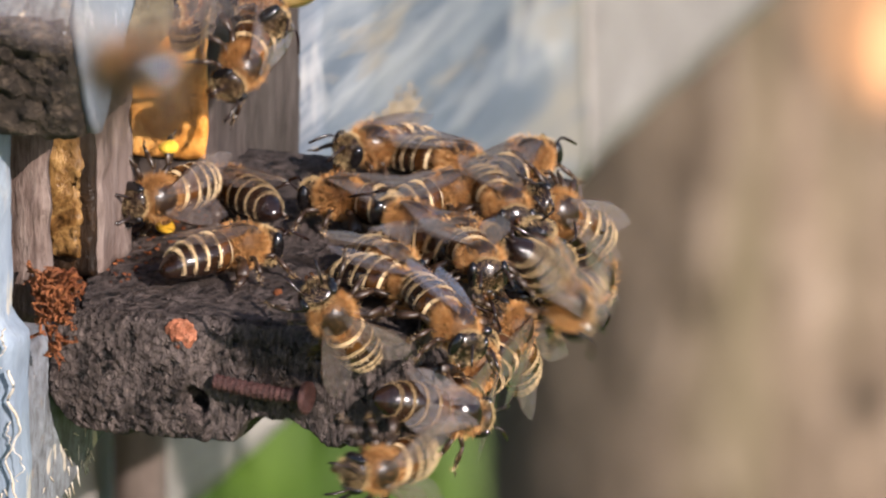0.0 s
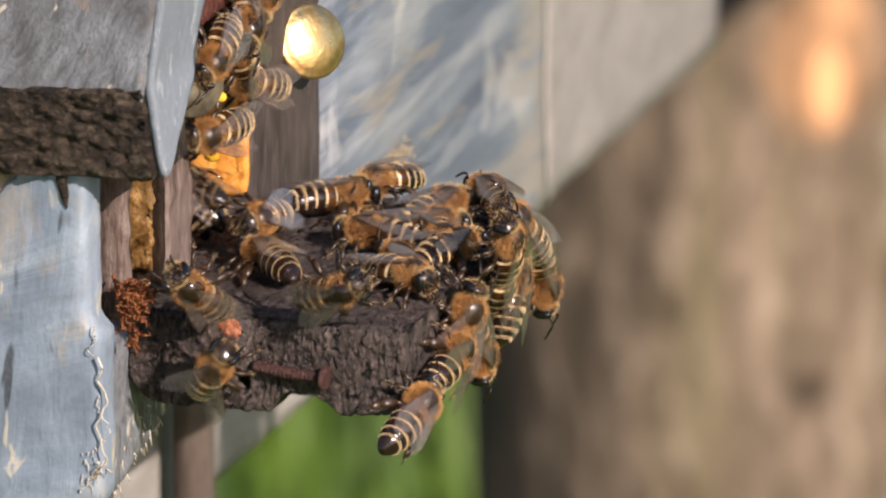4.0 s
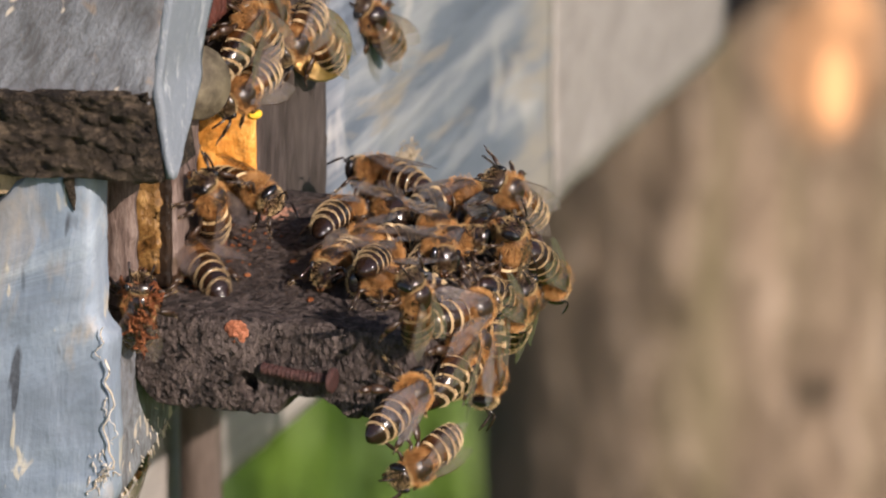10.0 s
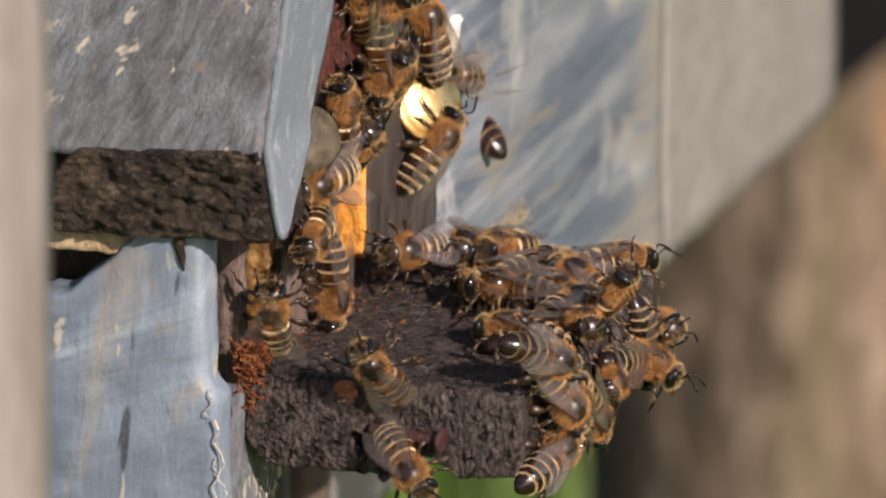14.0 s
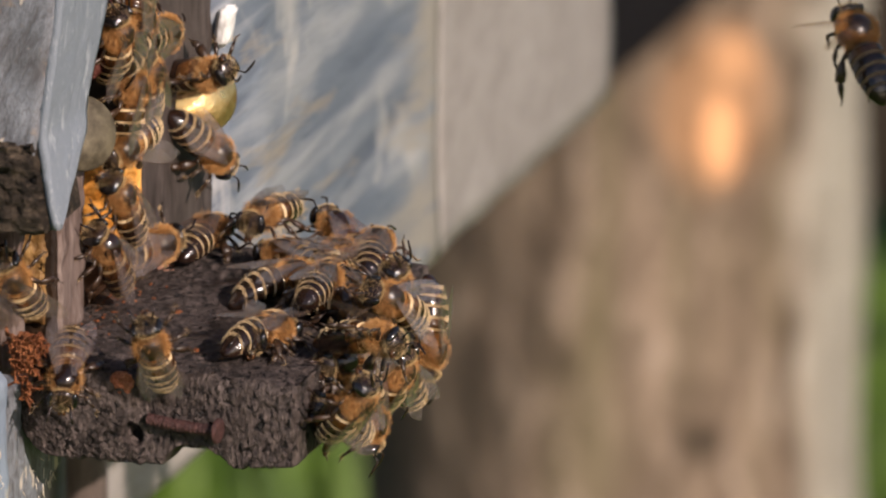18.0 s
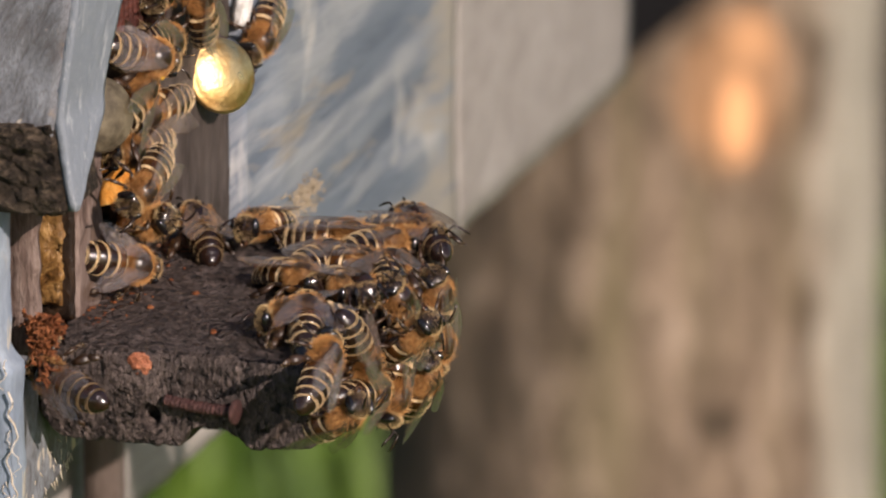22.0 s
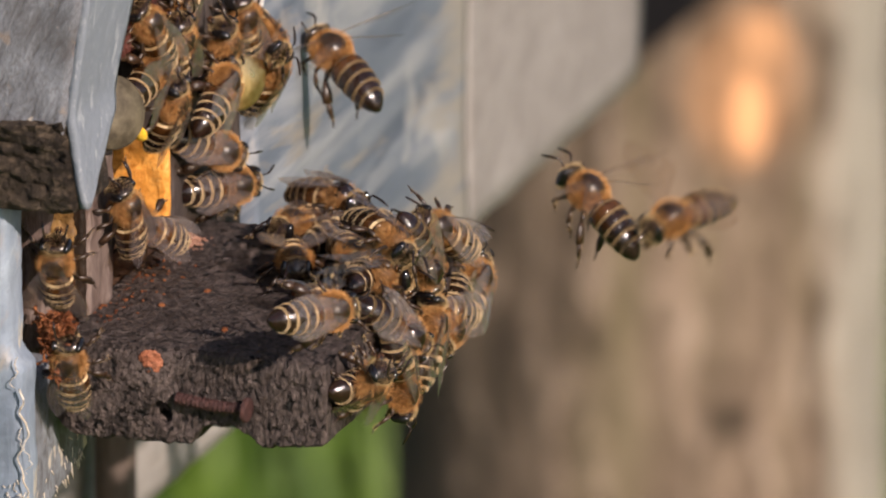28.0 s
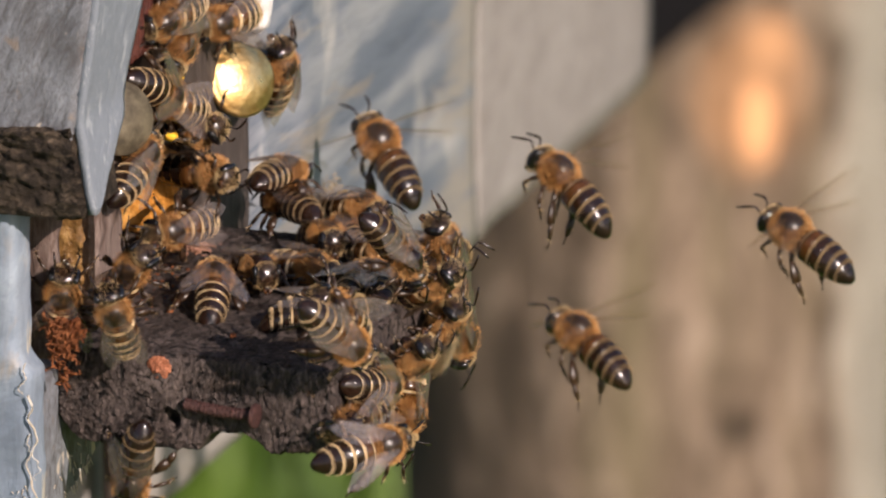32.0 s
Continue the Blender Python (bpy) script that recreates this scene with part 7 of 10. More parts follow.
    walk(crawlers[17], [
        (0, pose(0.0308, 0.0204, -0.0068, -85, -52, -110)), (1, pose(0.0308, 0.0148, -0.0066, -167, -27, -22)), (1.3333, pose(0.0308, 0.0178, -0.0049, 137, -29, 25)), (1.6667, pose(0.0308, 0.0207, -0.0032, 97, 1, 55)),
        (2, pose(0.0308, 0.0237, -0.0015, 68, 42, 63)), (2.5, pose(0.0254, 0.0202, 0.0005, 39, 16, 97)), (3, pose(0.0200, 0.0167, 0.0025, 2, 10, 137)), (4.5, pose(0.0254, 0.0201, 0.0003, 30, -14, 125)), (6, pose(0.0308, 0.0235, -0.0018, 67, -28, 101)),
        (6.5, pose(0.0300, 0.0259, 0.0016, 32, -10, 120)), (7, pose(0.0292, 0.0283, 0.0051, 3, 14, 125)), (8, pose(0.0278, 0.0274, 0.0025, 8, 3, 89)), (8.5, pose(0.0257, 0.0263, 0.0025, -6, 4, 15)), (9, pose(0.0236, 0.0252, 0.0025, -10, -9, -58)),
        (10, pose(0.0242, 0.0218, 0.0025, -10, -6, -59)), (11, pose(0.0202, 0.0197, 0.0025, -8, -13, -46)), (12, pose(0.0273, 0.0102, 0.0025, -5, -11, -55)), (13, pose(0.0283, 0.0152, 0.0025, -2, -3, -52)), (16, pose(0.0288, 0.0221, 0.0025, -6, -14, -60)),
        (16.333, pose(0.0270, 0.0185, 0.0034, -13, -6, -7)), (16.667, pose(0.0252, 0.0150, 0.0042, -11, 4, 45)), (17, pose(0.0234, 0.0114, 0.0051, -1, 9, 97)), (18, pose(0.0218, 0.0096, 0.0025, 2, 11, 70)), (19, pose(0.0102, 0.0196, 0.0025, -10, 4, 115)),
        (20, pose(0.0274, 0.0165, 0.0025, -0, 1, 119)), (21, pose(0.0308, 0.0162, 0.0061, 64, -16, 76)), (22, pose(0.0279, 0.0275, 0.0025, 0, 4, 103)), (22.5, pose(0.0294, 0.0287, 0.0043, 35, 14, 77)), (23, pose(0.0308, 0.0298, 0.0062, 67, 36, 60)),
        (23.5, pose(0.0274, 0.0268, 0.0056, 34, 20, 76)), (24, pose(0.0239, 0.0237, 0.0051, -0, 14, 97)), (25, pose(0.0238, 0.0348, 0.0064, 1, 11, 92)), (26.5, pose(0.0040, 0.0240, 0.0060, -2, 6, 46)), (28, pose(-0.0330, 0.0325, 0.0030, 0, -0, 0)),
        (29, pose(-0.0330, 0.0325, 0.0030, 0, -0, 0)), (30, pose(-0.0330, 0.0325, 0.0030, 0, -0, 0)), (30.5, pose(0.0040, 0.0240, 0.0040, -88, -0, -22)), (30.75, pose(0.0035, 0.0363, 0.0106, -131, -11, -27)),
        (31, pose(0.0030, 0.0485, 0.0173, -175, -23, -23)), (31.5, pose(0.0040, 0.0240, 0.0040, -88, -0, -22)), (31.75, pose(-0.0145, 0.0283, 0.0035, -44, 4, -11)), (32, pose(-0.0330, 0.0325, 0.0030, 0, -0, 0)),
        ])
    walk(crawlers[18], [
        (0, pose(0.0340, 0.0215, -0.0018, 80, 51, 69)), (0.5, pose(0.0040, 0.0240, 0.0050, 52, 5, 118)), (0.75, pose(-0.0178, 0.0283, 0.0040, 27, -5, 149)), (1, pose(-0.0395, 0.0325, 0.0030, 0, -0, 180)), (2, pose(-0.0395, 0.0325, 0.0030, 0, -0, 180)),
        (3, pose(-0.0395, 0.0325, 0.0030, 0, -0, 180)), (6, pose(-0.0395, 0.0325, 0.0030, 0, -0, 180)), (7, pose(-0.0395, 0.0325, 0.0030, 0, -0, 180)), (8, pose(-0.0395, 0.0325, 0.0030, 0, -0, 180)), (9, pose(-0.0395, 0.0325, 0.0030, 0, -0, 180)),
        (10, pose(-0.0395, 0.0325, 0.0030, 0, -0, 180)), (11, pose(-0.0395, 0.0325, 0.0030, 0, -0, 180)), (12, pose(-0.0395, 0.0325, 0.0030, 0, -0, 180)), (13, pose(-0.0395, 0.0325, 0.0030, 0, -0, 180)), (14.5, pose(0.0040, 0.0240, 0.0060, 1, 5, 156)),
        (16, pose(0.0058, 0.0344, 0.0025, -1, 11, 131)), (17, pose(0.0162, 0.0356, 0.0025, -5, 16, 134)), (18, pose(0.0167, 0.0350, 0.0025, -0, 5, 149)), (18.333, pose(0.0144, 0.0344, 0.0025, 10, 6, -157)), (18.667, pose(0.0121, 0.0338, 0.0025, 16, -1, -103)),
        (19, pose(0.0098, 0.0332, 0.0025, 14, -11, -50)), (20, pose(0.0126, 0.0336, 0.0025, 1, -11, -110)), (20.5, pose(0.0040, 0.0240, 0.0050, 2, -5, -145)), (21, pose(-0.0395, 0.0325, 0.0030, 0, -0, 180)), (22, pose(-0.0395, 0.0325, 0.0030, 0, -0, 180)),
        (23, pose(-0.0395, 0.0325, 0.0030, 0, -0, 180)), (23.5, pose(0.0040, 0.0240, 0.0060, -0, 6, 153)), (24, pose(0.0025, 0.0202, 0.0025, -3, 11, 125)), (24.333, pose(0.0027, 0.0181, 0.0049, -26, 29, 74)),
        (24.667, pose(0.0028, 0.0160, 0.0073, -56, 22, 18)), (25, pose(0.0030, 0.0139, 0.0098, -68, -4, -27)), (26.5, pose(0.0030, 0.0133, 0.0096, -92, -28, -60)), (28, pose(0.0030, 0.0126, 0.0095, -103, -61, -93)),
        (29, pose(0.0030, 0.0163, 0.0160, -85, 3, -114)), (29.5, pose(0.0030, 0.0143, 0.0151, -121, -34, -82)), (30, pose(0.0030, 0.0124, 0.0142, 179, -34, -24)), (30.5, pose(0.0038, 0.0137, 0.0163, -119, -37, -82)),
        (31, pose(0.0046, 0.0150, 0.0183, -81, -1, -116)), (31.5, pose(0.0038, 0.0139, 0.0172, -35, -68, -161)), (32, pose(0.0030, 0.0127, 0.0160, 76, -25, 90)),])
    walk(crawlers[19], [
        (0, pose(0.0046, 0.0317, 0.0124, -69, 23, -94)), (0.5, pose(0.0038, 0.0310, 0.0087, -19, 72, -39)), (1, pose(0.0030, 0.0304, 0.0050, 76, 37, 61)), (2, pose(0.0030, 0.0437, 0.0092, 116, 63, 104)), (2.5, pose(0.0040, 0.0240, 0.0050, 22, 47, 16)),
        (3, pose(-0.0460, 0.0325, 0.0030, 0, -0, 0)), (6, pose(-0.0460, 0.0325, 0.0030, 0, -0, 0)), (7, pose(-0.0460, 0.0325, 0.0030, 0, -0, 0)), (8, pose(-0.0460, 0.0325, 0.0030, 0, -0, 0)), (9, pose(-0.0460, 0.0325, 0.0030, 0, -0, 0)),
        (10, pose(-0.0460, 0.0325, 0.0030, 0, -0, 0)), (11, pose(-0.0460, 0.0325, 0.0030, 0, -0, 0)), (12, pose(-0.0460, 0.0325, 0.0030, 0, -0, 0)), (13, pose(-0.0460, 0.0325, 0.0030, 0, -0, 0)), (16, pose(-0.0460, 0.0325, 0.0030, 0, -0, 0)),
        (17, pose(-0.0460, 0.0325, 0.0030, 0, -0, 0)), (18, pose(-0.0460, 0.0325, 0.0030, 0, -0, 0)), (19, pose(-0.0460, 0.0325, 0.0030, 0, -0, 0)), (20, pose(-0.0460, 0.0325, 0.0030, 0, -0, 0)), (21, pose(-0.0460, 0.0325, 0.0030, 0, -0, 0)),
        (22, pose(-0.0460, 0.0325, 0.0030, 0, -0, 0)), (23, pose(-0.0460, 0.0325, 0.0030, 0, -0, 0)), (24, pose(-0.0460, 0.0325, 0.0030, 0, -0, 0)), (24.5, pose(0.0040, 0.0240, 0.0060, -22, 10, -17)), (25, pose(0.0030, 0.0442, 0.0226, -47, 12, -36)),
        (26.5, pose(0.0030, 0.0473, 0.0211, -91, -17, -72)), (28, pose(0.0030, 0.0503, 0.0195, -129, -63, -85)), (28.5, pose(0.0030, 0.0536, 0.0166, 103, -65, 55)), (29, pose(0.0030, 0.0568, 0.0137, 93, -19, 79)),
        (30, pose(0.0030, 0.0687, 0.0117, 70, -28, 98)), (30.5, pose(0.0030, 0.0716, 0.0130, 3, -68, 165)), (31, pose(0.0030, 0.0745, 0.0144, -72, -31, -121)), (31.5, pose(0.0040, 0.0240, 0.0060, -45, 6, -65)),
        (31.75, pose(-0.0210, 0.0283, 0.0045, -21, 9, -32)), (32, pose(-0.0460, 0.0325, 0.0030, 0, -0, 0)),])
    walk(crawlers[20], [
        (0, pose(-0.0200, 0.0160, 0.0080, 0, -0, 180)), (0.5, pose(0.0040, 0.0240, 0.0050, -31, -71, -160)), (1, pose(0.0062, 0.0040, 0.0140, -176, -32, -23)), (1.3333, pose(0.0056, 0.0049, 0.0102, -175, -85, -26)),
        (1.6667, pose(0.0049, 0.0058, 0.0063, 2, -43, 155)), (2, pose(0.0043, 0.0067, 0.0025, 1, 10, 154)), (2.5, pose(0.0032, -0.0003, 0.0024, -34, -48, 155)), (3, pose(0.0022, -0.0072, 0.0023, -163, -59, -99)),
        (4.5, pose(0.0154, -0.0074, 0.0059, -113, -25, -119)), (6, pose(0.0286, -0.0075, 0.0094, -80, 10, -109)), (6.5, pose(0.0040, 0.0240, 0.0050, -42, -8, -143)), (7, pose(-0.0200, 0.0160, 0.0080, 0, -0, 180)),
        (7.5, pose(0.0040, 0.0240, 0.0040, -45, -42, -106)), (7.75, pose(0.0035, 0.0189, 0.0059, -81, -32, -57)), (8, pose(0.0030, 0.0139, 0.0078, -98, -6, -26)), (8.5, pose(0.0030, 0.0146, 0.0101, -95, -18, -71)),
        (9, pose(0.0030, 0.0154, 0.0123, -84, -24, -121)), (10, pose(0.0308, -0.0038, 0.0040, -117, -62, -86)), (11, pose(0.0308, 0.0040, 0.0021, -91, -59, -100)), (11.333, pose(0.0308, 0.0048, 0.0029, 75, -66, 86)),
        (11.667, pose(0.0308, 0.0056, 0.0038, 74, -12, 77)), (12, pose(0.0308, 0.0064, 0.0046, 62, 41, 63)), (13, pose(0.0308, 0.0022, 0.0033, 70, 41, 63)), (16, pose(0.0308, 0.0031, 0.0056, 89, -6, 68)), (17, pose(0.0308, 0.0086, 0.0030, 84, -11, 72)),
        (17.333, pose(0.0308, 0.0102, 0.0018, 71, -67, 85)), (17.667, pose(0.0308, 0.0118, 0.0006, -80, -55, -123)), (18, pose(0.0308, 0.0134, -0.0006, -87, 1, -115)), (19, pose(0.0308, 0.0152, -0.0050, -126, -63, -72)),
        (20, pose(0.0308, 0.0166, -0.0055, -102, -53, -110)), (21, pose(0.0324, 0.0199, 0.0006, -100, -61, -92)), (22, pose(0.0308, 0.0226, -0.0007, -88, -60, -95)), (22.5, pose(0.0308, 0.0248, -0.0021, -68, -15, -77)),
        (23, pose(0.0308, 0.0270, -0.0035, -34, 20, -44)), (23.5, pose(0.0308, 0.0262, -0.0001, -61, 1, -86)), (24, pose(0.0308, 0.0255, 0.0034, -70, -31, -121)), (24.5, pose(0.0276, 0.0276, 0.0029, -41, -9, -82)),
        (25, pose(0.0245, 0.0298, 0.0025, -6, -11, -40)), (26.5, pose(0.0276, 0.0281, 0.0033, 8, 43, -15)), (28, pose(0.0308, 0.0264, 0.0041, 101, 60, 85)), (28.5, pose(0.0308, 0.0250, 0.0040, 82, 21, 76)), (29, pose(0.0308, 0.0236, 0.0038, 70, -19, 80)),
        (29.5, pose(0.0316, 0.0238, 0.0009, 46, -72, 111)), (30, pose(0.0324, 0.0240, -0.0019, -82, -48, -114)), (31, pose(0.0308, 0.0279, -0.0009, -146, -55, -37)), (32, pose(0.0308, 0.0245, 0.0019, -163, -33, -23)),
        ])
    walk(crawlers[21], [
        (0, pose(-0.0265, 0.0160, 0.0080, 0, -0, 0)), (1, pose(-0.0265, 0.0160, 0.0080, 0, -0, 0)), (2, pose(-0.0265, 0.0160, 0.0080, 0, -0, 0)), (3, pose(-0.0265, 0.0160, 0.0080, 0, -0, 0)), (6, pose(-0.0265, 0.0160, 0.0080, 0, -0, 0)),
        (7, pose(-0.0265, 0.0160, 0.0080, 0, -0, 0)), (8, pose(-0.0265, 0.0160, 0.0080, 0, -0, 0)), (9, pose(-0.0265, 0.0160, 0.0080, 0, -0, 0)), (9.5, pose(0.0040, 0.0240, 0.0060, -28, 6, -15)), (10, pose(0.0030, 0.0222, 0.0071, -58, 4, -30)),
        (11, pose(0.0051, 0.0246, 0.0064, -4, -8, -49)), (11.5, pose(0.0041, 0.0344, 0.0074, 10, 45, -22)), (12, pose(0.0030, 0.0442, 0.0085, 105, 59, 82)), (12.5, pose(0.0030, 0.0439, 0.0094, 95, 18, 75)), (13, pose(0.0030, 0.0436, 0.0103, 89, -24, 75)),
        (14.5, pose(0.0030, 0.0506, 0.0103, 125, -52, 36)), (16, pose(0.0030, 0.0576, 0.0103, -173, -47, -28)), (17, pose(0.0030, 0.0464, 0.0068, -77, -53, -109)), (17.5, pose(0.0040, 0.0430, 0.0047, -4, -44, 139)),
        (18, pose(0.0050, 0.0397, 0.0025, -5, 2, 86)), (18.5, pose(0.0040, 0.0371, 0.0046, 40, -6, 79)), (19, pose(0.0030, 0.0346, 0.0067, 86, -6, 68)), (19.5, pose(0.0030, 0.0390, 0.0084, 135, -33, 26)), (20, pose(0.0030, 0.0433, 0.0100, -168, -16, -24)),
        (20.5, pose(0.0040, 0.0240, 0.0040, -85, 2, -19)), (20.75, pose(-0.0112, 0.0200, 0.0060, -42, 5, -9)), (21, pose(-0.0265, 0.0160, 0.0080, 0, -0, 0)), (22, pose(-0.0265, 0.0160, 0.0080, 0, -0, 0)), (22.5, pose(0.0040, 0.0240, 0.0050, 42, 17, 29)),
        (23, pose(0.0030, 0.0194, 0.0050, 88, 9, 62)), (23.5, pose(0.0064, 0.0221, 0.0038, 40, 26, -1)), (24, pose(0.0098, 0.0247, 0.0025, 3, -6, -56)), (25, pose(0.0028, 0.0306, 0.0025, -1, -6, -53)), (26.5, pose(0.0029, 0.0344, 0.0063, 31, 31, -6)),
        (28, pose(0.0030, 0.0382, 0.0101, 84, 25, 59)), (29, pose(0.0046, 0.0390, 0.0089, 80, 33, 60)), (29.5, pose(0.0100, 0.0410, 0.0067, 38, 19, 66)), (30, pose(0.0154, 0.0430, 0.0045, -3, 13, 80)), (30.5, pose(0.0157, 0.0430, 0.0047, -8, -3, 15)),
        (31, pose(0.0159, 0.0430, 0.0049, 4, -15, -51)), (32, pose(0.0165, 0.0430, 0.0041, 5, -6, -34)),])
    walk(crawlers[22], [
        (0, pose(-0.0330, 0.0160, 0.0080, 0, -0, 180)), (1, pose(-0.0330, 0.0160, 0.0080, 0, -0, 180)), (2, pose(-0.0330, 0.0160, 0.0080, 0, -0, 180)), (3, pose(-0.0330, 0.0160, 0.0080, 0, -0, 180)), (6, pose(-0.0330, 0.0160, 0.0080, 0, -0, 180)),
        (7, pose(-0.0330, 0.0160, 0.0080, 0, -0, 180)), (8, pose(-0.0330, 0.0160, 0.0080, 0, -0, 180)), (9, pose(-0.0330, 0.0160, 0.0080, 0, -0, 180)), (9.5, pose(0.0040, 0.0240, 0.0060, -2, -3, 158)), (10, pose(0.0018, 0.0102, 0.0025, -4, -7, 137)),
        (10.5, pose(-0.0000, 0.0015, 0.0076, 26, -48, 68)), (11, pose(-0.0019, -0.0072, 0.0126, 82, -27, -23)), (11.5, pose(-0.0032, -0.0072, 0.0089, 171, -62, -73)), (12, pose(-0.0045, -0.0072, 0.0051, -103, -25, -120)),
        (13, pose(0.0043, -0.0072, 0.0098, 173, -63, -78)), (16, pose(0.0027, -0.0072, 0.0010, -170, -65, -84)), (16.333, pose(0.0024, -0.0072, 0.0043, 120, -35, 1)), (16.667, pose(0.0021, -0.0072, 0.0076, 118, 16, 28)),
        (17, pose(0.0019, -0.0072, 0.0110, 155, 58, 80)), (17.333, pose(0.0016, -0.0072, 0.0106, -127, 41, 174)), (17.667, pose(0.0013, -0.0072, 0.0102, -118, -9, -154)), (18, pose(0.0010, -0.0072, 0.0098, -145, -54, -108)),
        (19, pose(0.0012, -0.0072, 0.0044, -135, -55, -106)), (20, pose(0.0023, -0.0072, 0.0087, 113, -44, -27)), (21, pose(0.0050, -0.0036, 0.0083, 127, -57, -41)), (21.5, pose(0.0151, 0.0022, 0.0054, 21, -57, 78)),
        (22, pose(0.0253, 0.0080, 0.0025, 6, -8, 109)), (22.5, pose(0.0280, 0.0062, 0.0019, -14, -51, 152)), (23, pose(0.0308, 0.0045, 0.0014, -91, -49, -113)), (24, pose(0.0324, 0.0093, 0.0023, -72, 18, -102)),
        (24.5, pose(0.0255, 0.0029, 0.0030, -18, 33, -79)), (25, pose(0.0186, -0.0036, 0.0037, 38, 24, -51)), (26.5, pose(0.0102, -0.0054, 0.0064, 88, -22, -29)), (28, pose(0.0018, -0.0072, 0.0091, 169, -63, -72)),
        (28.5, pose(0.0006, -0.0072, 0.0078, 103, -39, -28)), (29, pose(-0.0007, -0.0072, 0.0065, 72, -3, -27)), (29.5, pose(0.0006, -0.0072, 0.0027, 132, -52, -46)), (30, pose(0.0020, -0.0072, -0.0011, -123, -38, -119)),
        (31, pose(0.0017, -0.0072, 0.0077, -153, -59, -98)), (32, pose(0.0014, -0.0072, 0.0064, 164, -63, -60)),])
    walk(crawlers[23], [
        (0, pose(-0.0395, 0.0160, 0.0080, 0, -0, 0)), (1, pose(-0.0395, 0.0160, 0.0080, 0, -0, 0)), (2, pose(-0.0395, 0.0160, 0.0080, 0, -0, 0)), (3, pose(-0.0395, 0.0160, 0.0080, 0, -0, 0)), (6, pose(-0.0395, 0.0160, 0.0080, 0, -0, 0)),
        (7, pose(-0.0395, 0.0160, 0.0080, 0, -0, 0)), (8, pose(-0.0395, 0.0160, 0.0080, 0, -0, 0)), (9, pose(-0.0395, 0.0160, 0.0080, 0, -0, 0)), (10, pose(-0.0395, 0.0160, 0.0080, 0, -0, 0)), (11, pose(-0.0395, 0.0160, 0.0080, 0, -0, 0)),
        (12, pose(-0.0395, 0.0160, 0.0080, 0, -0, 0)), (12.5, pose(0.0040, 0.0240, 0.0060, -30, 24, -25)), (13, pose(0.0030, 0.0090, 0.0113, -72, 28, -63)), (14.5, pose(0.0038, 0.0090, 0.0125, -83, 2, -93)), (16, pose(0.0046, 0.0090, 0.0136, -79, -25, -120)),
        (17, pose(0.0046, 0.0153, 0.0169, -81, 2, -114)), (18, pose(0.0030, 0.0210, 0.0106, -78, -55, -106)), (18.333, pose(0.0030, 0.0189, 0.0113, 97, -67, 76)), (18.667, pose(0.0030, 0.0168, 0.0119, 96, -9, 72)),
        (19, pose(0.0030, 0.0147, 0.0126, 91, 48, 66)), (19.333, pose(0.0041, 0.0142, 0.0172, -81, 74, -109)), (19.667, pose(0.0051, 0.0137, 0.0218, -84, 17, -114)), (20, pose(0.0062, 0.0132, 0.0264, -81, -40, -118)),
        (21, pose(0.0046, 0.0175, 0.0249, -76, -28, -121)), (22, pose(0.0062, 0.0134, 0.0142, -84, 20, -99)), (23, pose(0.0030, 0.0155, 0.0161, -90, 19, -101)), (24, pose(0.0030, 0.0153, 0.0087, -93, -17, -120)),
        (25, pose(0.0030, 0.0167, 0.0168, -90, 26, -89)), (28, pose(0.0030, 0.0207, 0.0059, -85, -28, -121)), (29, pose(0.0030, 0.0162, 0.0079, -84, -12, -119)), (29.333, pose(0.0035, 0.0131, 0.0094, -70, -67, -136)),
        (29.667, pose(0.0041, 0.0100, 0.0108, 76, -54, 74)), (30, pose(0.0046, 0.0068, 0.0122, 82, 2, 64)), (30.5, pose(0.0065, 0.0078, 0.0074, 41, -11, 85)), (31, pose(0.0084, 0.0087, 0.0025, -3, -6, 109)), (31.5, pose(0.0077, 0.0026, 0.0057, 21, -53, 69)),
        (32, pose(0.0071, -0.0036, 0.0089, 107, -48, -30)),])
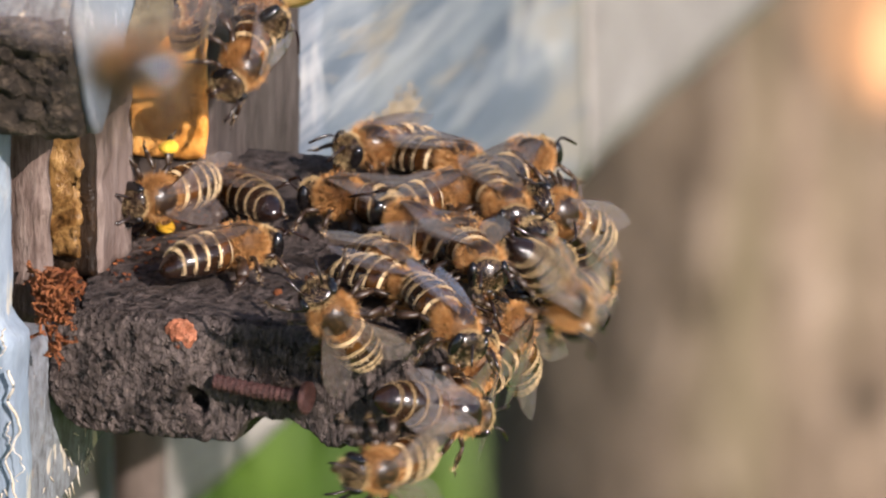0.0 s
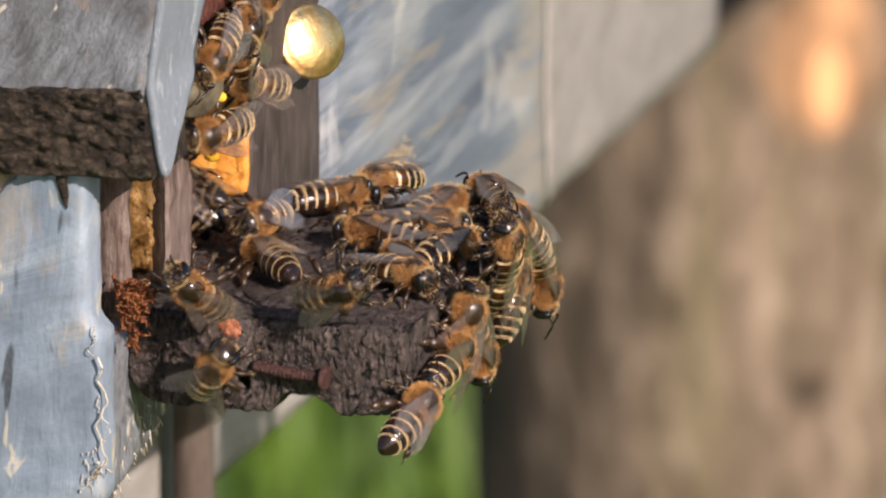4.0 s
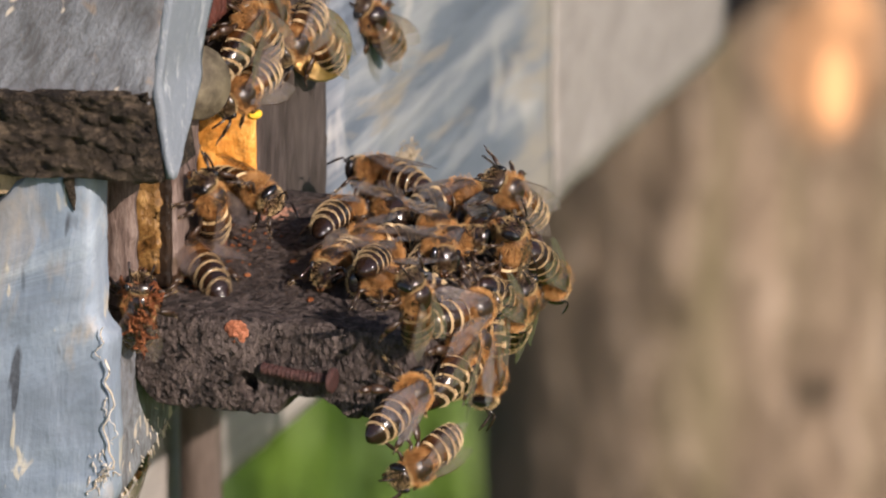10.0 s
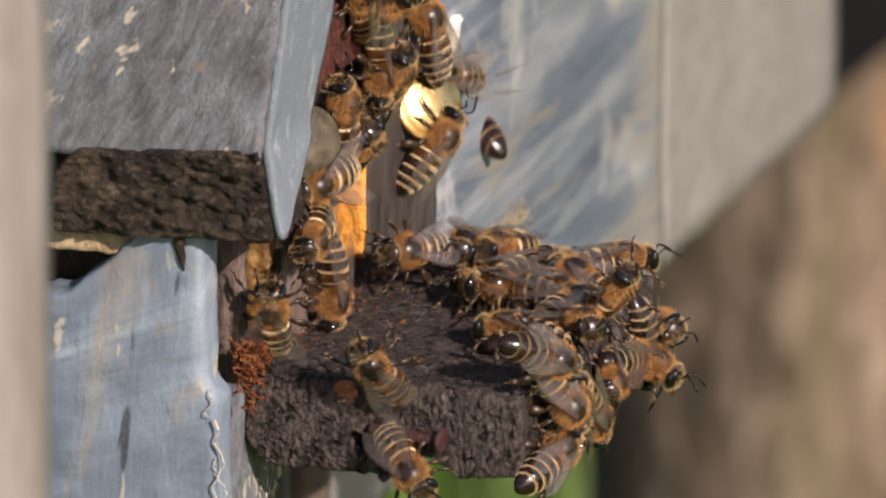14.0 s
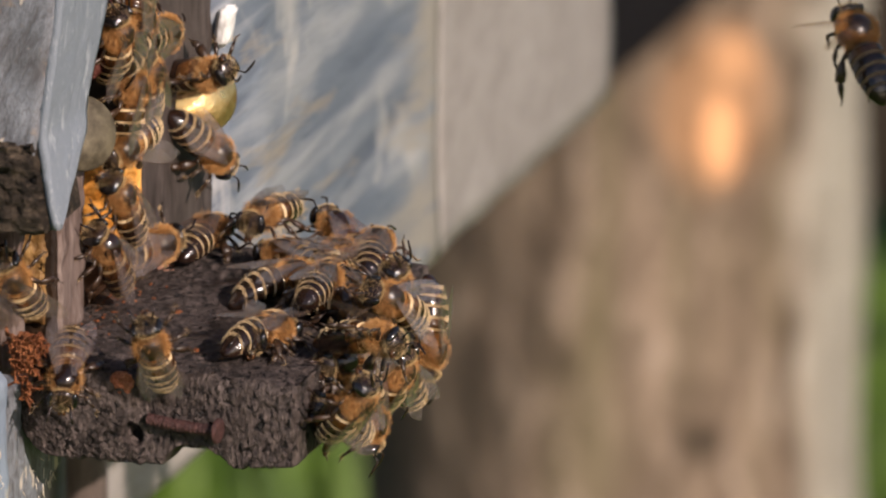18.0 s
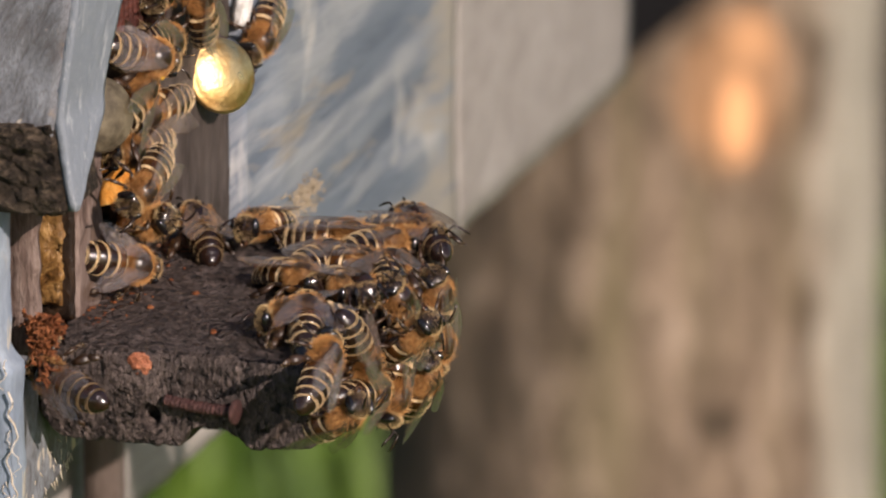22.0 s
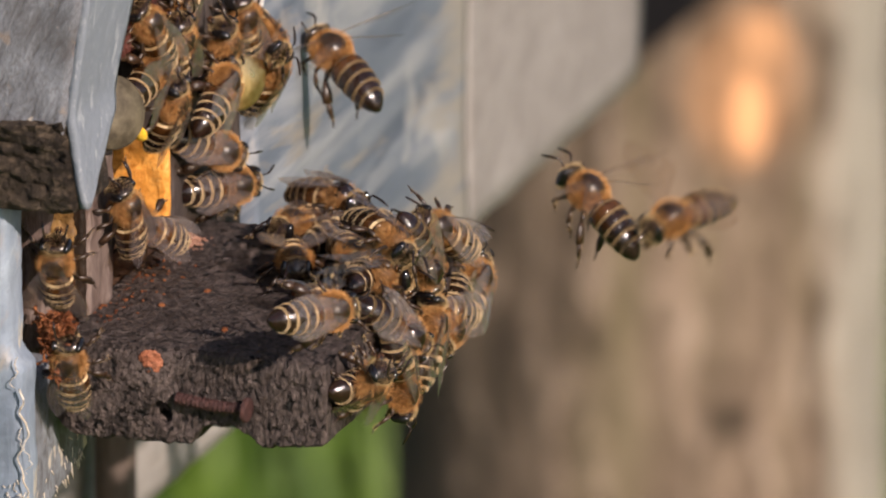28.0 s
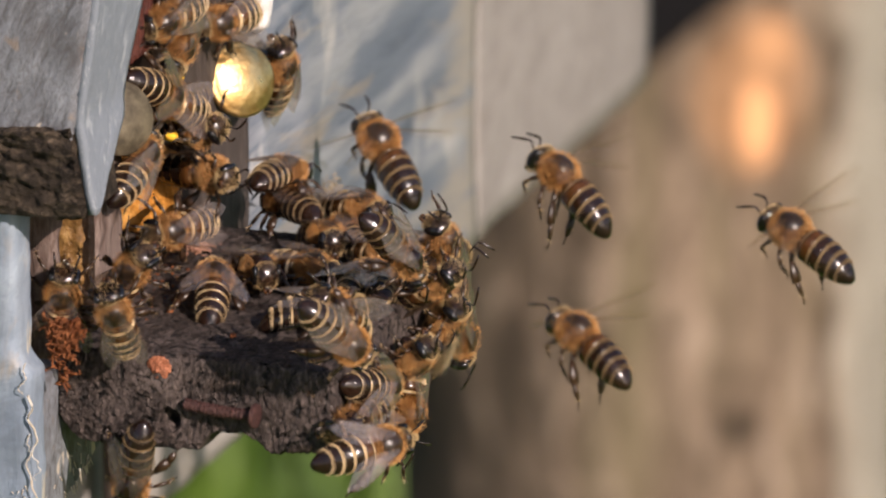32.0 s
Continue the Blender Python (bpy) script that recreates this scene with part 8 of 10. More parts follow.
    walk(crawlers[24], [
        (0, pose(-0.0460, 0.0160, 0.0080, 0, -0, 180)), (1, pose(-0.0460, 0.0160, 0.0080, 0, -0, 180)), (2, pose(-0.0460, 0.0160, 0.0080, 0, -0, 180)), (3, pose(-0.0460, 0.0160, 0.0080, 0, -0, 180)), (6, pose(-0.0460, 0.0160, 0.0080, 0, -0, 180)),
        (7, pose(-0.0460, 0.0160, 0.0080, 0, -0, 180)), (8, pose(-0.0460, 0.0160, 0.0080, 0, -0, 180)), (9, pose(-0.0460, 0.0160, 0.0080, 0, -0, 180)), (10, pose(-0.0460, 0.0160, 0.0080, 0, -0, 180)), (11, pose(-0.0460, 0.0160, 0.0080, 0, -0, 180)),
        (12, pose(-0.0460, 0.0160, 0.0080, 0, -0, 180)), (13, pose(-0.0460, 0.0160, 0.0080, 0, -0, 180)), (16, pose(-0.0460, 0.0160, 0.0080, 0, -0, 180)), (17, pose(-0.0460, 0.0160, 0.0080, 0, -0, 180)), (18, pose(-0.0460, 0.0160, 0.0080, 0, -0, 180)),
        (19, pose(-0.0460, 0.0160, 0.0080, 0, -0, 180)), (20, pose(-0.0460, 0.0160, 0.0080, 0, -0, 180)), (21, pose(-0.0460, 0.0160, 0.0080, 0, -0, 180)), (22, pose(-0.0460, 0.0160, 0.0080, 0, -0, 180)), (23, pose(-0.0460, 0.0160, 0.0080, 0, -0, 180)),
        (24, pose(-0.0460, 0.0160, 0.0080, 0, -0, 180)), (25, pose(-0.0460, 0.0160, 0.0080, 0, -0, 180)), (28, pose(-0.0460, 0.0160, 0.0080, 0, -0, 180)), (29, pose(-0.0460, 0.0160, 0.0080, 0, -0, 180)), (30, pose(-0.0460, 0.0160, 0.0080, 0, -0, 180)),
        (30.5, pose(0.0040, 0.0240, 0.0050, -39, -18, -152)), (31, pose(0.0030, 0.0250, 0.0104, -83, -12, -119)), (32, pose(0.0030, 0.0271, 0.0050, -79, -4, -117)),])
    walk(crawlers[25], [
        (0, pose(-0.0200, 0.0215, 0.0080, 0, -0, 0)), (0.5, pose(0.0040, 0.0240, 0.0050, 45, 7, 43)), (1, pose(0.0030, 0.0130, 0.0128, 83, -18, 79)), (1.3333, pose(0.0030, 0.0134, 0.0133, 53, -70, 113)), (1.6667, pose(0.0030, 0.0138, 0.0139, -67, -47, -124)),
        (2, pose(0.0030, 0.0141, 0.0144, -76, 8, -110)), (3, pose(0.0030, 0.0153, 0.0189, -74, 18, -101)), (6, pose(0.0030, 0.0168, 0.0274, -69, 28, -81)), (6.5, pose(0.0030, 0.0153, 0.0266, -95, -20, -82)), (7, pose(0.0030, 0.0137, 0.0257, -147, -59, -45)),
        (8, pose(0.0030, 0.0150, 0.0241, -140, -60, -48)), (9, pose(0.0030, 0.0278, 0.0206, -158, -51, -32)), (10, pose(0.0030, 0.0269, 0.0232, -91, -51, -111)), (10.5, pose(0.0030, 0.0257, 0.0223, 68, -73, 91)),
        (11, pose(0.0030, 0.0245, 0.0214, 81, -19, 79)), (12, pose(0.0030, 0.0480, 0.0243, 84, -1, 65)), (12.5, pose(0.0030, 0.0476, 0.0237, 64, -71, 95)), (13, pose(0.0030, 0.0473, 0.0231, -73, -34, -119)), (14.5, pose(0.0030, 0.0474, 0.0233, 59, -72, 100)),
        (16, pose(0.0030, 0.0474, 0.0235, 83, -4, 67)), (16.5, pose(0.0030, 0.0465, 0.0195, 29, 42, 24)), (17, pose(0.0030, 0.0456, 0.0155, -48, 19, -43)), (17.5, pose(0.0030, 0.0461, 0.0129, -1, 56, -7)), (18, pose(0.0030, 0.0467, 0.0103, 79, 44, 63)),
        (18.5, pose(0.0030, 0.0491, 0.0125, -25, 73, -36)), (19, pose(0.0030, 0.0514, 0.0147, -76, 28, -81)), (19.5, pose(0.0030, 0.0488, 0.0162, -84, -13, -94)), (20, pose(0.0030, 0.0462, 0.0176, -83, -55, -106)),
        (20.5, pose(0.0030, 0.0493, 0.0195, -89, -27, -63)), (21, pose(0.0030, 0.0524, 0.0213, -73, -2, -28)), (22, pose(0.0030, 0.0606, 0.0171, -84, 24, -93)), (23, pose(0.0030, 0.0546, 0.0220, -84, 24, -92)),
        (23.5, pose(0.0030, 0.0567, 0.0197, -87, -14, -100)), (24, pose(0.0030, 0.0588, 0.0174, -83, -53, -110)), (25, pose(0.0030, 0.0590, 0.0106, -76, -51, -111)), (26.5, pose(0.0030, 0.0575, 0.0144, -70, -11, -81)),
        (28, pose(0.0030, 0.0559, 0.0182, -43, 20, -44)), (29, pose(0.0030, 0.0614, 0.0044, -46, 2, -29)), (29.5, pose(0.0030, 0.0570, 0.0053, -99, -9, -31)), (30, pose(0.0030, 0.0526, 0.0062, -153, -18, -23)),
        (30.5, pose(0.0030, 0.0554, 0.0064, -107, -15, -71)), (31, pose(0.0030, 0.0583, 0.0066, -76, 16, -104)), (31.5, pose(0.0040, 0.0240, 0.0040, -33, 26, -48)), (32, pose(-0.0200, 0.0215, 0.0080, 0, -0, 0)),
        ])
    walk(crawlers[26], [
        (0, pose(-0.0265, 0.0215, 0.0080, 0, -0, 180)), (1, pose(-0.0265, 0.0215, 0.0080, 0, -0, 180)), (2, pose(-0.0265, 0.0215, 0.0080, 0, -0, 180)), (3, pose(-0.0265, 0.0215, 0.0080, 0, -0, 180)), (4.5, pose(0.0040, 0.0240, 0.0050, -45, -70, -137)),
        (5.25, pose(0.0035, 0.0209, 0.0059, -141, -60, -41)), (6, pose(0.0030, 0.0179, 0.0067, -161, -24, -23)), (6.5, pose(0.0040, 0.0240, 0.0050, -45, -70, -137)), (6.75, pose(-0.0112, 0.0227, 0.0065, -9, -37, -172)),
        (7, pose(-0.0265, 0.0215, 0.0080, 0, -0, 180)), (8, pose(-0.0265, 0.0215, 0.0080, 0, -0, 180)), (9, pose(-0.0265, 0.0215, 0.0080, 0, -0, 180)), (9.5, pose(0.0040, 0.0240, 0.0040, -23, -42, -163)), (10, pose(0.0030, 0.0122, 0.0073, -96, -60, -95)),
        (11, pose(0.0030, 0.0118, 0.0155, -156, -44, -27)), (11.5, pose(0.0046, 0.0111, 0.0192, 125, -51, 42)), (12, pose(0.0062, 0.0104, 0.0229, 82, -14, 74)), (12.333, pose(0.0051, 0.0117, 0.0209, 60, -66, 100)),
        (12.667, pose(0.0041, 0.0131, 0.0189, -65, -53, -130)), (13, pose(0.0030, 0.0145, 0.0169, -76, 1, -114)), (16, pose(0.0030, 0.0136, 0.0167, -83, 6, -112)), (17, pose(0.0030, 0.0173, 0.0261, -83, 1, -115)),
        (18, pose(0.0030, 0.0186, 0.0289, -126, -63, -72)), (19, pose(0.0030, 0.0276, 0.0274, -81, -31, -121)), (19.5, pose(0.0030, 0.0296, 0.0269, -119, -49, -76)), (20, pose(0.0030, 0.0316, 0.0265, -164, -38, -25)),
        (20.5, pose(0.0040, 0.0240, 0.0060, -29, -66, -155)), (21, pose(-0.0265, 0.0215, 0.0080, 0, -0, 180)), (22, pose(-0.0265, 0.0215, 0.0080, 0, -0, 180)), (22.5, pose(0.0040, 0.0240, 0.0060, -27, -37, -163)),
        (23, pose(0.0062, 0.0387, 0.0165, -87, -53, -110)), (24, pose(0.0030, 0.0399, 0.0042, -83, 3, -114)), (25, pose(0.0030, 0.0441, 0.0152, -75, 26, -89)), (26.5, pose(0.0030, 0.0435, 0.0168, -88, -20, -87)),
        (28, pose(0.0030, 0.0429, 0.0185, -118, -63, -62)), (29, pose(0.0030, 0.0392, 0.0237, -159, -44, -27)), (29.5, pose(0.0030, 0.0437, 0.0220, -101, -16, -67)), (30, pose(0.0030, 0.0481, 0.0204, -65, 29, -72)),
        (30.5, pose(0.0030, 0.0463, 0.0213, -80, -12, -91)), (31, pose(0.0030, 0.0444, 0.0222, -82, -55, -106)), (32, pose(0.0030, 0.0429, 0.0235, -80, -2, -116)),])
    walk(crawlers[27], [
        (0, pose(-0.0330, 0.0215, 0.0080, 0, -0, 0)), (1, pose(-0.0330, 0.0215, 0.0080, 0, -0, 0)), (2, pose(-0.0330, 0.0215, 0.0080, 0, -0, 0)), (3, pose(-0.0330, 0.0215, 0.0080, 0, -0, 0)), (6, pose(-0.0330, 0.0215, 0.0080, 0, -0, 0)),
        (7, pose(-0.0330, 0.0215, 0.0080, 0, -0, 0)), (8, pose(-0.0330, 0.0215, 0.0080, 0, -0, 0)), (9, pose(-0.0330, 0.0215, 0.0080, 0, -0, 0)), (9.5, pose(0.0040, 0.0240, 0.0060, -34, 27, -45)), (10, pose(0.0030, 0.0406, 0.0186, -79, 19, -101)),
        (11, pose(0.0030, 0.0263, 0.0156, -90, 8, -110)), (11.5, pose(0.0030, 0.0348, 0.0155, -99, -32, -99)), (12, pose(0.0030, 0.0433, 0.0153, -138, -65, -59)), (13, pose(0.0030, 0.0298, 0.0227, -152, -55, -37)),
        (16, pose(0.0046, 0.0427, 0.0200, -153, -55, -37)), (17, pose(0.0030, 0.0420, 0.0253, -154, -58, -42)), (18, pose(0.0030, 0.0440, 0.0186, -157, -17, -24)), (18.5, pose(0.0030, 0.0501, 0.0188, -127, -41, -65)),
        (19, pose(0.0030, 0.0562, 0.0190, -83, -36, -120)), (20, pose(0.0030, 0.0754, 0.0141, -106, -62, -89)), (20.5, pose(0.0040, 0.0240, 0.0060, -61, -9, -57)), (20.75, pose(-0.0145, 0.0227, 0.0070, -32, 3, -30)),
        (21, pose(-0.0330, 0.0215, 0.0080, 0, -0, 0)), (22, pose(-0.0330, 0.0215, 0.0080, 0, -0, 0)), (23, pose(-0.0330, 0.0215, 0.0080, 0, -0, 0)), (23.5, pose(0.0040, 0.0240, 0.0050, 35, 0, -19)), (24, pose(0.0068, -0.0036, 0.0042, 68, 11, -35)),
        (24.5, pose(0.0048, -0.0054, 0.0016, 108, -33, -27)), (25, pose(0.0028, -0.0072, -0.0011, -170, -63, -79)), (28, pose(0.0033, -0.0072, -0.0015, 174, -63, -78)), (29, pose(0.0021, -0.0072, -0.0009, -162, -60, -95)),
        (30, pose(0.0032, -0.0072, -0.0065, -145, -60, -95)), (31, pose(0.0010, -0.0072, 0.0015, -178, -63, -85)), (32, pose(0.0077, -0.0075, 0.0052, -156, -60, -94)),])
    walk(crawlers[28], [
        (0, pose(-0.0395, 0.0215, 0.0080, 0, -0, 180)), (1, pose(-0.0395, 0.0215, 0.0080, 0, -0, 180)), (2, pose(-0.0395, 0.0215, 0.0080, 0, -0, 180)), (3, pose(-0.0395, 0.0215, 0.0080, 0, -0, 180)), (6, pose(-0.0395, 0.0215, 0.0080, 0, -0, 180)),
        (7, pose(-0.0395, 0.0215, 0.0080, 0, -0, 180)), (8, pose(-0.0395, 0.0215, 0.0080, 0, -0, 180)), (9, pose(-0.0395, 0.0215, 0.0080, 0, -0, 180)), (10, pose(-0.0395, 0.0215, 0.0080, 0, -0, 180)), (11, pose(-0.0395, 0.0215, 0.0080, 0, -0, 180)),
        (12, pose(-0.0395, 0.0215, 0.0080, 0, -0, 180)), (13, pose(-0.0395, 0.0215, 0.0080, 0, -0, 180)), (16, pose(-0.0395, 0.0215, 0.0080, 0, -0, 180)), (17, pose(-0.0395, 0.0215, 0.0080, 0, -0, 180)), (18, pose(-0.0395, 0.0215, 0.0080, 0, -0, 180)),
        (19, pose(-0.0395, 0.0215, 0.0080, 0, -0, 180)), (19.5, pose(0.0040, 0.0240, 0.0050, -23, -48, -165)), (20, pose(0.0030, 0.0207, 0.0283, -122, -63, -72)), (21, pose(0.0030, 0.0253, 0.0262, -106, -63, -79)),
        (21.5, pose(0.0030, 0.0227, 0.0260, 97, -45, 63)), (22, pose(0.0030, 0.0201, 0.0258, 77, 22, 59)), (23, pose(0.0030, 0.0170, 0.0246, 68, -28, 100)), (23.333, pose(0.0030, 0.0177, 0.0218, 10, -65, 161)),
        (23.667, pose(0.0030, 0.0184, 0.0189, -62, -35, -124)), (24, pose(0.0030, 0.0191, 0.0161, -75, 14, -106)), (25, pose(0.0046, 0.0185, 0.0242, -90, 20, -99)), (28, pose(0.0030, 0.0210, 0.0272, -84, -53, -110)),
        (29, pose(0.0030, 0.0256, 0.0275, -85, -36, -120)), (30, pose(0.0030, 0.0206, 0.0229, -68, -38, -119)), (31, pose(0.0030, 0.0225, 0.0281, -80, -51, -111)), (32, pose(0.0030, 0.0247, 0.0290, -89, 6, -112)),
        ])
    walk(crawlers[29], [
        (0, pose(-0.0460, 0.0215, 0.0080, 0, -0, 0)), (1, pose(-0.0460, 0.0215, 0.0080, 0, -0, 0)), (2, pose(-0.0460, 0.0215, 0.0080, 0, -0, 0)), (3, pose(-0.0460, 0.0215, 0.0080, 0, -0, 0)), (6, pose(-0.0460, 0.0215, 0.0080, 0, -0, 0)),
        (7, pose(-0.0460, 0.0215, 0.0080, 0, -0, 0)), (8, pose(-0.0460, 0.0215, 0.0080, 0, -0, 0)), (9, pose(-0.0460, 0.0215, 0.0080, 0, -0, 0)), (10, pose(-0.0460, 0.0215, 0.0080, 0, -0, 0)), (11, pose(-0.0460, 0.0215, 0.0080, 0, -0, 0)),
        (12, pose(-0.0460, 0.0215, 0.0080, 0, -0, 0)), (13, pose(-0.0460, 0.0215, 0.0080, 0, -0, 0)), (16, pose(-0.0460, 0.0215, 0.0080, 0, -0, 0)), (17, pose(-0.0460, 0.0215, 0.0080, 0, -0, 0)), (18, pose(-0.0460, 0.0215, 0.0080, 0, -0, 0)),
        (19, pose(-0.0460, 0.0215, 0.0080, 0, -0, 0)), (20, pose(-0.0460, 0.0215, 0.0080, 0, -0, 0)), (21, pose(-0.0460, 0.0215, 0.0080, 0, -0, 0)), (22, pose(-0.0460, 0.0215, 0.0080, 0, -0, 0)), (23, pose(-0.0460, 0.0215, 0.0080, 0, -0, 0)),
        (24, pose(-0.0460, 0.0215, 0.0080, 0, -0, 0)), (25, pose(-0.0460, 0.0215, 0.0080, 0, -0, 0)), (28, pose(-0.0460, 0.0215, 0.0080, 0, -0, 0)), (29, pose(-0.0460, 0.0215, 0.0080, 0, -0, 0)), (30, pose(-0.0460, 0.0215, 0.0080, 0, -0, 0)),
        (30.5, pose(0.0040, 0.0240, 0.0050, -29, 27, -37)), (31, pose(0.0030, 0.0296, 0.0177, -72, 26, -87)), (31.5, pose(0.0030, 0.0293, 0.0165, -103, -3, -62)), (32, pose(0.0030, 0.0290, 0.0153, -145, -12, -24)),
        ])
    walk(crawlers[30], [
        (0, pose(-0.0200, 0.0270, 0.0080, 0, -0, 180)), (1, pose(-0.0200, 0.0270, 0.0080, 0, -0, 180)), (1.5, pose(0.0040, 0.0240, 0.0060, 34, -29, 139)), (2, pose(-0.0112, 0.0261, -0.0288, 81, -23, 86)), (2.5, pose(0.0040, 0.0240, 0.0050, 34, -29, 139)),
        (3, pose(-0.0200, 0.0270, 0.0080, 0, -0, 180)), (4.5, pose(0.0040, 0.0240, 0.0040, 1, 2, 160)), (6, pose(0.0094, 0.0280, 0.0025, 0, 4, 139)), (6.5, pose(0.0040, 0.0240, 0.0060, 1, 2, 160)), (7, pose(-0.0200, 0.0270, 0.0080, 0, -0, 180)),
        (7.5, pose(0.0040, 0.0240, 0.0050, 45, -15, 116)), (8, pose(0.0030, 0.0431, 0.0098, 79, 18, 60)), (8.3333, pose(0.0030, 0.0435, 0.0092, 80, -35, 70)), (8.6667, pose(0.0030, 0.0438, 0.0085, 14, -82, 143)),
        (9, pose(0.0030, 0.0442, 0.0079, -77, -38, -119)), (10, pose(0.0030, 0.0667, 0.0118, -92, -47, -114)), (11, pose(0.0030, 0.0400, 0.0108, -171, -49, -30)), (12, pose(0.0030, 0.0601, 0.0121, -119, -63, -83)),
        (13, pose(0.0030, 0.0510, 0.0171, -73, -8, -117)), (16, pose(0.0030, 0.0661, 0.0151, -90, -55, -106)), (16.5, pose(0.0030, 0.0671, 0.0108, -82, -14, -101)), (17, pose(0.0030, 0.0681, 0.0066, -70, 25, -91)),
        (17.5, pose(0.0040, 0.0240, 0.0050, -40, -2, -132)), (18, pose(-0.0200, 0.0270, 0.0080, 0, -0, 180)), (18.5, pose(0.0040, 0.0240, 0.0040, 0, -6, -137)), (19, pose(0.0024, 0.0307, 0.0025, -4, -11, -94)),
        (20, pose(0.0109, 0.0246, 0.0025, -3, -3, -56)), (20.333, pose(0.0105, 0.0250, 0.0025, 1, -1, -114)), (20.667, pose(0.0100, 0.0253, 0.0025, 1, 3, -172)), (21, pose(0.0095, 0.0257, 0.0025, -2, 5, 130)),
        (22, pose(0.0045, 0.0346, 0.0025, 3, -8, 122)), (22.333, pose(0.0076, 0.0374, 0.0031, 5, -10, 71)), (22.667, pose(0.0107, 0.0402, 0.0038, 7, -10, 20)), (23, pose(0.0139, 0.0430, 0.0044, 9, -8, -31)), (24, pose(0.0124, 0.0430, 0.0028, 0, -7, -88)),
        (25, pose(0.0105, 0.0430, 0.0030, -5, -9, -84)), (28, pose(0.0145, 0.0430, 0.0046, 2, 0, -25)), (29, pose(0.0190, 0.0430, 0.0060, -2, -10, -47)), (29.5, pose(0.0210, 0.0430, 0.0055, -8, 4, 16)), (30, pose(0.0230, 0.0430, 0.0049, 3, 15, 79)),
        (31, pose(0.0219, 0.0377, 0.0025, 9, 9, 94)), (31.5, pose(0.0264, 0.0264, 0.0058, 42, 25, 75)), (32, pose(0.0308, 0.0151, 0.0090, 74, 49, 67)),])
    walk(crawlers[31], [
        (0, pose(-0.0265, 0.0270, 0.0080, 0, -0, 0)), (1, pose(-0.0265, 0.0270, 0.0080, 0, -0, 0)), (2, pose(-0.0265, 0.0270, 0.0080, 0, -0, 0)), (3, pose(-0.0265, 0.0270, 0.0080, 0, -0, 0)), (4.5, pose(0.0040, 0.0240, 0.0050, 3, -3, -17)),
        (6, pose(0.0117, 0.0341, 0.0025, 8, -6, -34)), (6.3333, pose(0.0139, 0.0370, 0.0026, 7, -4, 17)), (6.6667, pose(0.0160, 0.0400, 0.0027, 9, -2, 68)), (7, pose(0.0181, 0.0430, 0.0028, 11, -2, 119)), (7.5, pose(0.0105, 0.0529, 0.0074, 51, 1, 85)),
        (8, pose(0.0030, 0.0628, 0.0121, 85, 25, 59)), (8.5, pose(0.0117, 0.0529, 0.0082, 34, 24, 3)), (9, pose(0.0203, 0.0430, 0.0044, 4, -11, -35)), (10, pose(0.0267, 0.0305, 0.0025, -3, -5, -84)), (11, pose(0.0237, 0.0271, 0.0025, -7, -14, -55)),
        (12, pose(0.0239, 0.0215, 0.0025, 6, -11, -52)), (12.333, pose(0.0225, 0.0232, 0.0029, 9, -3, -111)), (12.667, pose(0.0211, 0.0250, 0.0034, 4, 3, -170)), (13, pose(0.0198, 0.0267, 0.0038, -4, 2, 131)),
        (14, pose(0.0195, 0.0255, 0.0034, -1, -2, -172)), (15, pose(0.0191, 0.0242, 0.0029, -2, -7, -115)), (16, pose(0.0188, 0.0230, 0.0025, -8, -9, -58)), (17, pose(0.0174, 0.0171, 0.0025, 8, 5, -72)), (17.5, pose(0.0102, 0.0167, 0.0044, -36, -17, -101)),
        (18, pose(0.0030, 0.0164, 0.0064, -78, -53, -110)), (19, pose(0.0030, 0.0173, 0.0069, -93, -7, -118)), (19.5, pose(0.0110, 0.0155, 0.0047, -56, 1, -86)), (20, pose(0.0190, 0.0138, 0.0025, -20, -11, -55)),
        (21, pose(0.0203, 0.0151, 0.0025, -2, -8, -27)), (22, pose(0.0263, 0.0212, 0.0025, 5, -4, -56)), (22.5, pose(0.0285, 0.0213, 0.0037, 33, 22, -1)), (23, pose(0.0308, 0.0213, 0.0050, 72, 12, 61)), (23.5, pose(0.0324, 0.0200, 0.0040, 86, -53, 75)),
        (24, pose(0.0340, 0.0186, 0.0030, -85, -60, -96)), (25, pose(0.0308, 0.0192, 0.0005, -60, -31, -120)), (26, pose(0.0308, 0.0188, -0.0000, -64, 24, -102)), (27, pose(0.0308, 0.0184, -0.0006, -20, 73, -47)),
        (28, pose(0.0308, 0.0179, -0.0011, 78, 39, 61)), (29, pose(0.0308, 0.0076, 0.0006, 85, 44, 63)), (29.333, pose(0.0308, 0.0097, 0.0005, -73, 76, -97)), (29.667, pose(0.0308, 0.0117, 0.0004, -85, 18, -112)),
        (30, pose(0.0308, 0.0138, 0.0004, -83, -41, -118)), (31, pose(0.0308, 0.0138, 0.0024, -167, -57, -40)), (31.5, pose(0.0308, 0.0084, -0.0017, -101, -36, -98)), (32, pose(0.0308, 0.0030, -0.0058, -76, 6, -112)),
        ])
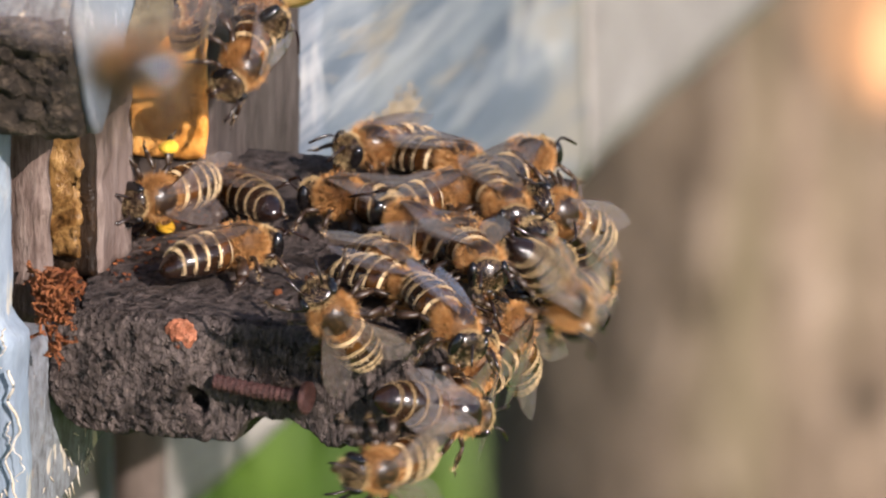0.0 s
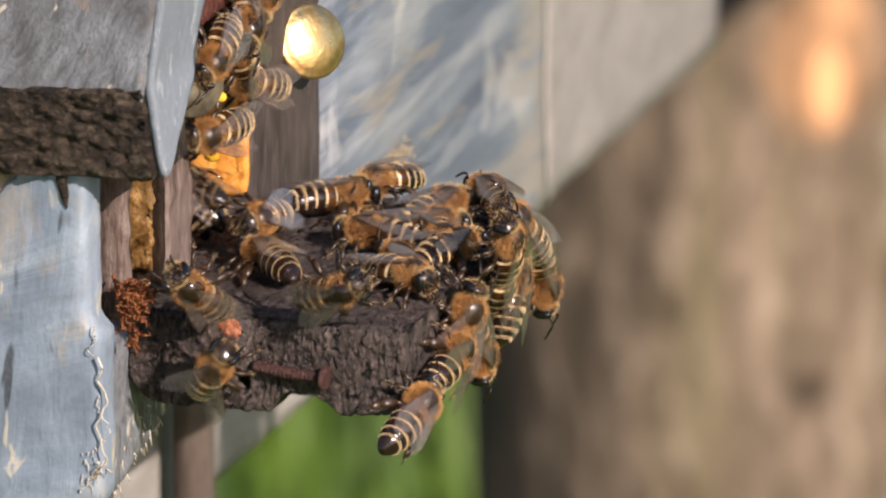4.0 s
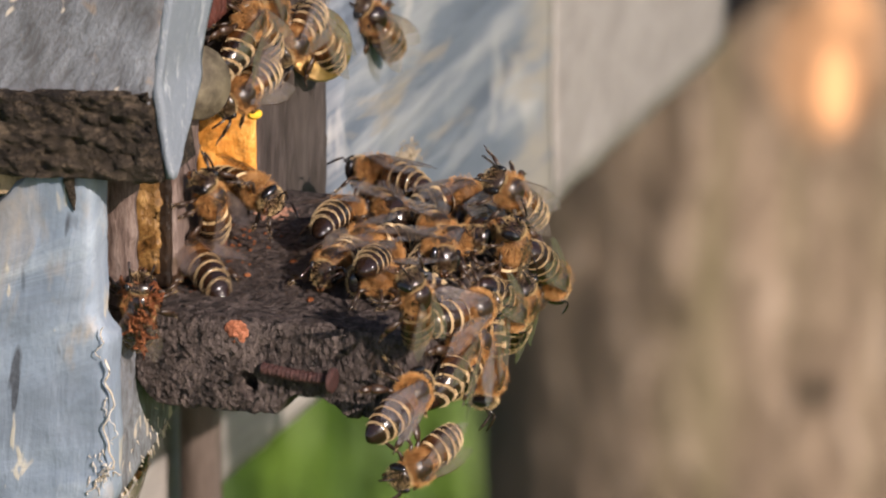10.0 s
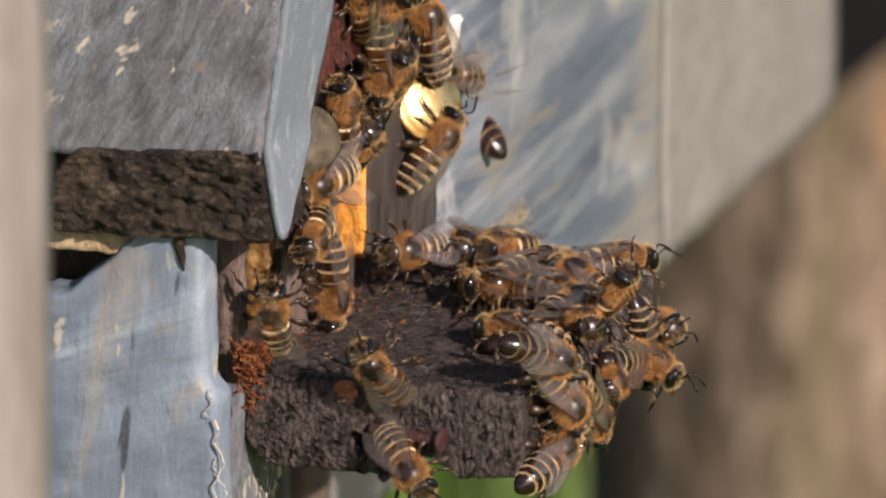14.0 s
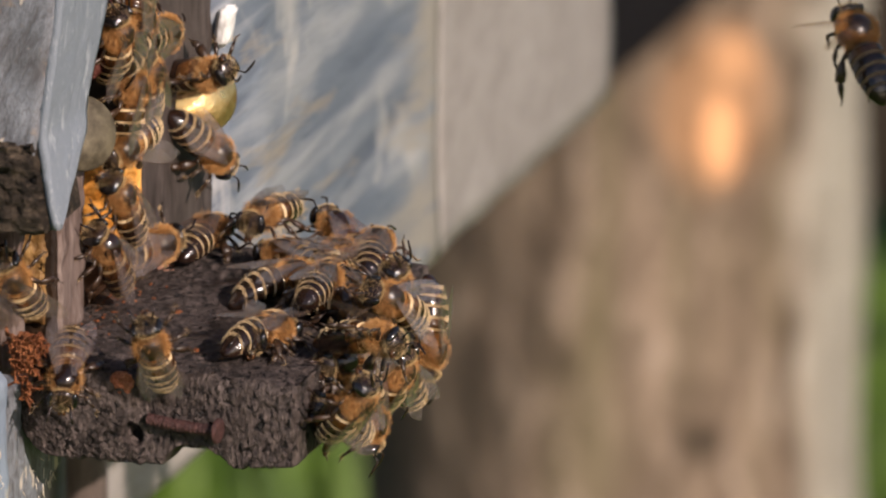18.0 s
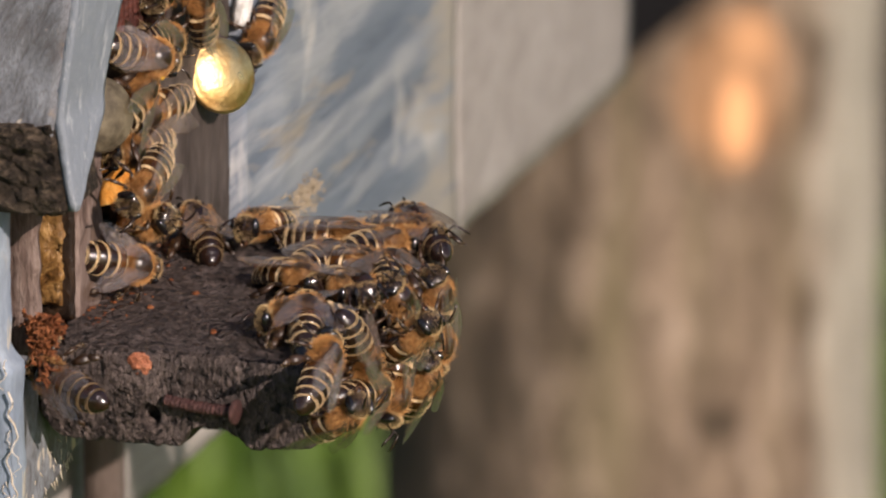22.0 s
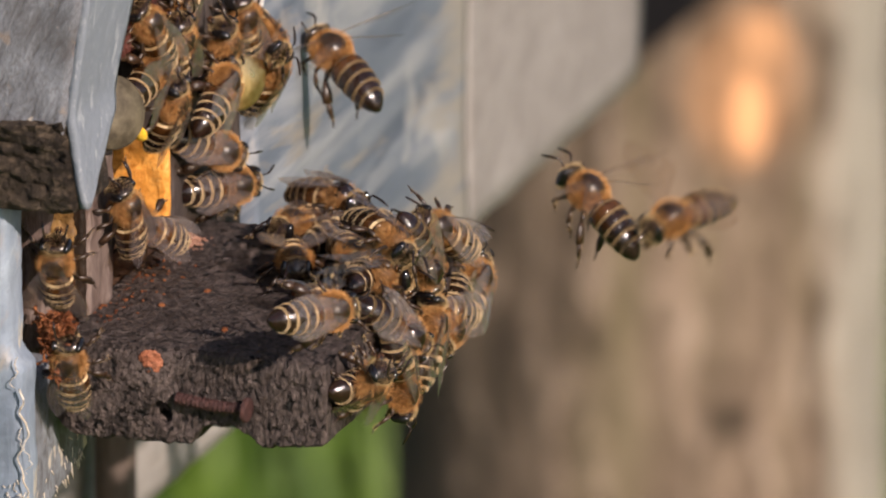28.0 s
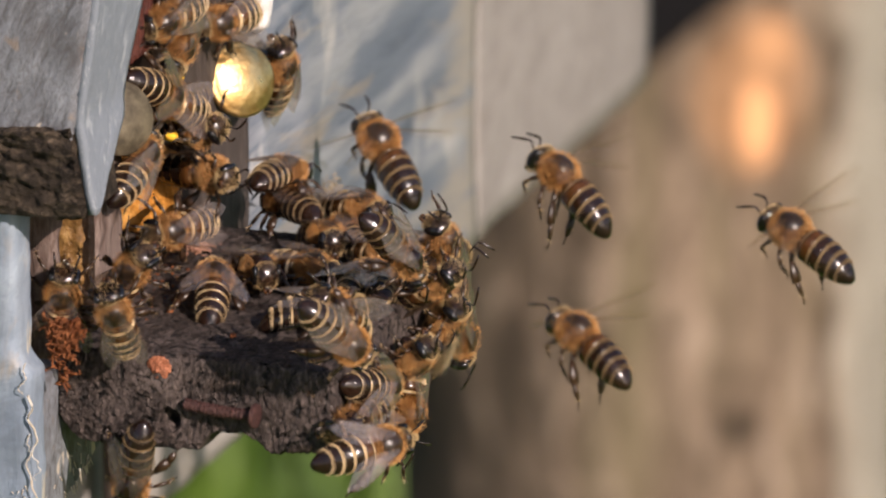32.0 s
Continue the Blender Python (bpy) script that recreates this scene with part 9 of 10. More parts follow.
    walk(crawlers[32], [
        (0, pose(-0.0330, 0.0270, 0.0080, 0, -0, 180)), (1, pose(-0.0330, 0.0270, 0.0080, 0, -0, 180)), (2, pose(-0.0330, 0.0270, 0.0080, 0, -0, 180)), (3, pose(-0.0330, 0.0270, 0.0080, 0, -0, 180)), (6, pose(-0.0330, 0.0270, 0.0080, 0, -0, 180)),
        (7, pose(-0.0330, 0.0270, 0.0080, 0, -0, 180)), (8, pose(-0.0330, 0.0270, 0.0080, 0, -0, 180)), (9, pose(-0.0330, 0.0270, 0.0080, 0, -0, 180)), (9.5, pose(0.0040, 0.0240, 0.0060, -22, -33, -160)), (10, pose(0.0030, 0.0470, 0.0162, -70, -49, -113)),
        (11, pose(0.0030, 0.0325, 0.0051, -94, -17, -120)), (11.5, pose(0.0043, 0.0345, 0.0038, -40, -27, -169)), (12, pose(0.0056, 0.0365, 0.0025, 3, 1, 153)), (12.5, pose(0.0043, 0.0340, 0.0039, -38, -24, -166)),
        (13, pose(0.0030, 0.0316, 0.0054, -87, -12, -119)), (14.5, pose(0.0098, 0.0311, 0.0039, -46, -10, -116)), (16, pose(0.0166, 0.0306, 0.0025, -6, -10, -113)), (17, pose(0.0242, 0.0256, 0.0025, 3, -11, -55)),
        (17.5, pose(0.0245, 0.0225, 0.0038, -5, -3, 20)), (18, pose(0.0248, 0.0194, 0.0051, 1, 6, 94)), (18.5, pose(0.0212, 0.0207, 0.0038, -5, -4, 25)), (19, pose(0.0176, 0.0221, 0.0025, 2, -13, -46)), (20, pose(0.0257, 0.0253, 0.0025, -15, -8, -50)),
        (20.5, pose(0.0040, 0.0240, 0.0060, -5, -9, -115)), (21, pose(-0.0330, 0.0270, 0.0080, 0, -0, 180)), (22, pose(-0.0330, 0.0270, 0.0080, 0, -0, 180)), (22.5, pose(0.0040, 0.0240, 0.0060, -26, -42, -165)),
        (23, pose(0.0030, 0.0494, 0.0081, -104, -60, -96)), (24, pose(0.0030, 0.0634, 0.0084, -82, -58, -102)), (25, pose(0.0030, 0.0676, 0.0104, -115, -63, -82)), (28, pose(0.0030, 0.0577, 0.0117, -147, -57, -40)),
        (29, pose(0.0030, 0.0644, 0.0156, -85, -53, -110)), (30, pose(0.0030, 0.0612, 0.0154, -155, -59, -45)), (31, pose(0.0030, 0.0668, 0.0115, -90, -44, -117)), (32, pose(0.0030, 0.0587, 0.0124, -139, -63, -61)),
        ])
    walk(crawlers[33], [
        (0, pose(-0.0395, 0.0270, 0.0080, 0, -0, 0)), (1, pose(-0.0395, 0.0270, 0.0080, 0, -0, 0)), (2, pose(-0.0395, 0.0270, 0.0080, 0, -0, 0)), (3, pose(-0.0395, 0.0270, 0.0080, 0, -0, 0)), (6, pose(-0.0395, 0.0270, 0.0080, 0, -0, 0)),
        (7, pose(-0.0395, 0.0270, 0.0080, 0, -0, 0)), (8, pose(-0.0395, 0.0270, 0.0080, 0, -0, 0)), (9, pose(-0.0395, 0.0270, 0.0080, 0, -0, 0)), (10, pose(-0.0395, 0.0270, 0.0080, 0, -0, 0)), (11, pose(-0.0395, 0.0270, 0.0080, 0, -0, 0)),
        (12, pose(-0.0395, 0.0270, 0.0080, 0, -0, 0)), (13, pose(-0.0395, 0.0270, 0.0080, 0, -0, 0)), (14.5, pose(0.0040, 0.0240, 0.0040, -36, 27, -49)), (16, pose(0.0030, 0.0308, 0.0207, -81, 14, -106)), (17, pose(0.0030, 0.0282, 0.0282, -73, 24, -92)),
        (17.333, pose(0.0030, 0.0271, 0.0284, -66, -32, -105)), (17.667, pose(0.0030, 0.0260, 0.0285, 12, -73, 173)), (18, pose(0.0030, 0.0249, 0.0287, 80, -28, 102)), (18.5, pose(0.0030, 0.0317, 0.0254, 122, -60, 50)),
        (19, pose(0.0030, 0.0385, 0.0222, -170, -44, -27)), (20, pose(0.0030, 0.0426, 0.0224, -172, -25, -23)), (21, pose(0.0030, 0.0394, 0.0234, 176, -31, -23)), (22, pose(0.0030, 0.0397, 0.0251, -99, -60, -94)),
        (23, pose(0.0030, 0.0443, 0.0171, -148, -61, -52)), (24, pose(0.0030, 0.0400, 0.0098, -168, -41, -26)), (25, pose(0.0030, 0.0367, 0.0110, -155, -58, -42)), (26.5, pose(0.0038, 0.0370, 0.0136, 105, -65, 61)),
        (28, pose(0.0046, 0.0372, 0.0162, 76, -26, 93)), (28.333, pose(0.0046, 0.0351, 0.0137, 75, 30, 71)), (28.667, pose(0.0046, 0.0329, 0.0113, 4, 70, -12)), (29, pose(0.0046, 0.0307, 0.0088, -59, 26, -87)),
        (30, pose(0.0186, 0.0307, 0.0025, -1, -6, -80)), (31, pose(0.0210, 0.0321, 0.0025, -3, -6, -61)), (32, pose(0.0149, 0.0373, 0.0025, -4, -9, -55)),])
    walk(crawlers[34], [
        (0, pose(0.0223, 0.0126, 0.0024, -0, -0, -47)), (2.7551, pose(0.0243, 0.0142, 0.0024, -0, -0, -20)), (5.7915, pose(0.0228, 0.0119, 0.0024, -0, -0, -79)), (7.1219, pose(0.0241, 0.0149, 0.0024, 0, 0, -142)),
        (9.8911, pose(0.0237, 0.0108, 0.0024, 0, 0, -165)), (12.573, pose(0.0239, 0.0149, 0.0024, 0, -0, 167)), (15.745, pose(0.0243, 0.0132, 0.0024, 0, 0, -144)), (18.054, pose(0.0217, 0.0112, 0.0024, 0, 0, -91)),
        (20.466, pose(0.0239, 0.0102, 0.0024, 0, 0, -94)), (21.79, pose(0.0245, 0.0098, 0.0024, 0, 0, -141)), (23.443, pose(0.0234, 0.0137, 0.0024, 0, 0, -156)), (24.8, pose(0.0238, 0.0109, 0.0024, 0, 0, -102)),
        (26.379, pose(0.0233, 0.0106, 0.0024, -0, -0, -90)), (27.917, pose(0.0236, 0.0138, 0.0024, -0, -0, -56)), (29.557, pose(0.0216, 0.0090, 0.0024, -0, -0, -28)), (31.115, pose(0.0231, 0.0127, 0.0024, 0, -0, 7)),
        (32, pose(0.0224, 0.0133, 0.0024, 0, -0, 24)),])
    walk(crawlers[35], [
        (0, pose(0.0246, 0.0193, 0.0024, 0, -0, 5)), (1.4516, pose(0.0253, 0.0237, 0.0024, 0, -0, 56)), (3.8631, pose(0.0259, 0.0227, 0.0024, 0, -0, 65)), (6.0837, pose(0.0252, 0.0211, 0.0024, 0, -0, 72)), (8.6192, pose(0.0255, 0.0219, 0.0024, 0, -0, 61)),
        (11.316, pose(0.0235, 0.0237, 0.0024, 0, -0, 85)), (14.309, pose(0.0257, 0.0241, 0.0024, 0, -0, 64)), (16.507, pose(0.0257, 0.0240, 0.0024, 0, -0, 17)), (18.33, pose(0.0259, 0.0221, 0.0024, -0, -0, -18)),
        (19.56, pose(0.0241, 0.0225, 0.0024, -0, -0, -57)), (21.878, pose(0.0245, 0.0214, 0.0024, -0, -0, -55)), (24.079, pose(0.0252, 0.0233, 0.0024, -0, -0, -46)), (27.267, pose(0.0250, 0.0249, 0.0024, -0, -0, -15)),
        (28.718, pose(0.0250, 0.0219, 0.0024, 0, -0, 42)), (31.616, pose(0.0260, 0.0212, 0.0024, 0, -0, 56)), (32, pose(0.0242, 0.0236, 0.0024, 0, -0, 75)),])
    walk(crawlers[36], [
        (0, pose(0.0208, 0.0296, 0.0024, 0, -0, 56)), (2.8198, pose(0.0205, 0.0292, 0.0024, 0, -0, 53)), (5.1469, pose(0.0214, 0.0293, 0.0024, -0, -0, -2)), (7.7259, pose(0.0216, 0.0307, 0.0024, -0, -0, -47)),
        (10.729, pose(0.0208, 0.0305, 0.0024, -0, -0, -59)), (12.672, pose(0.0208, 0.0305, 0.0024, -0, -0, -51)), (15.18, pose(0.0234, 0.0302, 0.0024, -0, -0, -62)), (18.126, pose(0.0217, 0.0322, 0.0024, -0, -0, -83)),
        (20.403, pose(0.0232, 0.0297, 0.0024, -0, -0, -29)), (22.25, pose(0.0229, 0.0287, 0.0024, -0, -0, -10)), (25.262, pose(0.0209, 0.0296, 0.0024, -0, -0, -29)), (28.059, pose(0.0208, 0.0316, 0.0024, -0, -0, -60)),
        (31.084, pose(0.0220, 0.0303, 0.0024, -0, -0, -83)), (32, pose(0.0220, 0.0339, 0.0024, -0, -0, -37)),])
    walk(crawlers[37], [
        (0, pose(0.0247, 0.0394, 0.0024, 0, -0, 80)), (2.7398, pose(0.0247, 0.0416, 0.0024, 0, -0, 106)), (5.9034, pose(0.0249, 0.0409, 0.0024, 0, -0, 150)), (7.6367, pose(0.0236, 0.0408, 0.0024, 0, -0, 109)),
        (10.789, pose(0.0257, 0.0376, 0.0024, 0, -0, 83)), (13.533, pose(0.0251, 0.0407, 0.0024, 0, -0, 42)), (16.673, pose(0.0256, 0.0384, 0.0024, 0, -0, 63)), (18.212, pose(0.0237, 0.0405, 0.0024, 0, -0, 102)),
        (20.032, pose(0.0239, 0.0392, 0.0024, 0, -0, 46)), (21.866, pose(0.0244, 0.0408, 0.0024, -0, -0, -1)), (24.52, pose(0.0246, 0.0419, 0.0024, -0, -0, -5)), (26.741, pose(0.0261, 0.0390, 0.0024, 0, -0, 17)),
        (29.192, pose(0.0261, 0.0406, 0.0024, 0, -0, 10)), (31.288, pose(0.0242, 0.0381, 0.0024, 0, -0, 51)), (32, pose(0.0264, 0.0361, 0.0024, 0, -0, 5)),])
    walk(crawlers[38], [
        (0, pose(0.0183, 0.0393, 0.0024, -0, -0, -25)), (1.8136, pose(0.0191, 0.0366, 0.0024, 0, -0, 10)), (4.0936, pose(0.0203, 0.0358, 0.0024, 0, -0, 73)), (5.7772, pose(0.0178, 0.0345, 0.0024, 0, -0, 127)),
        (8.2934, pose(0.0174, 0.0379, 0.0024, 0, -0, 88)), (9.6975, pose(0.0197, 0.0397, 0.0024, 0, -0, 54)), (11.803, pose(0.0176, 0.0370, 0.0024, 0, -0, 51)), (13.396, pose(0.0177, 0.0357, 0.0024, 0, -0, 56)),
        (16.332, pose(0.0200, 0.0380, 0.0024, 0, -0, 35)), (17.751, pose(0.0191, 0.0369, 0.0024, 0, -0, 29)), (19.341, pose(0.0198, 0.0375, 0.0024, 0, -0, 5)), (21.359, pose(0.0188, 0.0370, 0.0024, -0, -0, -1)),
        (23.675, pose(0.0175, 0.0377, 0.0024, 0, -0, 49)), (25.026, pose(0.0205, 0.0378, 0.0024, -0, -0, -2)), (27.239, pose(0.0191, 0.0392, 0.0024, 0, -0, 35)), (30.215, pose(0.0176, 0.0363, 0.0024, 0, -0, 96)),
        (31.809, pose(0.0194, 0.0361, 0.0024, 0, -0, 122)), (32, pose(0.0178, 0.0385, 0.0024, 0, -0, 123)),])
    walk(crawlers[39], [
        (0, pose(0.0157, 0.0266, 0.0024, 0, -0, 174)), (1.7077, pose(0.0177, 0.0243, 0.0024, 0, -0, 175)), (3.3171, pose(0.0178, 0.0272, 0.0024, 0, 0, -177)), (4.9088, pose(0.0177, 0.0226, 0.0024, 0, -0, 172)),
        (6.167, pose(0.0166, 0.0271, 0.0024, 0, 0, -139)), (9.0185, pose(0.0185, 0.0233, 0.0024, 0, 0, -114)), (11.141, pose(0.0160, 0.0237, 0.0024, 0, 0, -149)), (13.02, pose(0.0171, 0.0273, 0.0024, 0, -0, 171)),
        (15.234, pose(0.0159, 0.0265, 0.0024, 0, -0, 128)), (17.096, pose(0.0181, 0.0277, 0.0024, 0, -0, 73)), (19.484, pose(0.0162, 0.0262, 0.0024, 0, -0, 18)), (22.172, pose(0.0185, 0.0228, 0.0024, -0, -0, -34)),
        (25.368, pose(0.0169, 0.0269, 0.0024, -0, -0, -19)), (28.183, pose(0.0160, 0.0276, 0.0024, -0, -0, -69)), (31.242, pose(0.0154, 0.0253, 0.0024, -0, -0, -26)), (32, pose(0.0158, 0.0266, 0.0024, -0, -0, -17)),
        ])
    walk(crawlers[40], [
        (0, pose(0.0312, 0.0076, -0.0060, 90, -39, 90)), (2.9736, pose(0.0312, 0.0075, -0.0056, 90, -19, 90)), (5.0224, pose(0.0312, 0.0099, -0.0054, 90, -23, 90)), (7.614, pose(0.0312, 0.0088, -0.0060, 90, -47, 90)),
        (10.416, pose(0.0312, 0.0086, -0.0052, 90, -41, 90)), (13.319, pose(0.0312, 0.0115, -0.0065, 90, -71, 90)), (15.099, pose(0.0312, 0.0079, -0.0037, 90, -61, 90)), (16.383, pose(0.0312, 0.0114, -0.0064, 90, -20, 90)),
        (19.552, pose(0.0312, 0.0115, -0.0042, 90, -17, 90)), (22.033, pose(0.0312, 0.0105, -0.0059, 90, 10, 90)), (23.324, pose(0.0312, 0.0085, -0.0066, 90, 35, 90)), (25.409, pose(0.0312, 0.0101, -0.0046, 90, 32, 90)),
        (26.685, pose(0.0312, 0.0062, -0.0050, 90, -5, 90)), (28.013, pose(0.0312, 0.0068, -0.0037, 90, 4, 90)), (31.009, pose(0.0312, 0.0066, -0.0047, 90, 36, 90)), (32, pose(0.0312, 0.0076, -0.0037, 90, 16, 90)),
        ])
    walk(crawlers[41], [
        (0, pose(0.0312, 0.0167, -0.0054, 90, -27, 90)), (1.5834, pose(0.0312, 0.0194, -0.0078, 90, 7, 90)), (4.2558, pose(0.0312, 0.0168, -0.0059, 90, 63, 90)), (6.7332, pose(0.0312, 0.0198, -0.0084, 90, 59, 90)),
        (8.345, pose(0.0312, 0.0159, -0.0079, -90, 88, -90)), (10.928, pose(0.0312, 0.0200, -0.0080, -90, 71, -90)), (13.009, pose(0.0312, 0.0173, -0.0064, 90, 72, 90)), (15.597, pose(0.0312, 0.0154, -0.0060, 90, 36, 90)),
        (17.28, pose(0.0312, 0.0158, -0.0063, -90, 87, -90)), (18.826, pose(0.0312, 0.0186, -0.0078, 90, 70, 90)), (21.961, pose(0.0312, 0.0198, -0.0070, -90, 61, -90)), (24.265, pose(0.0312, 0.0178, -0.0060, 90, 80, 90)),
        (25.707, pose(0.0312, 0.0203, -0.0080, -90, 84, -90)), (28.62, pose(0.0312, 0.0174, -0.0061, 90, 73, 90)), (30.56, pose(0.0312, 0.0188, -0.0070, -90, 84, -90)), (32, pose(0.0312, 0.0178, -0.0078, -90, 67, -90)),
        ])
    walk(crawlers[42], [
        (0, pose(0.0312, 0.0256, -0.0028, -90, -90, -90)), (1.2472, pose(0.0312, 0.0264, -0.0028, -90, -75, -90)), (2.7788, pose(0.0312, 0.0294, -0.0033, 90, -57, 90)), (5.3299, pose(0.0312, 0.0280, -0.0048, 90, -72, 90)),
        (7.9989, pose(0.0312, 0.0260, -0.0043, 90, -20, 90)), (9.9585, pose(0.0312, 0.0241, -0.0037, 90, 38, 90)), (12.535, pose(0.0312, 0.0267, -0.0050, 90, 37, 90)), (14.477, pose(0.0312, 0.0292, -0.0044, 90, 9, 90)),
        (17.149, pose(0.0312, 0.0254, -0.0040, 90, 71, 90)), (19.88, pose(0.0312, 0.0260, -0.0054, 90, 28, 90)), (22.694, pose(0.0312, 0.0283, -0.0053, 90, -1, 90)), (25.787, pose(0.0312, 0.0281, -0.0045, 90, -37, 90)),
        (27.761, pose(0.0312, 0.0274, -0.0057, 90, -64, 90)), (30.741, pose(0.0312, 0.0256, -0.0028, 90, -60, 90)), (31.952, pose(0.0312, 0.0254, -0.0047, 90, -83, 90)), (32, pose(0.0312, 0.0296, -0.0031, 90, -77, 90)),
        ])
    walk(crawlers[43], [
        (0, pose(0.0312, 0.0384, -0.0049, 90, 53, 90)), (2.5308, pose(0.0312, 0.0359, -0.0057, 90, 56, 90)), (3.7704, pose(0.0312, 0.0388, -0.0048, 90, 72, 90)), (6.6244, pose(0.0312, 0.0371, -0.0061, 90, 34, 90)),
        (8.2836, pose(0.0312, 0.0383, -0.0032, 90, -2, 90)), (10.248, pose(0.0312, 0.0386, -0.0046, 90, 50, 90)), (12.348, pose(0.0312, 0.0339, -0.0060, -90, 87, -90)), (15.118, pose(0.0312, 0.0358, -0.0036, 90, 65, 90)),
        (18.097, pose(0.0312, 0.0380, -0.0054, -90, 69, -90)), (20.849, pose(0.0312, 0.0332, -0.0061, -90, 88, -90)), (23.942, pose(0.0312, 0.0364, -0.0045, -90, 39, -90)), (27.023, pose(0.0312, 0.0368, -0.0060, -90, 7, -90)),
        (28.925, pose(0.0312, 0.0345, -0.0040, -90, 52, -90)), (31.87, pose(0.0312, 0.0354, -0.0036, -90, 49, -90)), (32, pose(0.0312, 0.0343, -0.0049, 90, 71, 90)),])
    walk(crawlers[44], [
        (0, pose(0.0028, 0.0210, 0.0201, -90, 5, -90)), (1.8535, pose(0.0028, 0.0207, 0.0193, -90, -30, -90)), (4.2665, pose(0.0028, 0.0246, 0.0206, -90, -50, -90)), (5.9617, pose(0.0028, 0.0191, 0.0210, -90, -54, -90)),
        (7.4797, pose(0.0028, 0.0194, 0.0208, 90, -73, 90)), (8.8318, pose(0.0028, 0.0239, 0.0201, 90, -54, 90)), (10.313, pose(0.0028, 0.0220, 0.0239, 90, -42, 90)), (12.51, pose(0.0028, 0.0197, 0.0192, -90, -88, -90)),
        (15.452, pose(0.0028, 0.0207, 0.0237, -90, -76, -90)), (16.744, pose(0.0028, 0.0219, 0.0200, -90, -88, -90)), (18.927, pose(0.0028, 0.0236, 0.0220, 90, -75, 90)), (21.719, pose(0.0028, 0.0190, 0.0209, 90, -29, 90)),
        (24.055, pose(0.0028, 0.0194, 0.0202, 90, -18, 90)), (25.43, pose(0.0028, 0.0219, 0.0230, 90, -77, 90)), (28.04, pose(0.0028, 0.0196, 0.0229, 90, -17, 90)), (30.008, pose(0.0028, 0.0205, 0.0194, 90, 15, 90)),
        (31.832, pose(0.0028, 0.0209, 0.0204, 90, 50, 90)), (32, pose(0.0028, 0.0210, 0.0218, 90, 28, 90)),])
    walk(crawlers[45], [
        (0, pose(0.0028, 0.0305, 0.0256, -90, -13, -90)), (1.8991, pose(0.0028, 0.0320, 0.0262, -90, 27, -90)), (4.637, pose(0.0028, 0.0320, 0.0273, -90, 62, -90)), (6.4403, pose(0.0028, 0.0319, 0.0270, -90, 51, -90)),
        (9.1085, pose(0.0028, 0.0306, 0.0253, -90, 83, -90)), (11.813, pose(0.0028, 0.0312, 0.0259, 90, 52, 90)), (13.548, pose(0.0028, 0.0312, 0.0252, -90, 85, -90)), (15.532, pose(0.0028, 0.0293, 0.0260, 90, 49, 90)),
        (17.62, pose(0.0028, 0.0322, 0.0264, 90, 14, 90)), (20.064, pose(0.0028, 0.0288, 0.0258, 90, -17, 90)), (22.803, pose(0.0028, 0.0272, 0.0248, 90, 40, 90)), (24.771, pose(0.0028, 0.0273, 0.0247, 90, 87, 90)),
        (27.28, pose(0.0028, 0.0294, 0.0270, -90, 53, -90)), (29.544, pose(0.0028, 0.0316, 0.0276, -90, 28, -90)), (31.136, pose(0.0028, 0.0317, 0.0248, -90, 82, -90)), (32, pose(0.0028, 0.0278, 0.0267, -90, 51, -90)),
        ])
    walk(crawlers[46], [
        (0, pose(0.0028, 0.0290, 0.0322, -90, -85, -90)), (3.1532, pose(0.0028, 0.0258, 0.0328, 90, -83, 90)), (6.2233, pose(0.0028, 0.0266, 0.0326, 90, -44, 90)), (8.5045, pose(0.0028, 0.0281, 0.0328, 90, -66, 90)),
        (10.696, pose(0.0028, 0.0283, 0.0340, -90, -62, -90)), (12.152, pose(0.0028, 0.0291, 0.0333, -90, -63, -90)), (14.303, pose(0.0028, 0.0250, 0.0324, -90, -44, -90)), (15.995, pose(0.0028, 0.0295, 0.0354, -90, 4, -90)),
        (17.824, pose(0.0028, 0.0246, 0.0306, -90, 56, -90)), (19.318, pose(0.0028, 0.0265, 0.0312, -90, 55, -90)), (22.345, pose(0.0028, 0.0296, 0.0313, -90, 17, -90)), (24.62, pose(0.0028, 0.0249, 0.0315, -90, 80, -90)),
        (26.812, pose(0.0028, 0.0277, 0.0332, -90, 56, -90)), (29.44, pose(0.0028, 0.0292, 0.0356, 90, 67, 90)), (31.924, pose(0.0028, 0.0251, 0.0353, -90, 59, -90)), (32, pose(0.0028, 0.0275, 0.0311, -90, 27, -90)),
        ])
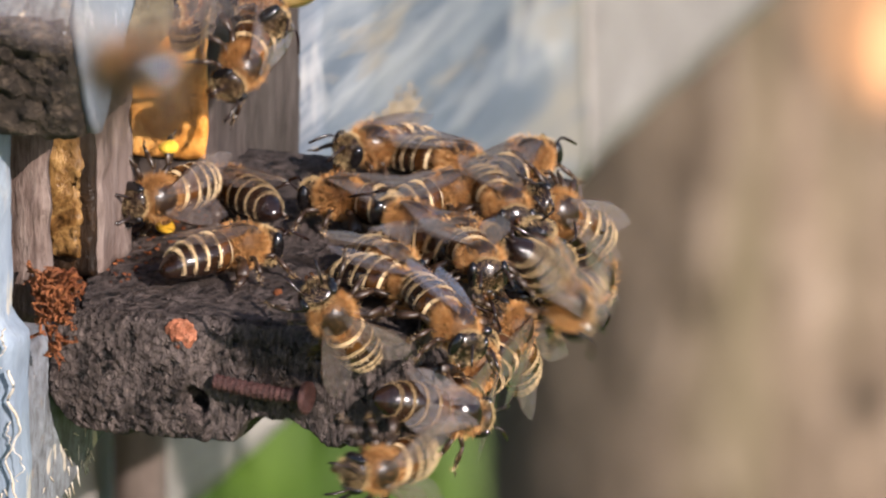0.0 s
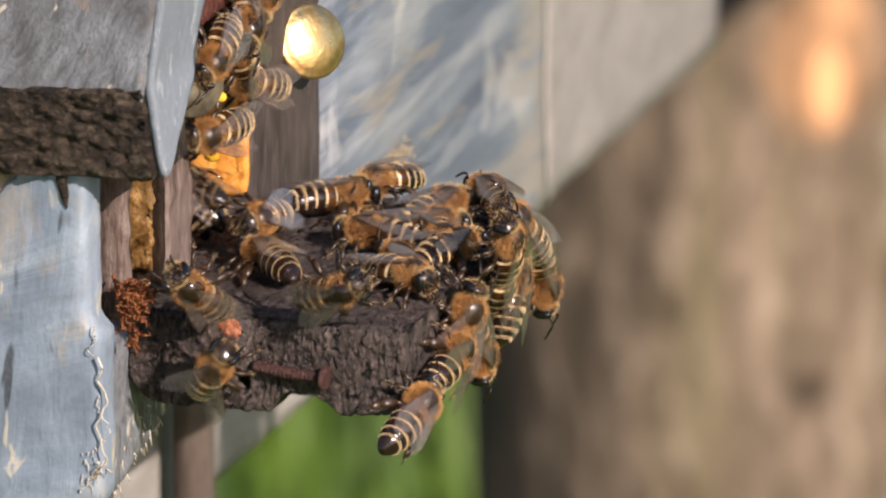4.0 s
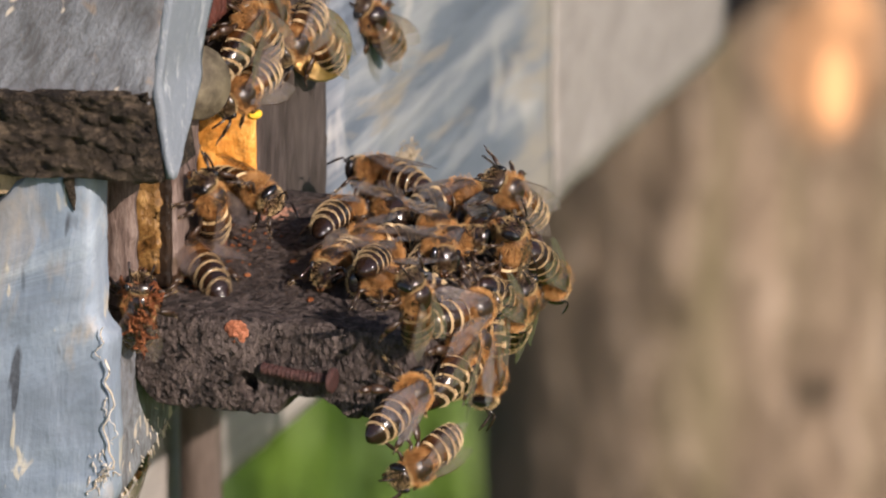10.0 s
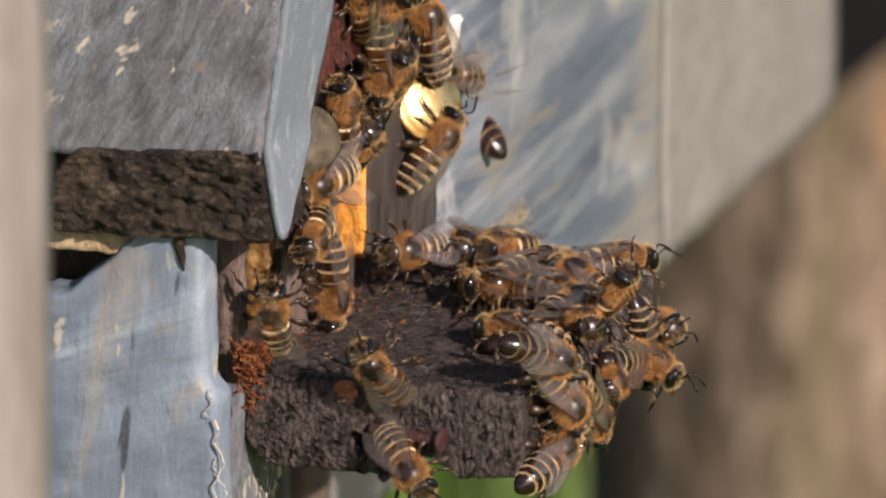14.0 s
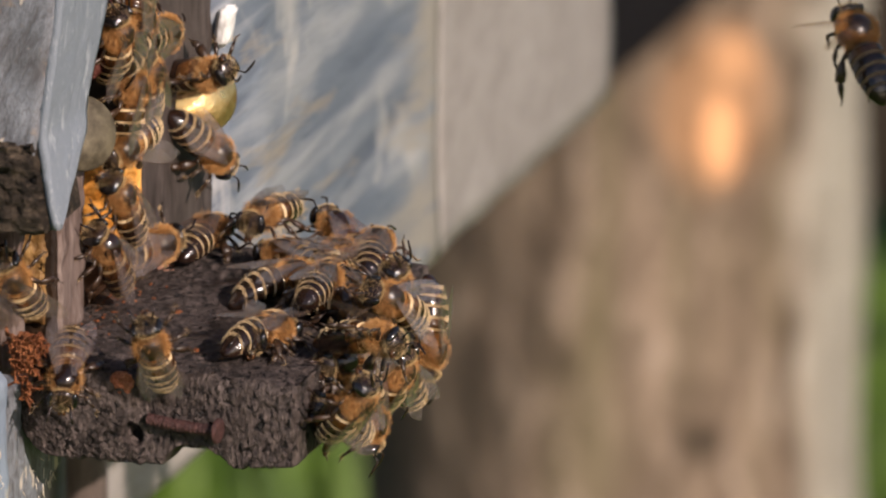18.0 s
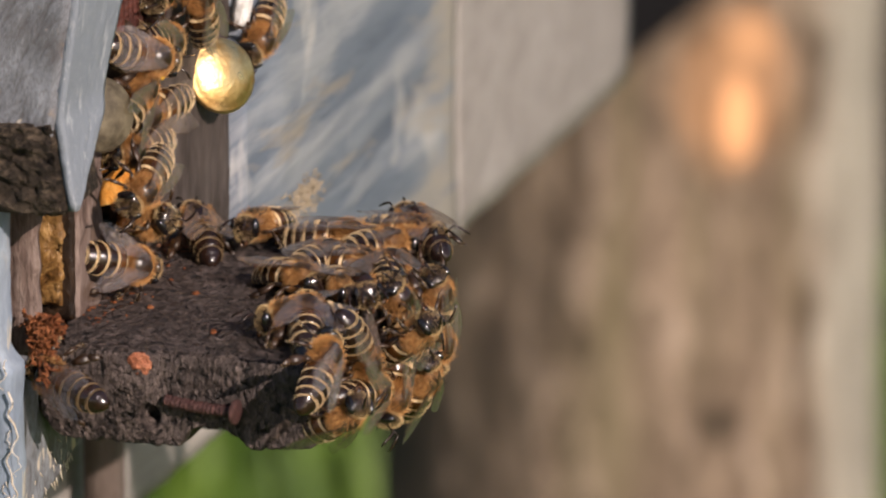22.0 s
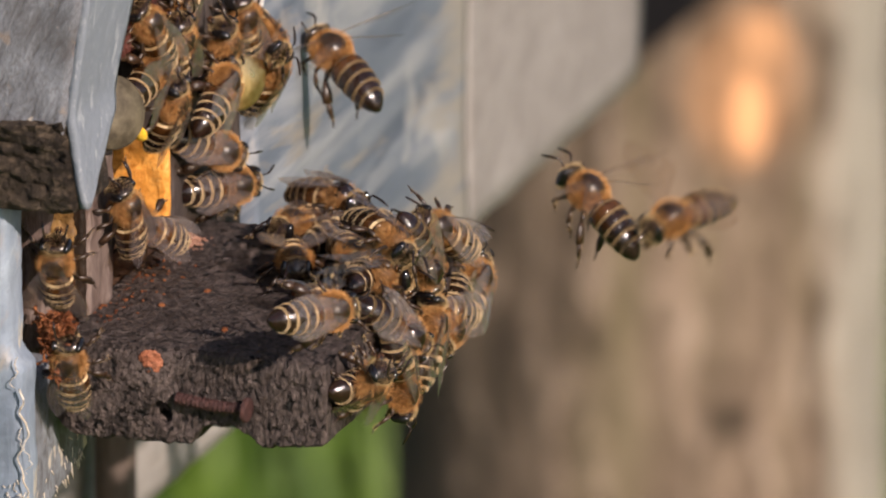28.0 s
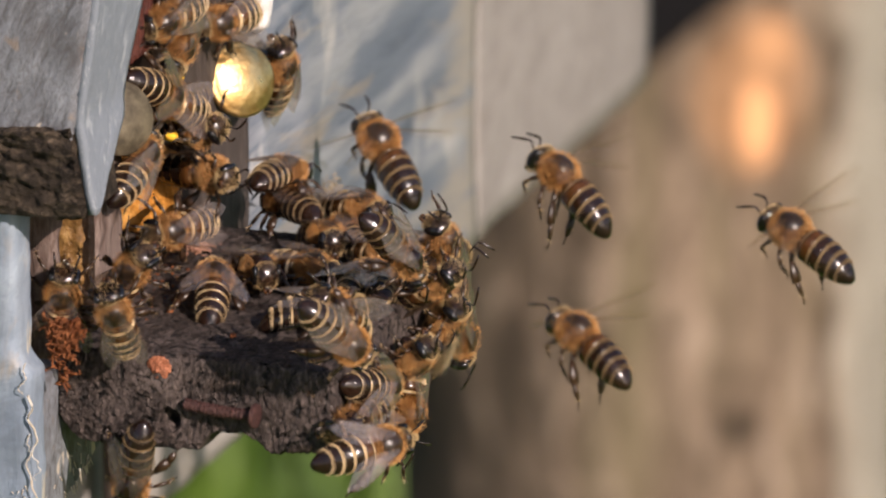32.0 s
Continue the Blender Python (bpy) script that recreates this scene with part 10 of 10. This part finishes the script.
    walk(flyers[0], [
        (0, pose(0.1006, 0.0526, 0.0364, -7, -33, -173)), (1, pose(0.1006, 0.0526, 0.0364, -7, -33, -173)), (1.45, pose(0.1006, 0.0526, 0.0364, -7, -33, -173)), (2, pose(0.0251, 0.0809, -0.0024, 7, -11, 160)),
        (3, pose(0.0042, 0.0728, -0.0056, -2, -18, 160)), (3.6, pose(0.1006, 0.0526, 0.0364, -2, -18, 160)), (6, pose(0.1006, 0.0526, 0.0364, -2, -18, 160)), (7, pose(0.1006, 0.0526, 0.0364, -2, -18, 160)), (7.45, pose(0.1006, 0.0526, 0.0364, -2, -18, 160)),
        (8, pose(0.0267, 0.0846, 0.0072, -7, -14, 158)), (9, pose(0.0444, 0.0901, 0.0061, 4, -20, 154)), (9.6, pose(0.1006, 0.0526, 0.0364, 4, -20, 154)), (10, pose(0.1006, 0.0526, 0.0364, 4, -20, 154)), (10.45, pose(0.1006, 0.0526, 0.0364, 4, -20, 154)),
        (11, pose(0.0241, 0.0837, 0.0070, 15, -13, 159)), (12, pose(0.0517, 0.0922, 0.0050, 1, -16, 157)), (13, pose(0.0297, 0.0842, 0.0029, -11, -24, 159)), (13.6, pose(0.1006, 0.0526, 0.0364, -11, -24, 159)),
        (16, pose(0.1006, 0.0526, 0.0364, -11, -24, 159)), (16.45, pose(0.1006, 0.0526, 0.0364, -11, -24, 159)), (17, pose(0.0393, 0.0883, 0.0058, -6, -21, 153)), (18, pose(0.0608, 0.0975, 0.0119, 0, -36, 134)),
        (19, pose(0.0137, 0.0775, -0.0010, 10, -28, 160)), (20, pose(0.0214, 0.0826, 0.0065, 13, -22, 152)), (21, pose(0.0056, 0.0778, 0.0079, -12, -12, 159)), (21.6, pose(0.1006, 0.0526, 0.0364, -12, -12, 159)),
        (22, pose(0.1006, 0.0526, 0.0364, -12, -12, 159)), (22.45, pose(0.1006, 0.0526, 0.0364, -12, -12, 159)), (23, pose(-0.0063, 0.0695, -0.0053, 23, -40, 122)), (24, pose(0.0423, 0.0893, 0.0057, 6, -33, 77)),
        (25, pose(0.0426, 0.0821, -0.0162, -8, -25, 149)), (28, pose(0.0327, 0.0821, -0.0065, -1, -36, 162)), (28.5, pose(0.0269, 0.0801, -0.0066, 9, -27, 107)), (29, pose(0.0212, 0.0781, -0.0066, 8, -15, 59)),
        (29.5, pose(0.0262, 0.0808, -0.0037, 5, -19, 107)), (30, pose(0.0312, 0.0835, -0.0007, -1, -20, 156)), (31, pose(0.0207, 0.0825, 0.0069, 10, -34, 149)), (32, pose(0.0094, 0.0762, -0.0006, -12, -32, 141)),
        ])
    walk(flyers[1], [
        (0, pose(0.1056, 0.0543, 0.0364, -7, -33, -173)), (1, pose(0.1056, 0.0543, 0.0364, -7, -33, -173)), (2, pose(0.1056, 0.0543, 0.0364, -7, -33, -173)), (2.45, pose(0.1056, 0.0543, 0.0364, -7, -33, -173)),
        (3, pose(0.0441, 0.0845, -0.0105, 8, -26, 148)), (3.6, pose(0.1056, 0.0543, 0.0364, 8, -26, 148)), (6, pose(0.1056, 0.0543, 0.0364, 8, -26, 148)), (7, pose(0.1056, 0.0543, 0.0364, 8, -26, 148)), (7.45, pose(0.1056, 0.0543, 0.0364, 8, -26, 148)),
        (8, pose(0.0404, 0.0860, -0.0023, 11, -19, 155)), (9, pose(0.0548, 0.0839, -0.0231, -1, -10, 160)), (9.6, pose(0.1056, 0.0543, 0.0364, -1, -10, 160)), (10, pose(0.1056, 0.0543, 0.0364, -1, -10, 160)),
        (11, pose(0.1056, 0.0543, 0.0364, -1, -10, 160)), (12, pose(0.1056, 0.0543, 0.0364, -1, -10, 160)), (13, pose(0.1056, 0.0543, 0.0364, -1, -10, 160)), (16, pose(0.1056, 0.0543, 0.0364, -1, -10, 160)), (17, pose(0.1056, 0.0543, 0.0364, -1, -10, 160)),
        (18, pose(0.1056, 0.0543, 0.0364, -1, -10, 160)), (19, pose(0.1056, 0.0543, 0.0364, -1, -10, 160)), (20, pose(0.1056, 0.0543, 0.0364, -1, -10, 160)), (20.45, pose(0.1056, 0.0543, 0.0364, -1, -10, 160)),
        (21, pose(0.0443, 0.0862, -0.0055, 5, -16, 159)), (21.6, pose(0.1056, 0.0543, 0.0364, 5, -16, 159)), (22, pose(0.1056, 0.0543, 0.0364, 5, -16, 159)), (23, pose(0.1056, 0.0543, 0.0364, 5, -16, 159)), (24, pose(0.1056, 0.0543, 0.0364, 5, -16, 159)),
        (25, pose(0.1056, 0.0543, 0.0364, 5, -16, 159)), (27.45, pose(0.1056, 0.0543, 0.0364, 5, -16, 159)), (28, pose(0.0048, 0.0776, 0.0083, -8, -25, 150)), (28.6, pose(0.1056, 0.0543, 0.0364, -8, -25, 150)),
        (29, pose(0.1056, 0.0543, 0.0364, -8, -25, 150)), (29.45, pose(0.1056, 0.0543, 0.0364, -8, -25, 150)), (30, pose(0.0547, 0.0793, -0.0369, -18, -22, 152)), (31, pose(0.0636, 0.0845, -0.0300, 14, -14, 158)),
        (31.6, pose(0.1056, 0.0543, 0.0364, 14, -14, 158)), (32, pose(0.1056, 0.0543, 0.0364, 14, -14, 158)),])
    walk(flyers[2], [
        (0, pose(0.1107, 0.0559, 0.0364, -7, -33, -173)), (1, pose(0.1107, 0.0559, 0.0364, -7, -33, -173)), (2, pose(0.1107, 0.0559, 0.0364, -7, -33, -173)), (3, pose(0.1107, 0.0559, 0.0364, -7, -33, -173)), (6, pose(0.1107, 0.0559, 0.0364, -7, -33, -173)),
        (7, pose(0.1107, 0.0559, 0.0364, -7, -33, -173)), (8, pose(0.1107, 0.0559, 0.0364, -7, -33, -173)), (9, pose(0.1107, 0.0559, 0.0364, -7, -33, -173)), (10, pose(0.1107, 0.0559, 0.0364, -7, -33, -173)),
        (11, pose(0.1107, 0.0559, 0.0364, -7, -33, -173)), (12, pose(0.1107, 0.0559, 0.0364, -7, -33, -173)), (13, pose(0.1107, 0.0559, 0.0364, -7, -33, -173)), (16, pose(0.1107, 0.0559, 0.0364, -7, -33, -173)),
        (17, pose(0.1107, 0.0559, 0.0364, -7, -33, -173)), (18, pose(0.1107, 0.0559, 0.0364, -7, -33, -173)), (19, pose(0.1107, 0.0559, 0.0364, -7, -33, -173)), (20, pose(0.1107, 0.0559, 0.0364, -7, -33, -173)),
        (20.45, pose(0.1107, 0.0559, 0.0364, -7, -33, -173)), (21, pose(0.0627, 0.0887, -0.0165, -2, -9, 161)), (21.6, pose(0.1107, 0.0559, 0.0364, -2, -9, 161)), (22, pose(0.1107, 0.0559, 0.0364, -2, -9, 161)),
        (23, pose(0.1107, 0.0559, 0.0364, -2, -9, 161)), (24, pose(0.1107, 0.0559, 0.0364, -2, -9, 161)), (25, pose(0.1107, 0.0559, 0.0364, -2, -9, 161)), (28, pose(0.1107, 0.0559, 0.0364, -2, -9, 161)), (29, pose(0.1107, 0.0559, 0.0364, -2, -9, 161)),
        (30, pose(0.1107, 0.0559, 0.0364, -2, -9, 161)), (30.45, pose(0.1107, 0.0559, 0.0364, -2, -9, 161)), (31, pose(0.0563, 0.0958, 0.0114, -1, -12, 159)), (32, pose(0.0531, 0.0879, -0.0094, -17, -22, 164)),
        ])
    walk(flyers[4], [
        (0, pose(0.0999, 0.0548, 0.0437, -7, -33, -173)), (1, pose(0.0999, 0.0548, 0.0437, -7, -33, -173)), (1.45, pose(0.0999, 0.0548, 0.0437, -7, -33, -173)), (2, pose(0.0358, 0.0874, 0.0065, -13, -17, 156)),
        (3, pose(0.0377, 0.0829, -0.0089, 11, -30, 147)), (3.6, pose(0.0999, 0.0548, 0.0437, 11, -30, 147)), (6, pose(0.0999, 0.0548, 0.0437, 11, -30, 147)), (7, pose(0.0999, 0.0548, 0.0437, 11, -30, 147)), (7.45, pose(0.0999, 0.0548, 0.0437, 11, -30, 147)),
        (8, pose(0.0122, 0.0798, 0.0073, -14, -16, 157)), (9, pose(0.0236, 0.0797, -0.0044, -16, -22, 152)), (9.6, pose(0.0999, 0.0548, 0.0437, -16, -22, 152)), (10, pose(0.0999, 0.0548, 0.0437, -16, -22, 152)),
        (10.45, pose(0.0999, 0.0548, 0.0437, -16, -22, 152)), (11, pose(-0.0007, 0.0742, 0.0034, -17, -18, 156)), (12, pose(0.0385, 0.0914, 0.0158, -2, -10, 161)), (13, pose(0.0017, 0.0789, 0.0152, 11, -13, 160)),
        (16, pose(-0.0031, 0.0679, -0.0133, -14, -25, 150)), (17, pose(0.0099, 0.0767, 0.0003, 4, -25, 149)), (17.6, pose(0.0999, 0.0548, 0.0437, 4, -25, 149)), (18, pose(0.0999, 0.0548, 0.0437, 4, -25, 149)),
        (19, pose(0.0999, 0.0548, 0.0437, 4, -25, 149)), (20, pose(0.0999, 0.0548, 0.0437, 4, -25, 149)), (20.45, pose(0.0999, 0.0548, 0.0437, 4, -25, 149)), (21, pose(0.0224, 0.0849, 0.0124, 9, -11, 160)), (21.6, pose(0.0999, 0.0548, 0.0437, 9, -11, 160)),
        (22, pose(0.0999, 0.0548, 0.0437, 9, -11, 160)), (22.45, pose(0.0999, 0.0548, 0.0437, 9, -11, 160)), (23, pose(0.0264, 0.0861, 0.0122, 2, -15, 157)), (23.5, pose(0.0290, 0.0869, 0.0118, -9, -9, -164)),
        (24, pose(0.0315, 0.0876, 0.0115, -14, 2, -127)), (24.6, pose(0.0999, 0.0548, 0.0437, -14, 2, -127)), (25, pose(0.0999, 0.0548, 0.0437, -14, 2, -127)), (27.45, pose(0.0999, 0.0548, 0.0437, -14, 2, -127)),
        (28, pose(0.0415, 0.0848, -0.0071, -14, 10, -124)), (28.5, pose(0.0354, 0.0802, -0.0147, -18, -4, -163)), (29, pose(0.0294, 0.0757, -0.0224, -12, -17, 156)), (30, pose(0.0300, 0.0772, -0.0185, 13, -23, 151)),
        (31, pose(0.0245, 0.0794, -0.0064, 9, -26, 148)), (32, pose(0.0320, 0.0774, -0.0200, -1, -21, 153)),])
    walk(flyers[5], [
        (0, pose(0.1049, 0.0565, 0.0437, -7, -33, -173)), (1, pose(0.1049, 0.0565, 0.0437, -7, -33, -173)), (2, pose(0.1049, 0.0565, 0.0437, -7, -33, -173)), (3, pose(0.1049, 0.0565, 0.0437, -7, -33, -173)), (6, pose(0.1049, 0.0565, 0.0437, -7, -33, -173)),
        (7, pose(0.1049, 0.0565, 0.0437, -7, -33, -173)), (8, pose(0.1049, 0.0565, 0.0437, -7, -33, -173)), (9, pose(0.1049, 0.0565, 0.0437, -7, -33, -173)), (10, pose(0.1049, 0.0565, 0.0437, -7, -33, -173)),
        (11, pose(0.1049, 0.0565, 0.0437, -7, -33, -173)), (12, pose(0.1049, 0.0565, 0.0437, -7, -33, -173)), (13, pose(0.1049, 0.0565, 0.0437, -7, -33, -173)), (16, pose(0.1049, 0.0565, 0.0437, -7, -33, -173)),
        (17, pose(0.1049, 0.0565, 0.0437, -7, -33, -173)), (18, pose(0.1049, 0.0565, 0.0437, -7, -33, -173)), (19, pose(0.1049, 0.0565, 0.0437, -7, -33, -173)), (20, pose(0.1049, 0.0565, 0.0437, -7, -33, -173)),
        (20.45, pose(0.1049, 0.0565, 0.0437, -7, -33, -173)), (21, pose(0.0313, 0.0850, 0.0039, 20, -19, 154)), (21.6, pose(0.1049, 0.0565, 0.0437, 20, -19, 154)), (22, pose(0.1049, 0.0565, 0.0437, 20, -19, 154)),
        (23, pose(0.1049, 0.0565, 0.0437, 20, -19, 154)), (24, pose(0.1049, 0.0565, 0.0437, 20, -19, 154)), (25, pose(0.1049, 0.0565, 0.0437, 20, -19, 154)), (28, pose(0.1049, 0.0565, 0.0437, 20, -19, 154)), (29, pose(0.1049, 0.0565, 0.0437, 20, -19, 154)),
        (30, pose(0.1049, 0.0565, 0.0437, 20, -19, 154)), (30.45, pose(0.1049, 0.0565, 0.0437, 20, -19, 154)), (31, pose(0.0410, 0.0908, 0.0117, -1, -18, 155)), (32, pose(0.0286, 0.0816, -0.0038, 8, -32, 161)),
        ])
    walk(flyers[6], [
        (0, pose(0.1099, 0.0581, 0.0437, -7, -33, -173)), (1, pose(0.1099, 0.0581, 0.0437, -7, -33, -173)), (2, pose(0.1099, 0.0581, 0.0437, -7, -33, -173)), (3, pose(0.1099, 0.0581, 0.0437, -7, -33, -173)), (6, pose(0.1099, 0.0581, 0.0437, -7, -33, -173)),
        (7, pose(0.1099, 0.0581, 0.0437, -7, -33, -173)), (8, pose(0.1099, 0.0581, 0.0437, -7, -33, -173)), (9, pose(0.1099, 0.0581, 0.0437, -7, -33, -173)), (10, pose(0.1099, 0.0581, 0.0437, -7, -33, -173)),
        (11, pose(0.1099, 0.0581, 0.0437, -7, -33, -173)), (12, pose(0.1099, 0.0581, 0.0437, -7, -33, -173)), (13, pose(0.1099, 0.0581, 0.0437, -7, -33, -173)), (16, pose(0.1099, 0.0581, 0.0437, -7, -33, -173)),
        (17, pose(0.1099, 0.0581, 0.0437, -7, -33, -173)), (18, pose(0.1099, 0.0581, 0.0437, -7, -33, -173)), (19, pose(0.1099, 0.0581, 0.0437, -7, -33, -173)), (20, pose(0.1099, 0.0581, 0.0437, -7, -33, -173)),
        (21, pose(0.1099, 0.0581, 0.0437, -7, -33, -173)), (22, pose(0.1099, 0.0581, 0.0437, -7, -33, -173)), (23, pose(0.1099, 0.0581, 0.0437, -7, -33, -173)), (24, pose(0.1099, 0.0581, 0.0437, -7, -33, -173)),
        (25, pose(0.1099, 0.0581, 0.0437, -7, -33, -173)), (28, pose(0.1099, 0.0581, 0.0437, -7, -33, -173)), (29, pose(0.1099, 0.0581, 0.0437, -7, -33, -173)), (30, pose(0.1099, 0.0581, 0.0437, -7, -33, -173)),
        (31, pose(0.1099, 0.0581, 0.0437, -7, -33, -173)), (32, pose(0.1099, 0.0581, 0.0437, -7, -33, -173)),])
    def flight(bee, home, stops):
        """A bee that comes in from its home in the air, passes the stops (seconds, place, turn) and goes back between far ones."""
        x, y, z = home
        rows, first = [], stops[0]
        if first[0] > 0.35:
            rows.append((0, pose(x, y, z, *first[4:])))
        for i, (t, *at) in enumerate(stops):
            before = stops[i - 1][0] if i else -9
            after = stops[i + 1][0] if i + 1 < len(stops) else 99
            if t - before > 0.75 and t > 0.4:
                rows.append((round(t - 0.36, 3), pose(x, y, z, *at[3:])))
            rows.append((t, pose(*at)))
            if after - t > 0.75 and t < 31.6:
                rows.append((round(t + 0.36, 3), pose(x, y, z, *at[3:])))
        rows.append((32, pose(x, y, z, *stops[-1][4:])))
        walk(bee, rows)

    flight(flyers[3], (0.1157, 0.0576, 0.0364), [(0.5, -0.0693, 0.4326, -0.1073, 13, -29, 142), (5.5, 0.0471, 0.0607, 0.0076, -12, -19, 145), (5.7, 0.0460, 0.0542, -0.0113, 9, -21, 148), (7.5, 0.0364, 0.0470, -0.0236, 5, -24, 159), (9.5, 0.0506, 0.0610, 0.0049, -13, -12, 161), (11.5, 0.0188, 0.0527, 0.0108, -9, -17, 160), (13.5, 0.0331, 0.0494, -0.0134, -2, -14, 151), (15.5, 0.0318, 0.0598, 0.0200, 3, -16, 156), (17.5, 0.0100, 0.0482, 0.0059, -6, -29, 140), (19.5, 0.0658, 0.0592, -0.0145, -3, -16, 150), (21.5, 0.0417, 0.0605, 0.0122, -2, -17, 156), (24.5, 0.0426, 0.0559, -0.0031, -9, -13, 145), (25.5, 0.0522, 0.0635, 0.0114, -7, -23, 140), (27.5, 0.0169, 0.0541, 0.0173, -9, -20, 145), (28.5, 0.0297, 0.0578, 0.0158, -10, -14, 156), (29.5, 0.0358, 0.0568, 0.0066, -3, -14, 161), (30.5, 0.0581, 0.0649, 0.0101, 3, -25, 154), (31.5, 0.0147, 0.0505, 0.0083, 11, -17, 163)])
    flight(flyers[7], (0.1190, 0.0600, 0.0300), [(1.5, 0.0444, 0.0824, 0.0095, 2, -19, 165), (4.2, 0.0376, 0.0760, -0.0039, 4, -19, 151), (8.5, 0.0497, 0.0779, -0.0096, 13, -16, 145), (9.5, 0.0295, 0.0679, -0.0207, 10, -18, 162), (11.5, 0.0391, 0.0688, -0.0270, 9, -16, 160), (14.3, 0.0308, 0.0740, -0.0034, 2, -23, 155), (20.5, 0.0536, 0.0848, 0.0080, -6, -15, 156), (21.5, 0.0463, 0.0817, 0.0053, 2, -19, 161), (22.5, 0.0608, 0.0798, -0.0141, 14, -16, 154), (24.5, 0.0608, 0.0813, -0.0097, -3, -12, 163), (26.1, 0.0388, 0.0777, 0.0001, 3, -16, 155), (27.6, 0.0310, 0.0789, 0.0116, 7, -23, 150), (28.5, 0.0332, 0.0761, 0.0007, 12, -25, 159), (30.5, 0.0482, 0.0786, -0.0062, -6, -15, 149)])
    flight(flyers[8], (0.1100, 0.0620, 0.0480), [(4.8, 0.0313, 0.0465, 0.0131, -5, -14, 157), (10.5, 0.0116, 0.0408, 0.0158, 2, -14, 160), (11.5, 0.0603, 0.0527, 0.0040, 5, -12, 153), (14.8, 0.0174, 0.0444, 0.0209, -5, -24, 155), (21.5, 0.0667, 0.0586, 0.0164, 2, -19, 161), (25.5, 0.0151, 0.0442, 0.0228, 5, -28, 165), (26.7, 0.0602, 0.0505, -0.0028, 12, -20, 163), (28.5, 0.0446, 0.0406, -0.0179, -14, -24, 163), (30.5, 0.0298, 0.0354, -0.0190, -11, -29, 158)])
    flight(flyers[9], (0.1766, -0.3306, 0.2046), [(0, 0.1124, -0.3019, 0.1173, 0, -14, -50), (0.1, 0.1067, -0.3071, 0.1161, 0, -14, -50), (1.4, 0.1573, -0.4097, 0.1433, 0, -14, -50), (1.6, 0.1754, -0.4048, 0.1397, 0, -14, -50), (2.9, 0.2129, -0.5695, 0.2053, 0, -14, -50), (3.1, 0.2284, -0.5656, 0.2015, 0, -14, -50), (15.9, 0.1378, -0.2914, 0.1198, 0, -14, -50), (16.1, 0.1565, -0.2883, 0.1110, 0, -14, -50), (19.4, 0.1234, -0.3258, 0.0975, 0, -14, -50), (19.6, 0.1304, -0.3175, 0.1150, 0, -14, -50), (19.9, 0.0869, -0.2301, 0.0897, 0, -14, -50), (20.1, 0.1024, -0.2207, 0.1022, 0, -14, -50), (22.9, 0.1220, -0.3149, 0.1320, 0, -14, -50), (23.1, 0.1294, -0.3185, 0.1131, 0, -14, -50), (23.4, 0.1043, -0.2731, 0.1092, 0, -14, -50), (23.6, 0.1226, -0.2703, 0.0987, 0, -14, -50), (25.1, 0.0997, -0.2736, 0.1125, 0, -14, -50), (25.3, 0.1178, -0.2709, 0.1016, 0, -14, -50)])

    for n, bee in enumerate(crawlers):
        for k, leg in enumerate(o for o in bee.children if o.name.startswith("leg")):
            walk(leg, [(0.5 * i, pose(0, 0, 0, 0, 0, 7 * math.sin(i * 2.2 + k * 2.1 + n))) for i in range(65)])
    for bee in flyers:
        for w in bee.children:
            if w.name.startswith(("forewing", "hindwing")):
                home = w.matrix_basis.copy()
                side = 1 if home.translation.y > 0 else -1
                walk(w, [(i / 30, home @ pose(0, 0, 0, side * (42 if i % 2 else -36), 0, 0)) for i in range(961)])


motions()
